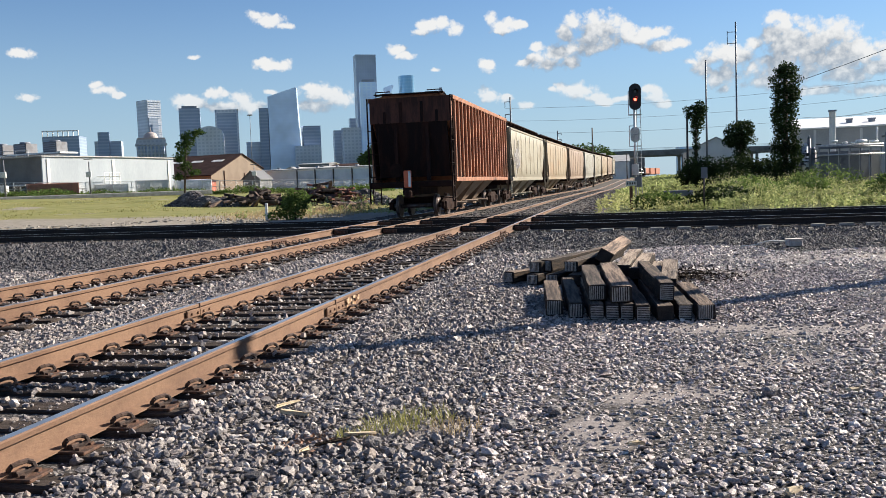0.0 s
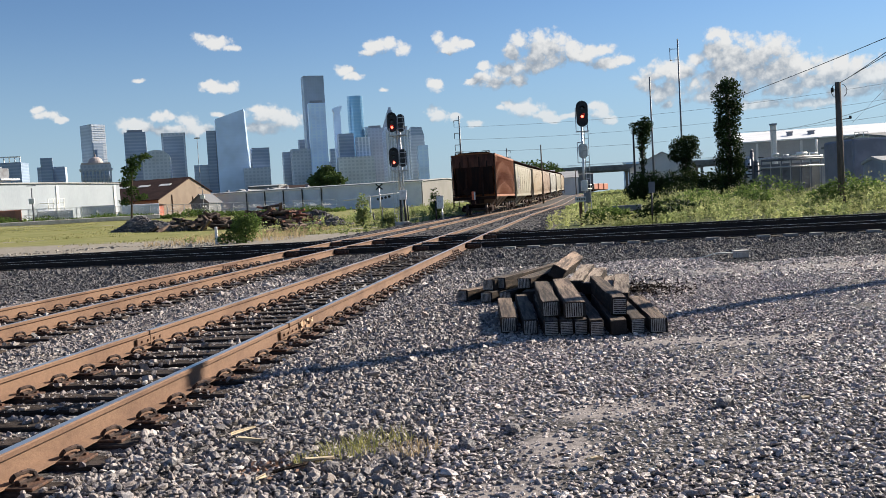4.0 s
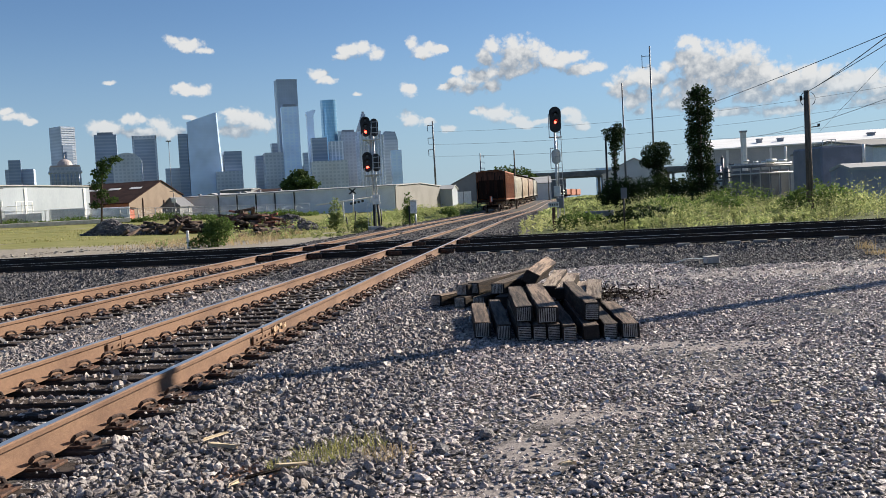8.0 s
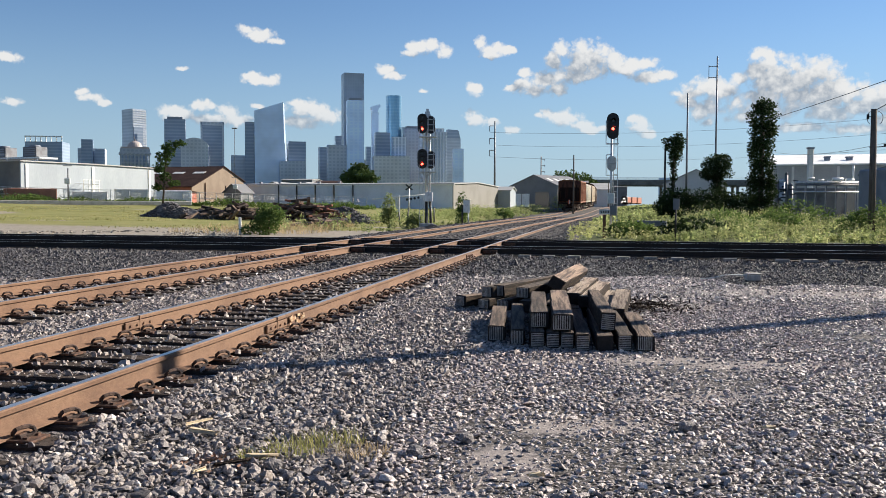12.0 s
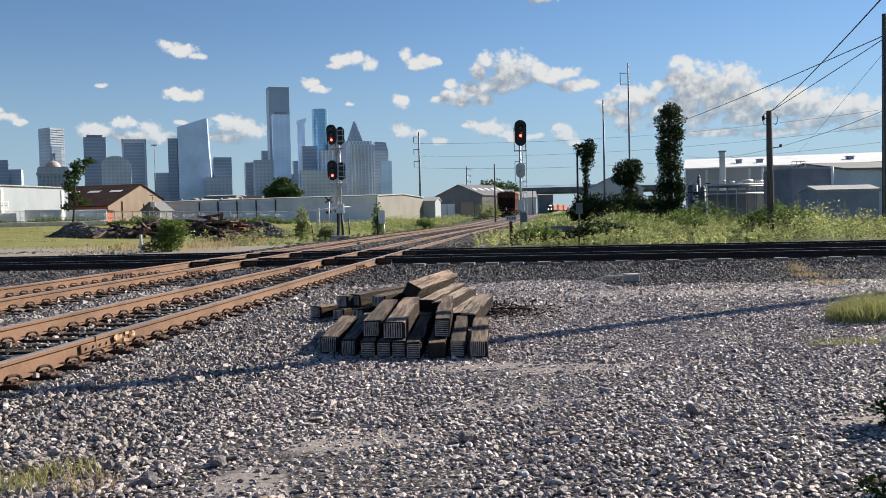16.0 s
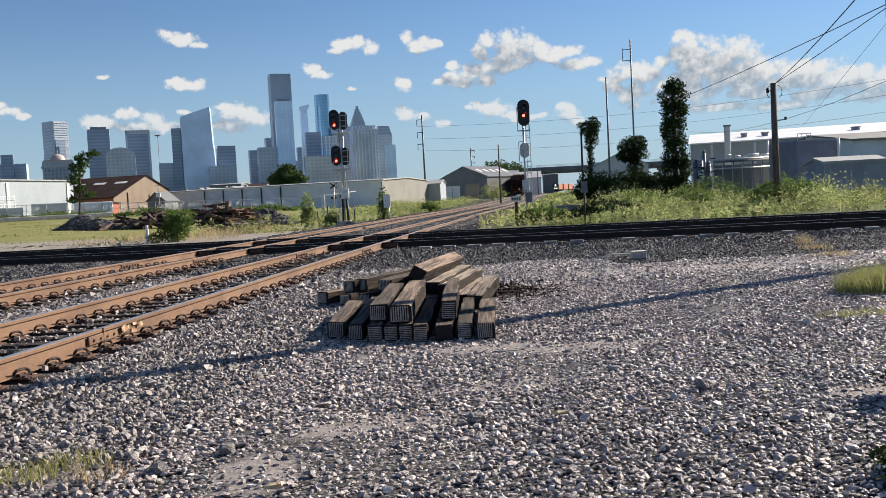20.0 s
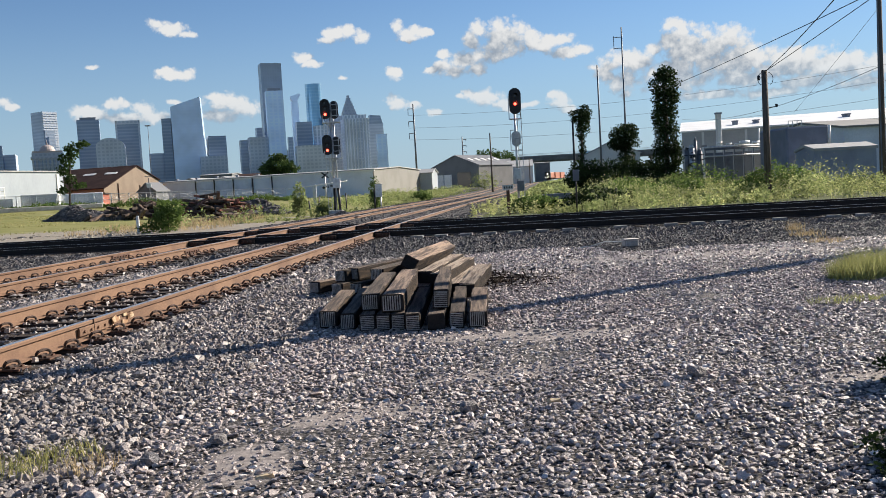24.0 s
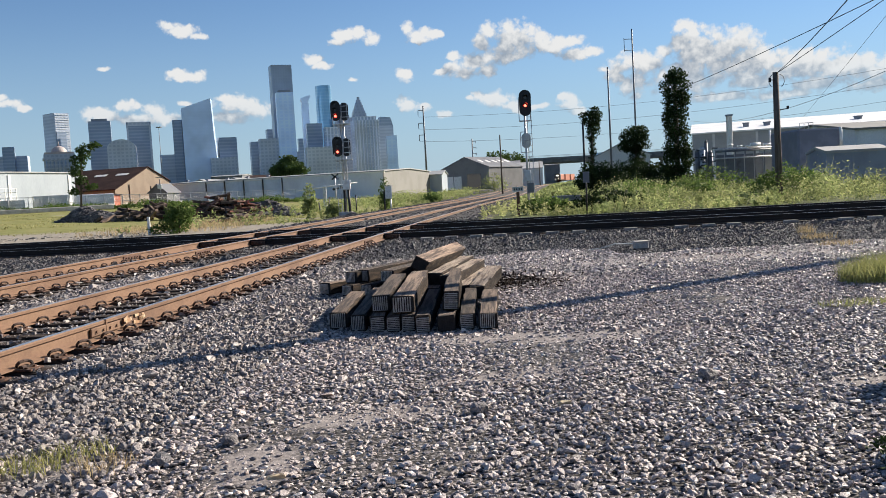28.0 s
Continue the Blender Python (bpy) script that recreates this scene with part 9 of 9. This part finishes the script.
stuff("dry_leaves", [leaf_quads(p, 0.035, g, 0.3, 0.5)], material("dry_brown_leaf", (0.26, 0.15, 0.10), 0.9), "dry curled brown leaves in the gravel", "litter")

# ---- oncoming locomotive ----
M_ORANGE = material("orange_locomotive_paint", (0.40, 0.13, 0.06), 0.6, 0, (0.28, 0.09, 0.05), 0.6, 0.5)
M_LAMP = material("headlight_lens", (0.9, 0.85, 0.7), 0.3, emit=(1.0, 0.85, 0.6, 12.0))


def locomotive():
    th = thing("locomotive", "orange diesel locomotive with lit headlights under the overpass", "locomotive", (89.6, 480.0, 1.6), -20)
    bm = bmesh.new()
    prism(bm, [(-1.5, 1.2), (1.5, 1.2), (1.5, 3.9), (1.0, 4.5), (-1.0, 4.5), (-1.5, 3.9)], 2.4, 4.6, "y")
    part("cab", bm, M_BLACK, th, "dark cab front")
    part("nose", box(bmesh.new(), 0, 1.3, 2.1, 1.9, 2.2, 1.9, bevel=0.2), M_BLACK, th)
    part("hood", box(bmesh.new(), 0, 11.5, 2.7, 2.3, 13.6, 3.0, bevel=0.2), M_ORANGE, th)
    part("walkway", box(bmesh.new(), 0, 9.5, 1.15, 3.0, 19, 0.2), M_CARBLACK, th)
    part("fuel_tank", box(bmesh.new(), 0, 9.5, 0.6, 2.4, 5, 0.8, bevel=0.15), M_CARBLACK, th)
    for e in (3.2, 15.6):
        part("bogie", BOGIE_FRAME, None, th, m=Matrix.Translation((0, e, -0.1)))
    for x, z in ((-0.7, 1.7), (0.7, 1.7), (-0.14, 3.55), (0.14, 3.55)):
        y = 0.2 if z < 3 else 2.38
        part("headlight", rod(bmesh.new(), (x, y, z), (x, y - 0.08, z), 0.16, seg=12), M_LAMP, th, "lit headlight")
    for s in (-0.75, 0.75):
        part("cab_window", box(bmesh.new(), s, 2.38, 3.4, 0.9, 0.05, 0.6), M_DARKGLASS, th)
    return th


locomotive()
for k in range(2):
    th = thing("freight_car", "orange boxcar behind the locomotive", "freight car", (96.7 + k * 6.2, 500.0 + k * 16.5, 1.6), -20, group="cars behind the locomotive")
    part("car_body", box(bmesh.new(), 0, 7.5, 2.6, 3.0, 15, 3.3, bevel=0.08), M_ORANGE, th)
    part("underframe", box(bmesh.new(), 0, 7.5, 0.8, 2.4, 14, 0.5), M_CARBLACK, th)


def motions():
    """All that moves: the train's cars along their track, and the wheels of the last two cars."""
    rear = 0.0
    for k, (car, length, wheels) in enumerate(CARS):
        walk(car, train_rows(rear + length / 2, length))
        if k < 2:
            for w in wheels:
                walk(w, wheel_rows(w.matrix_basis.translation.copy()))
        rear += length + 1.25


motions()
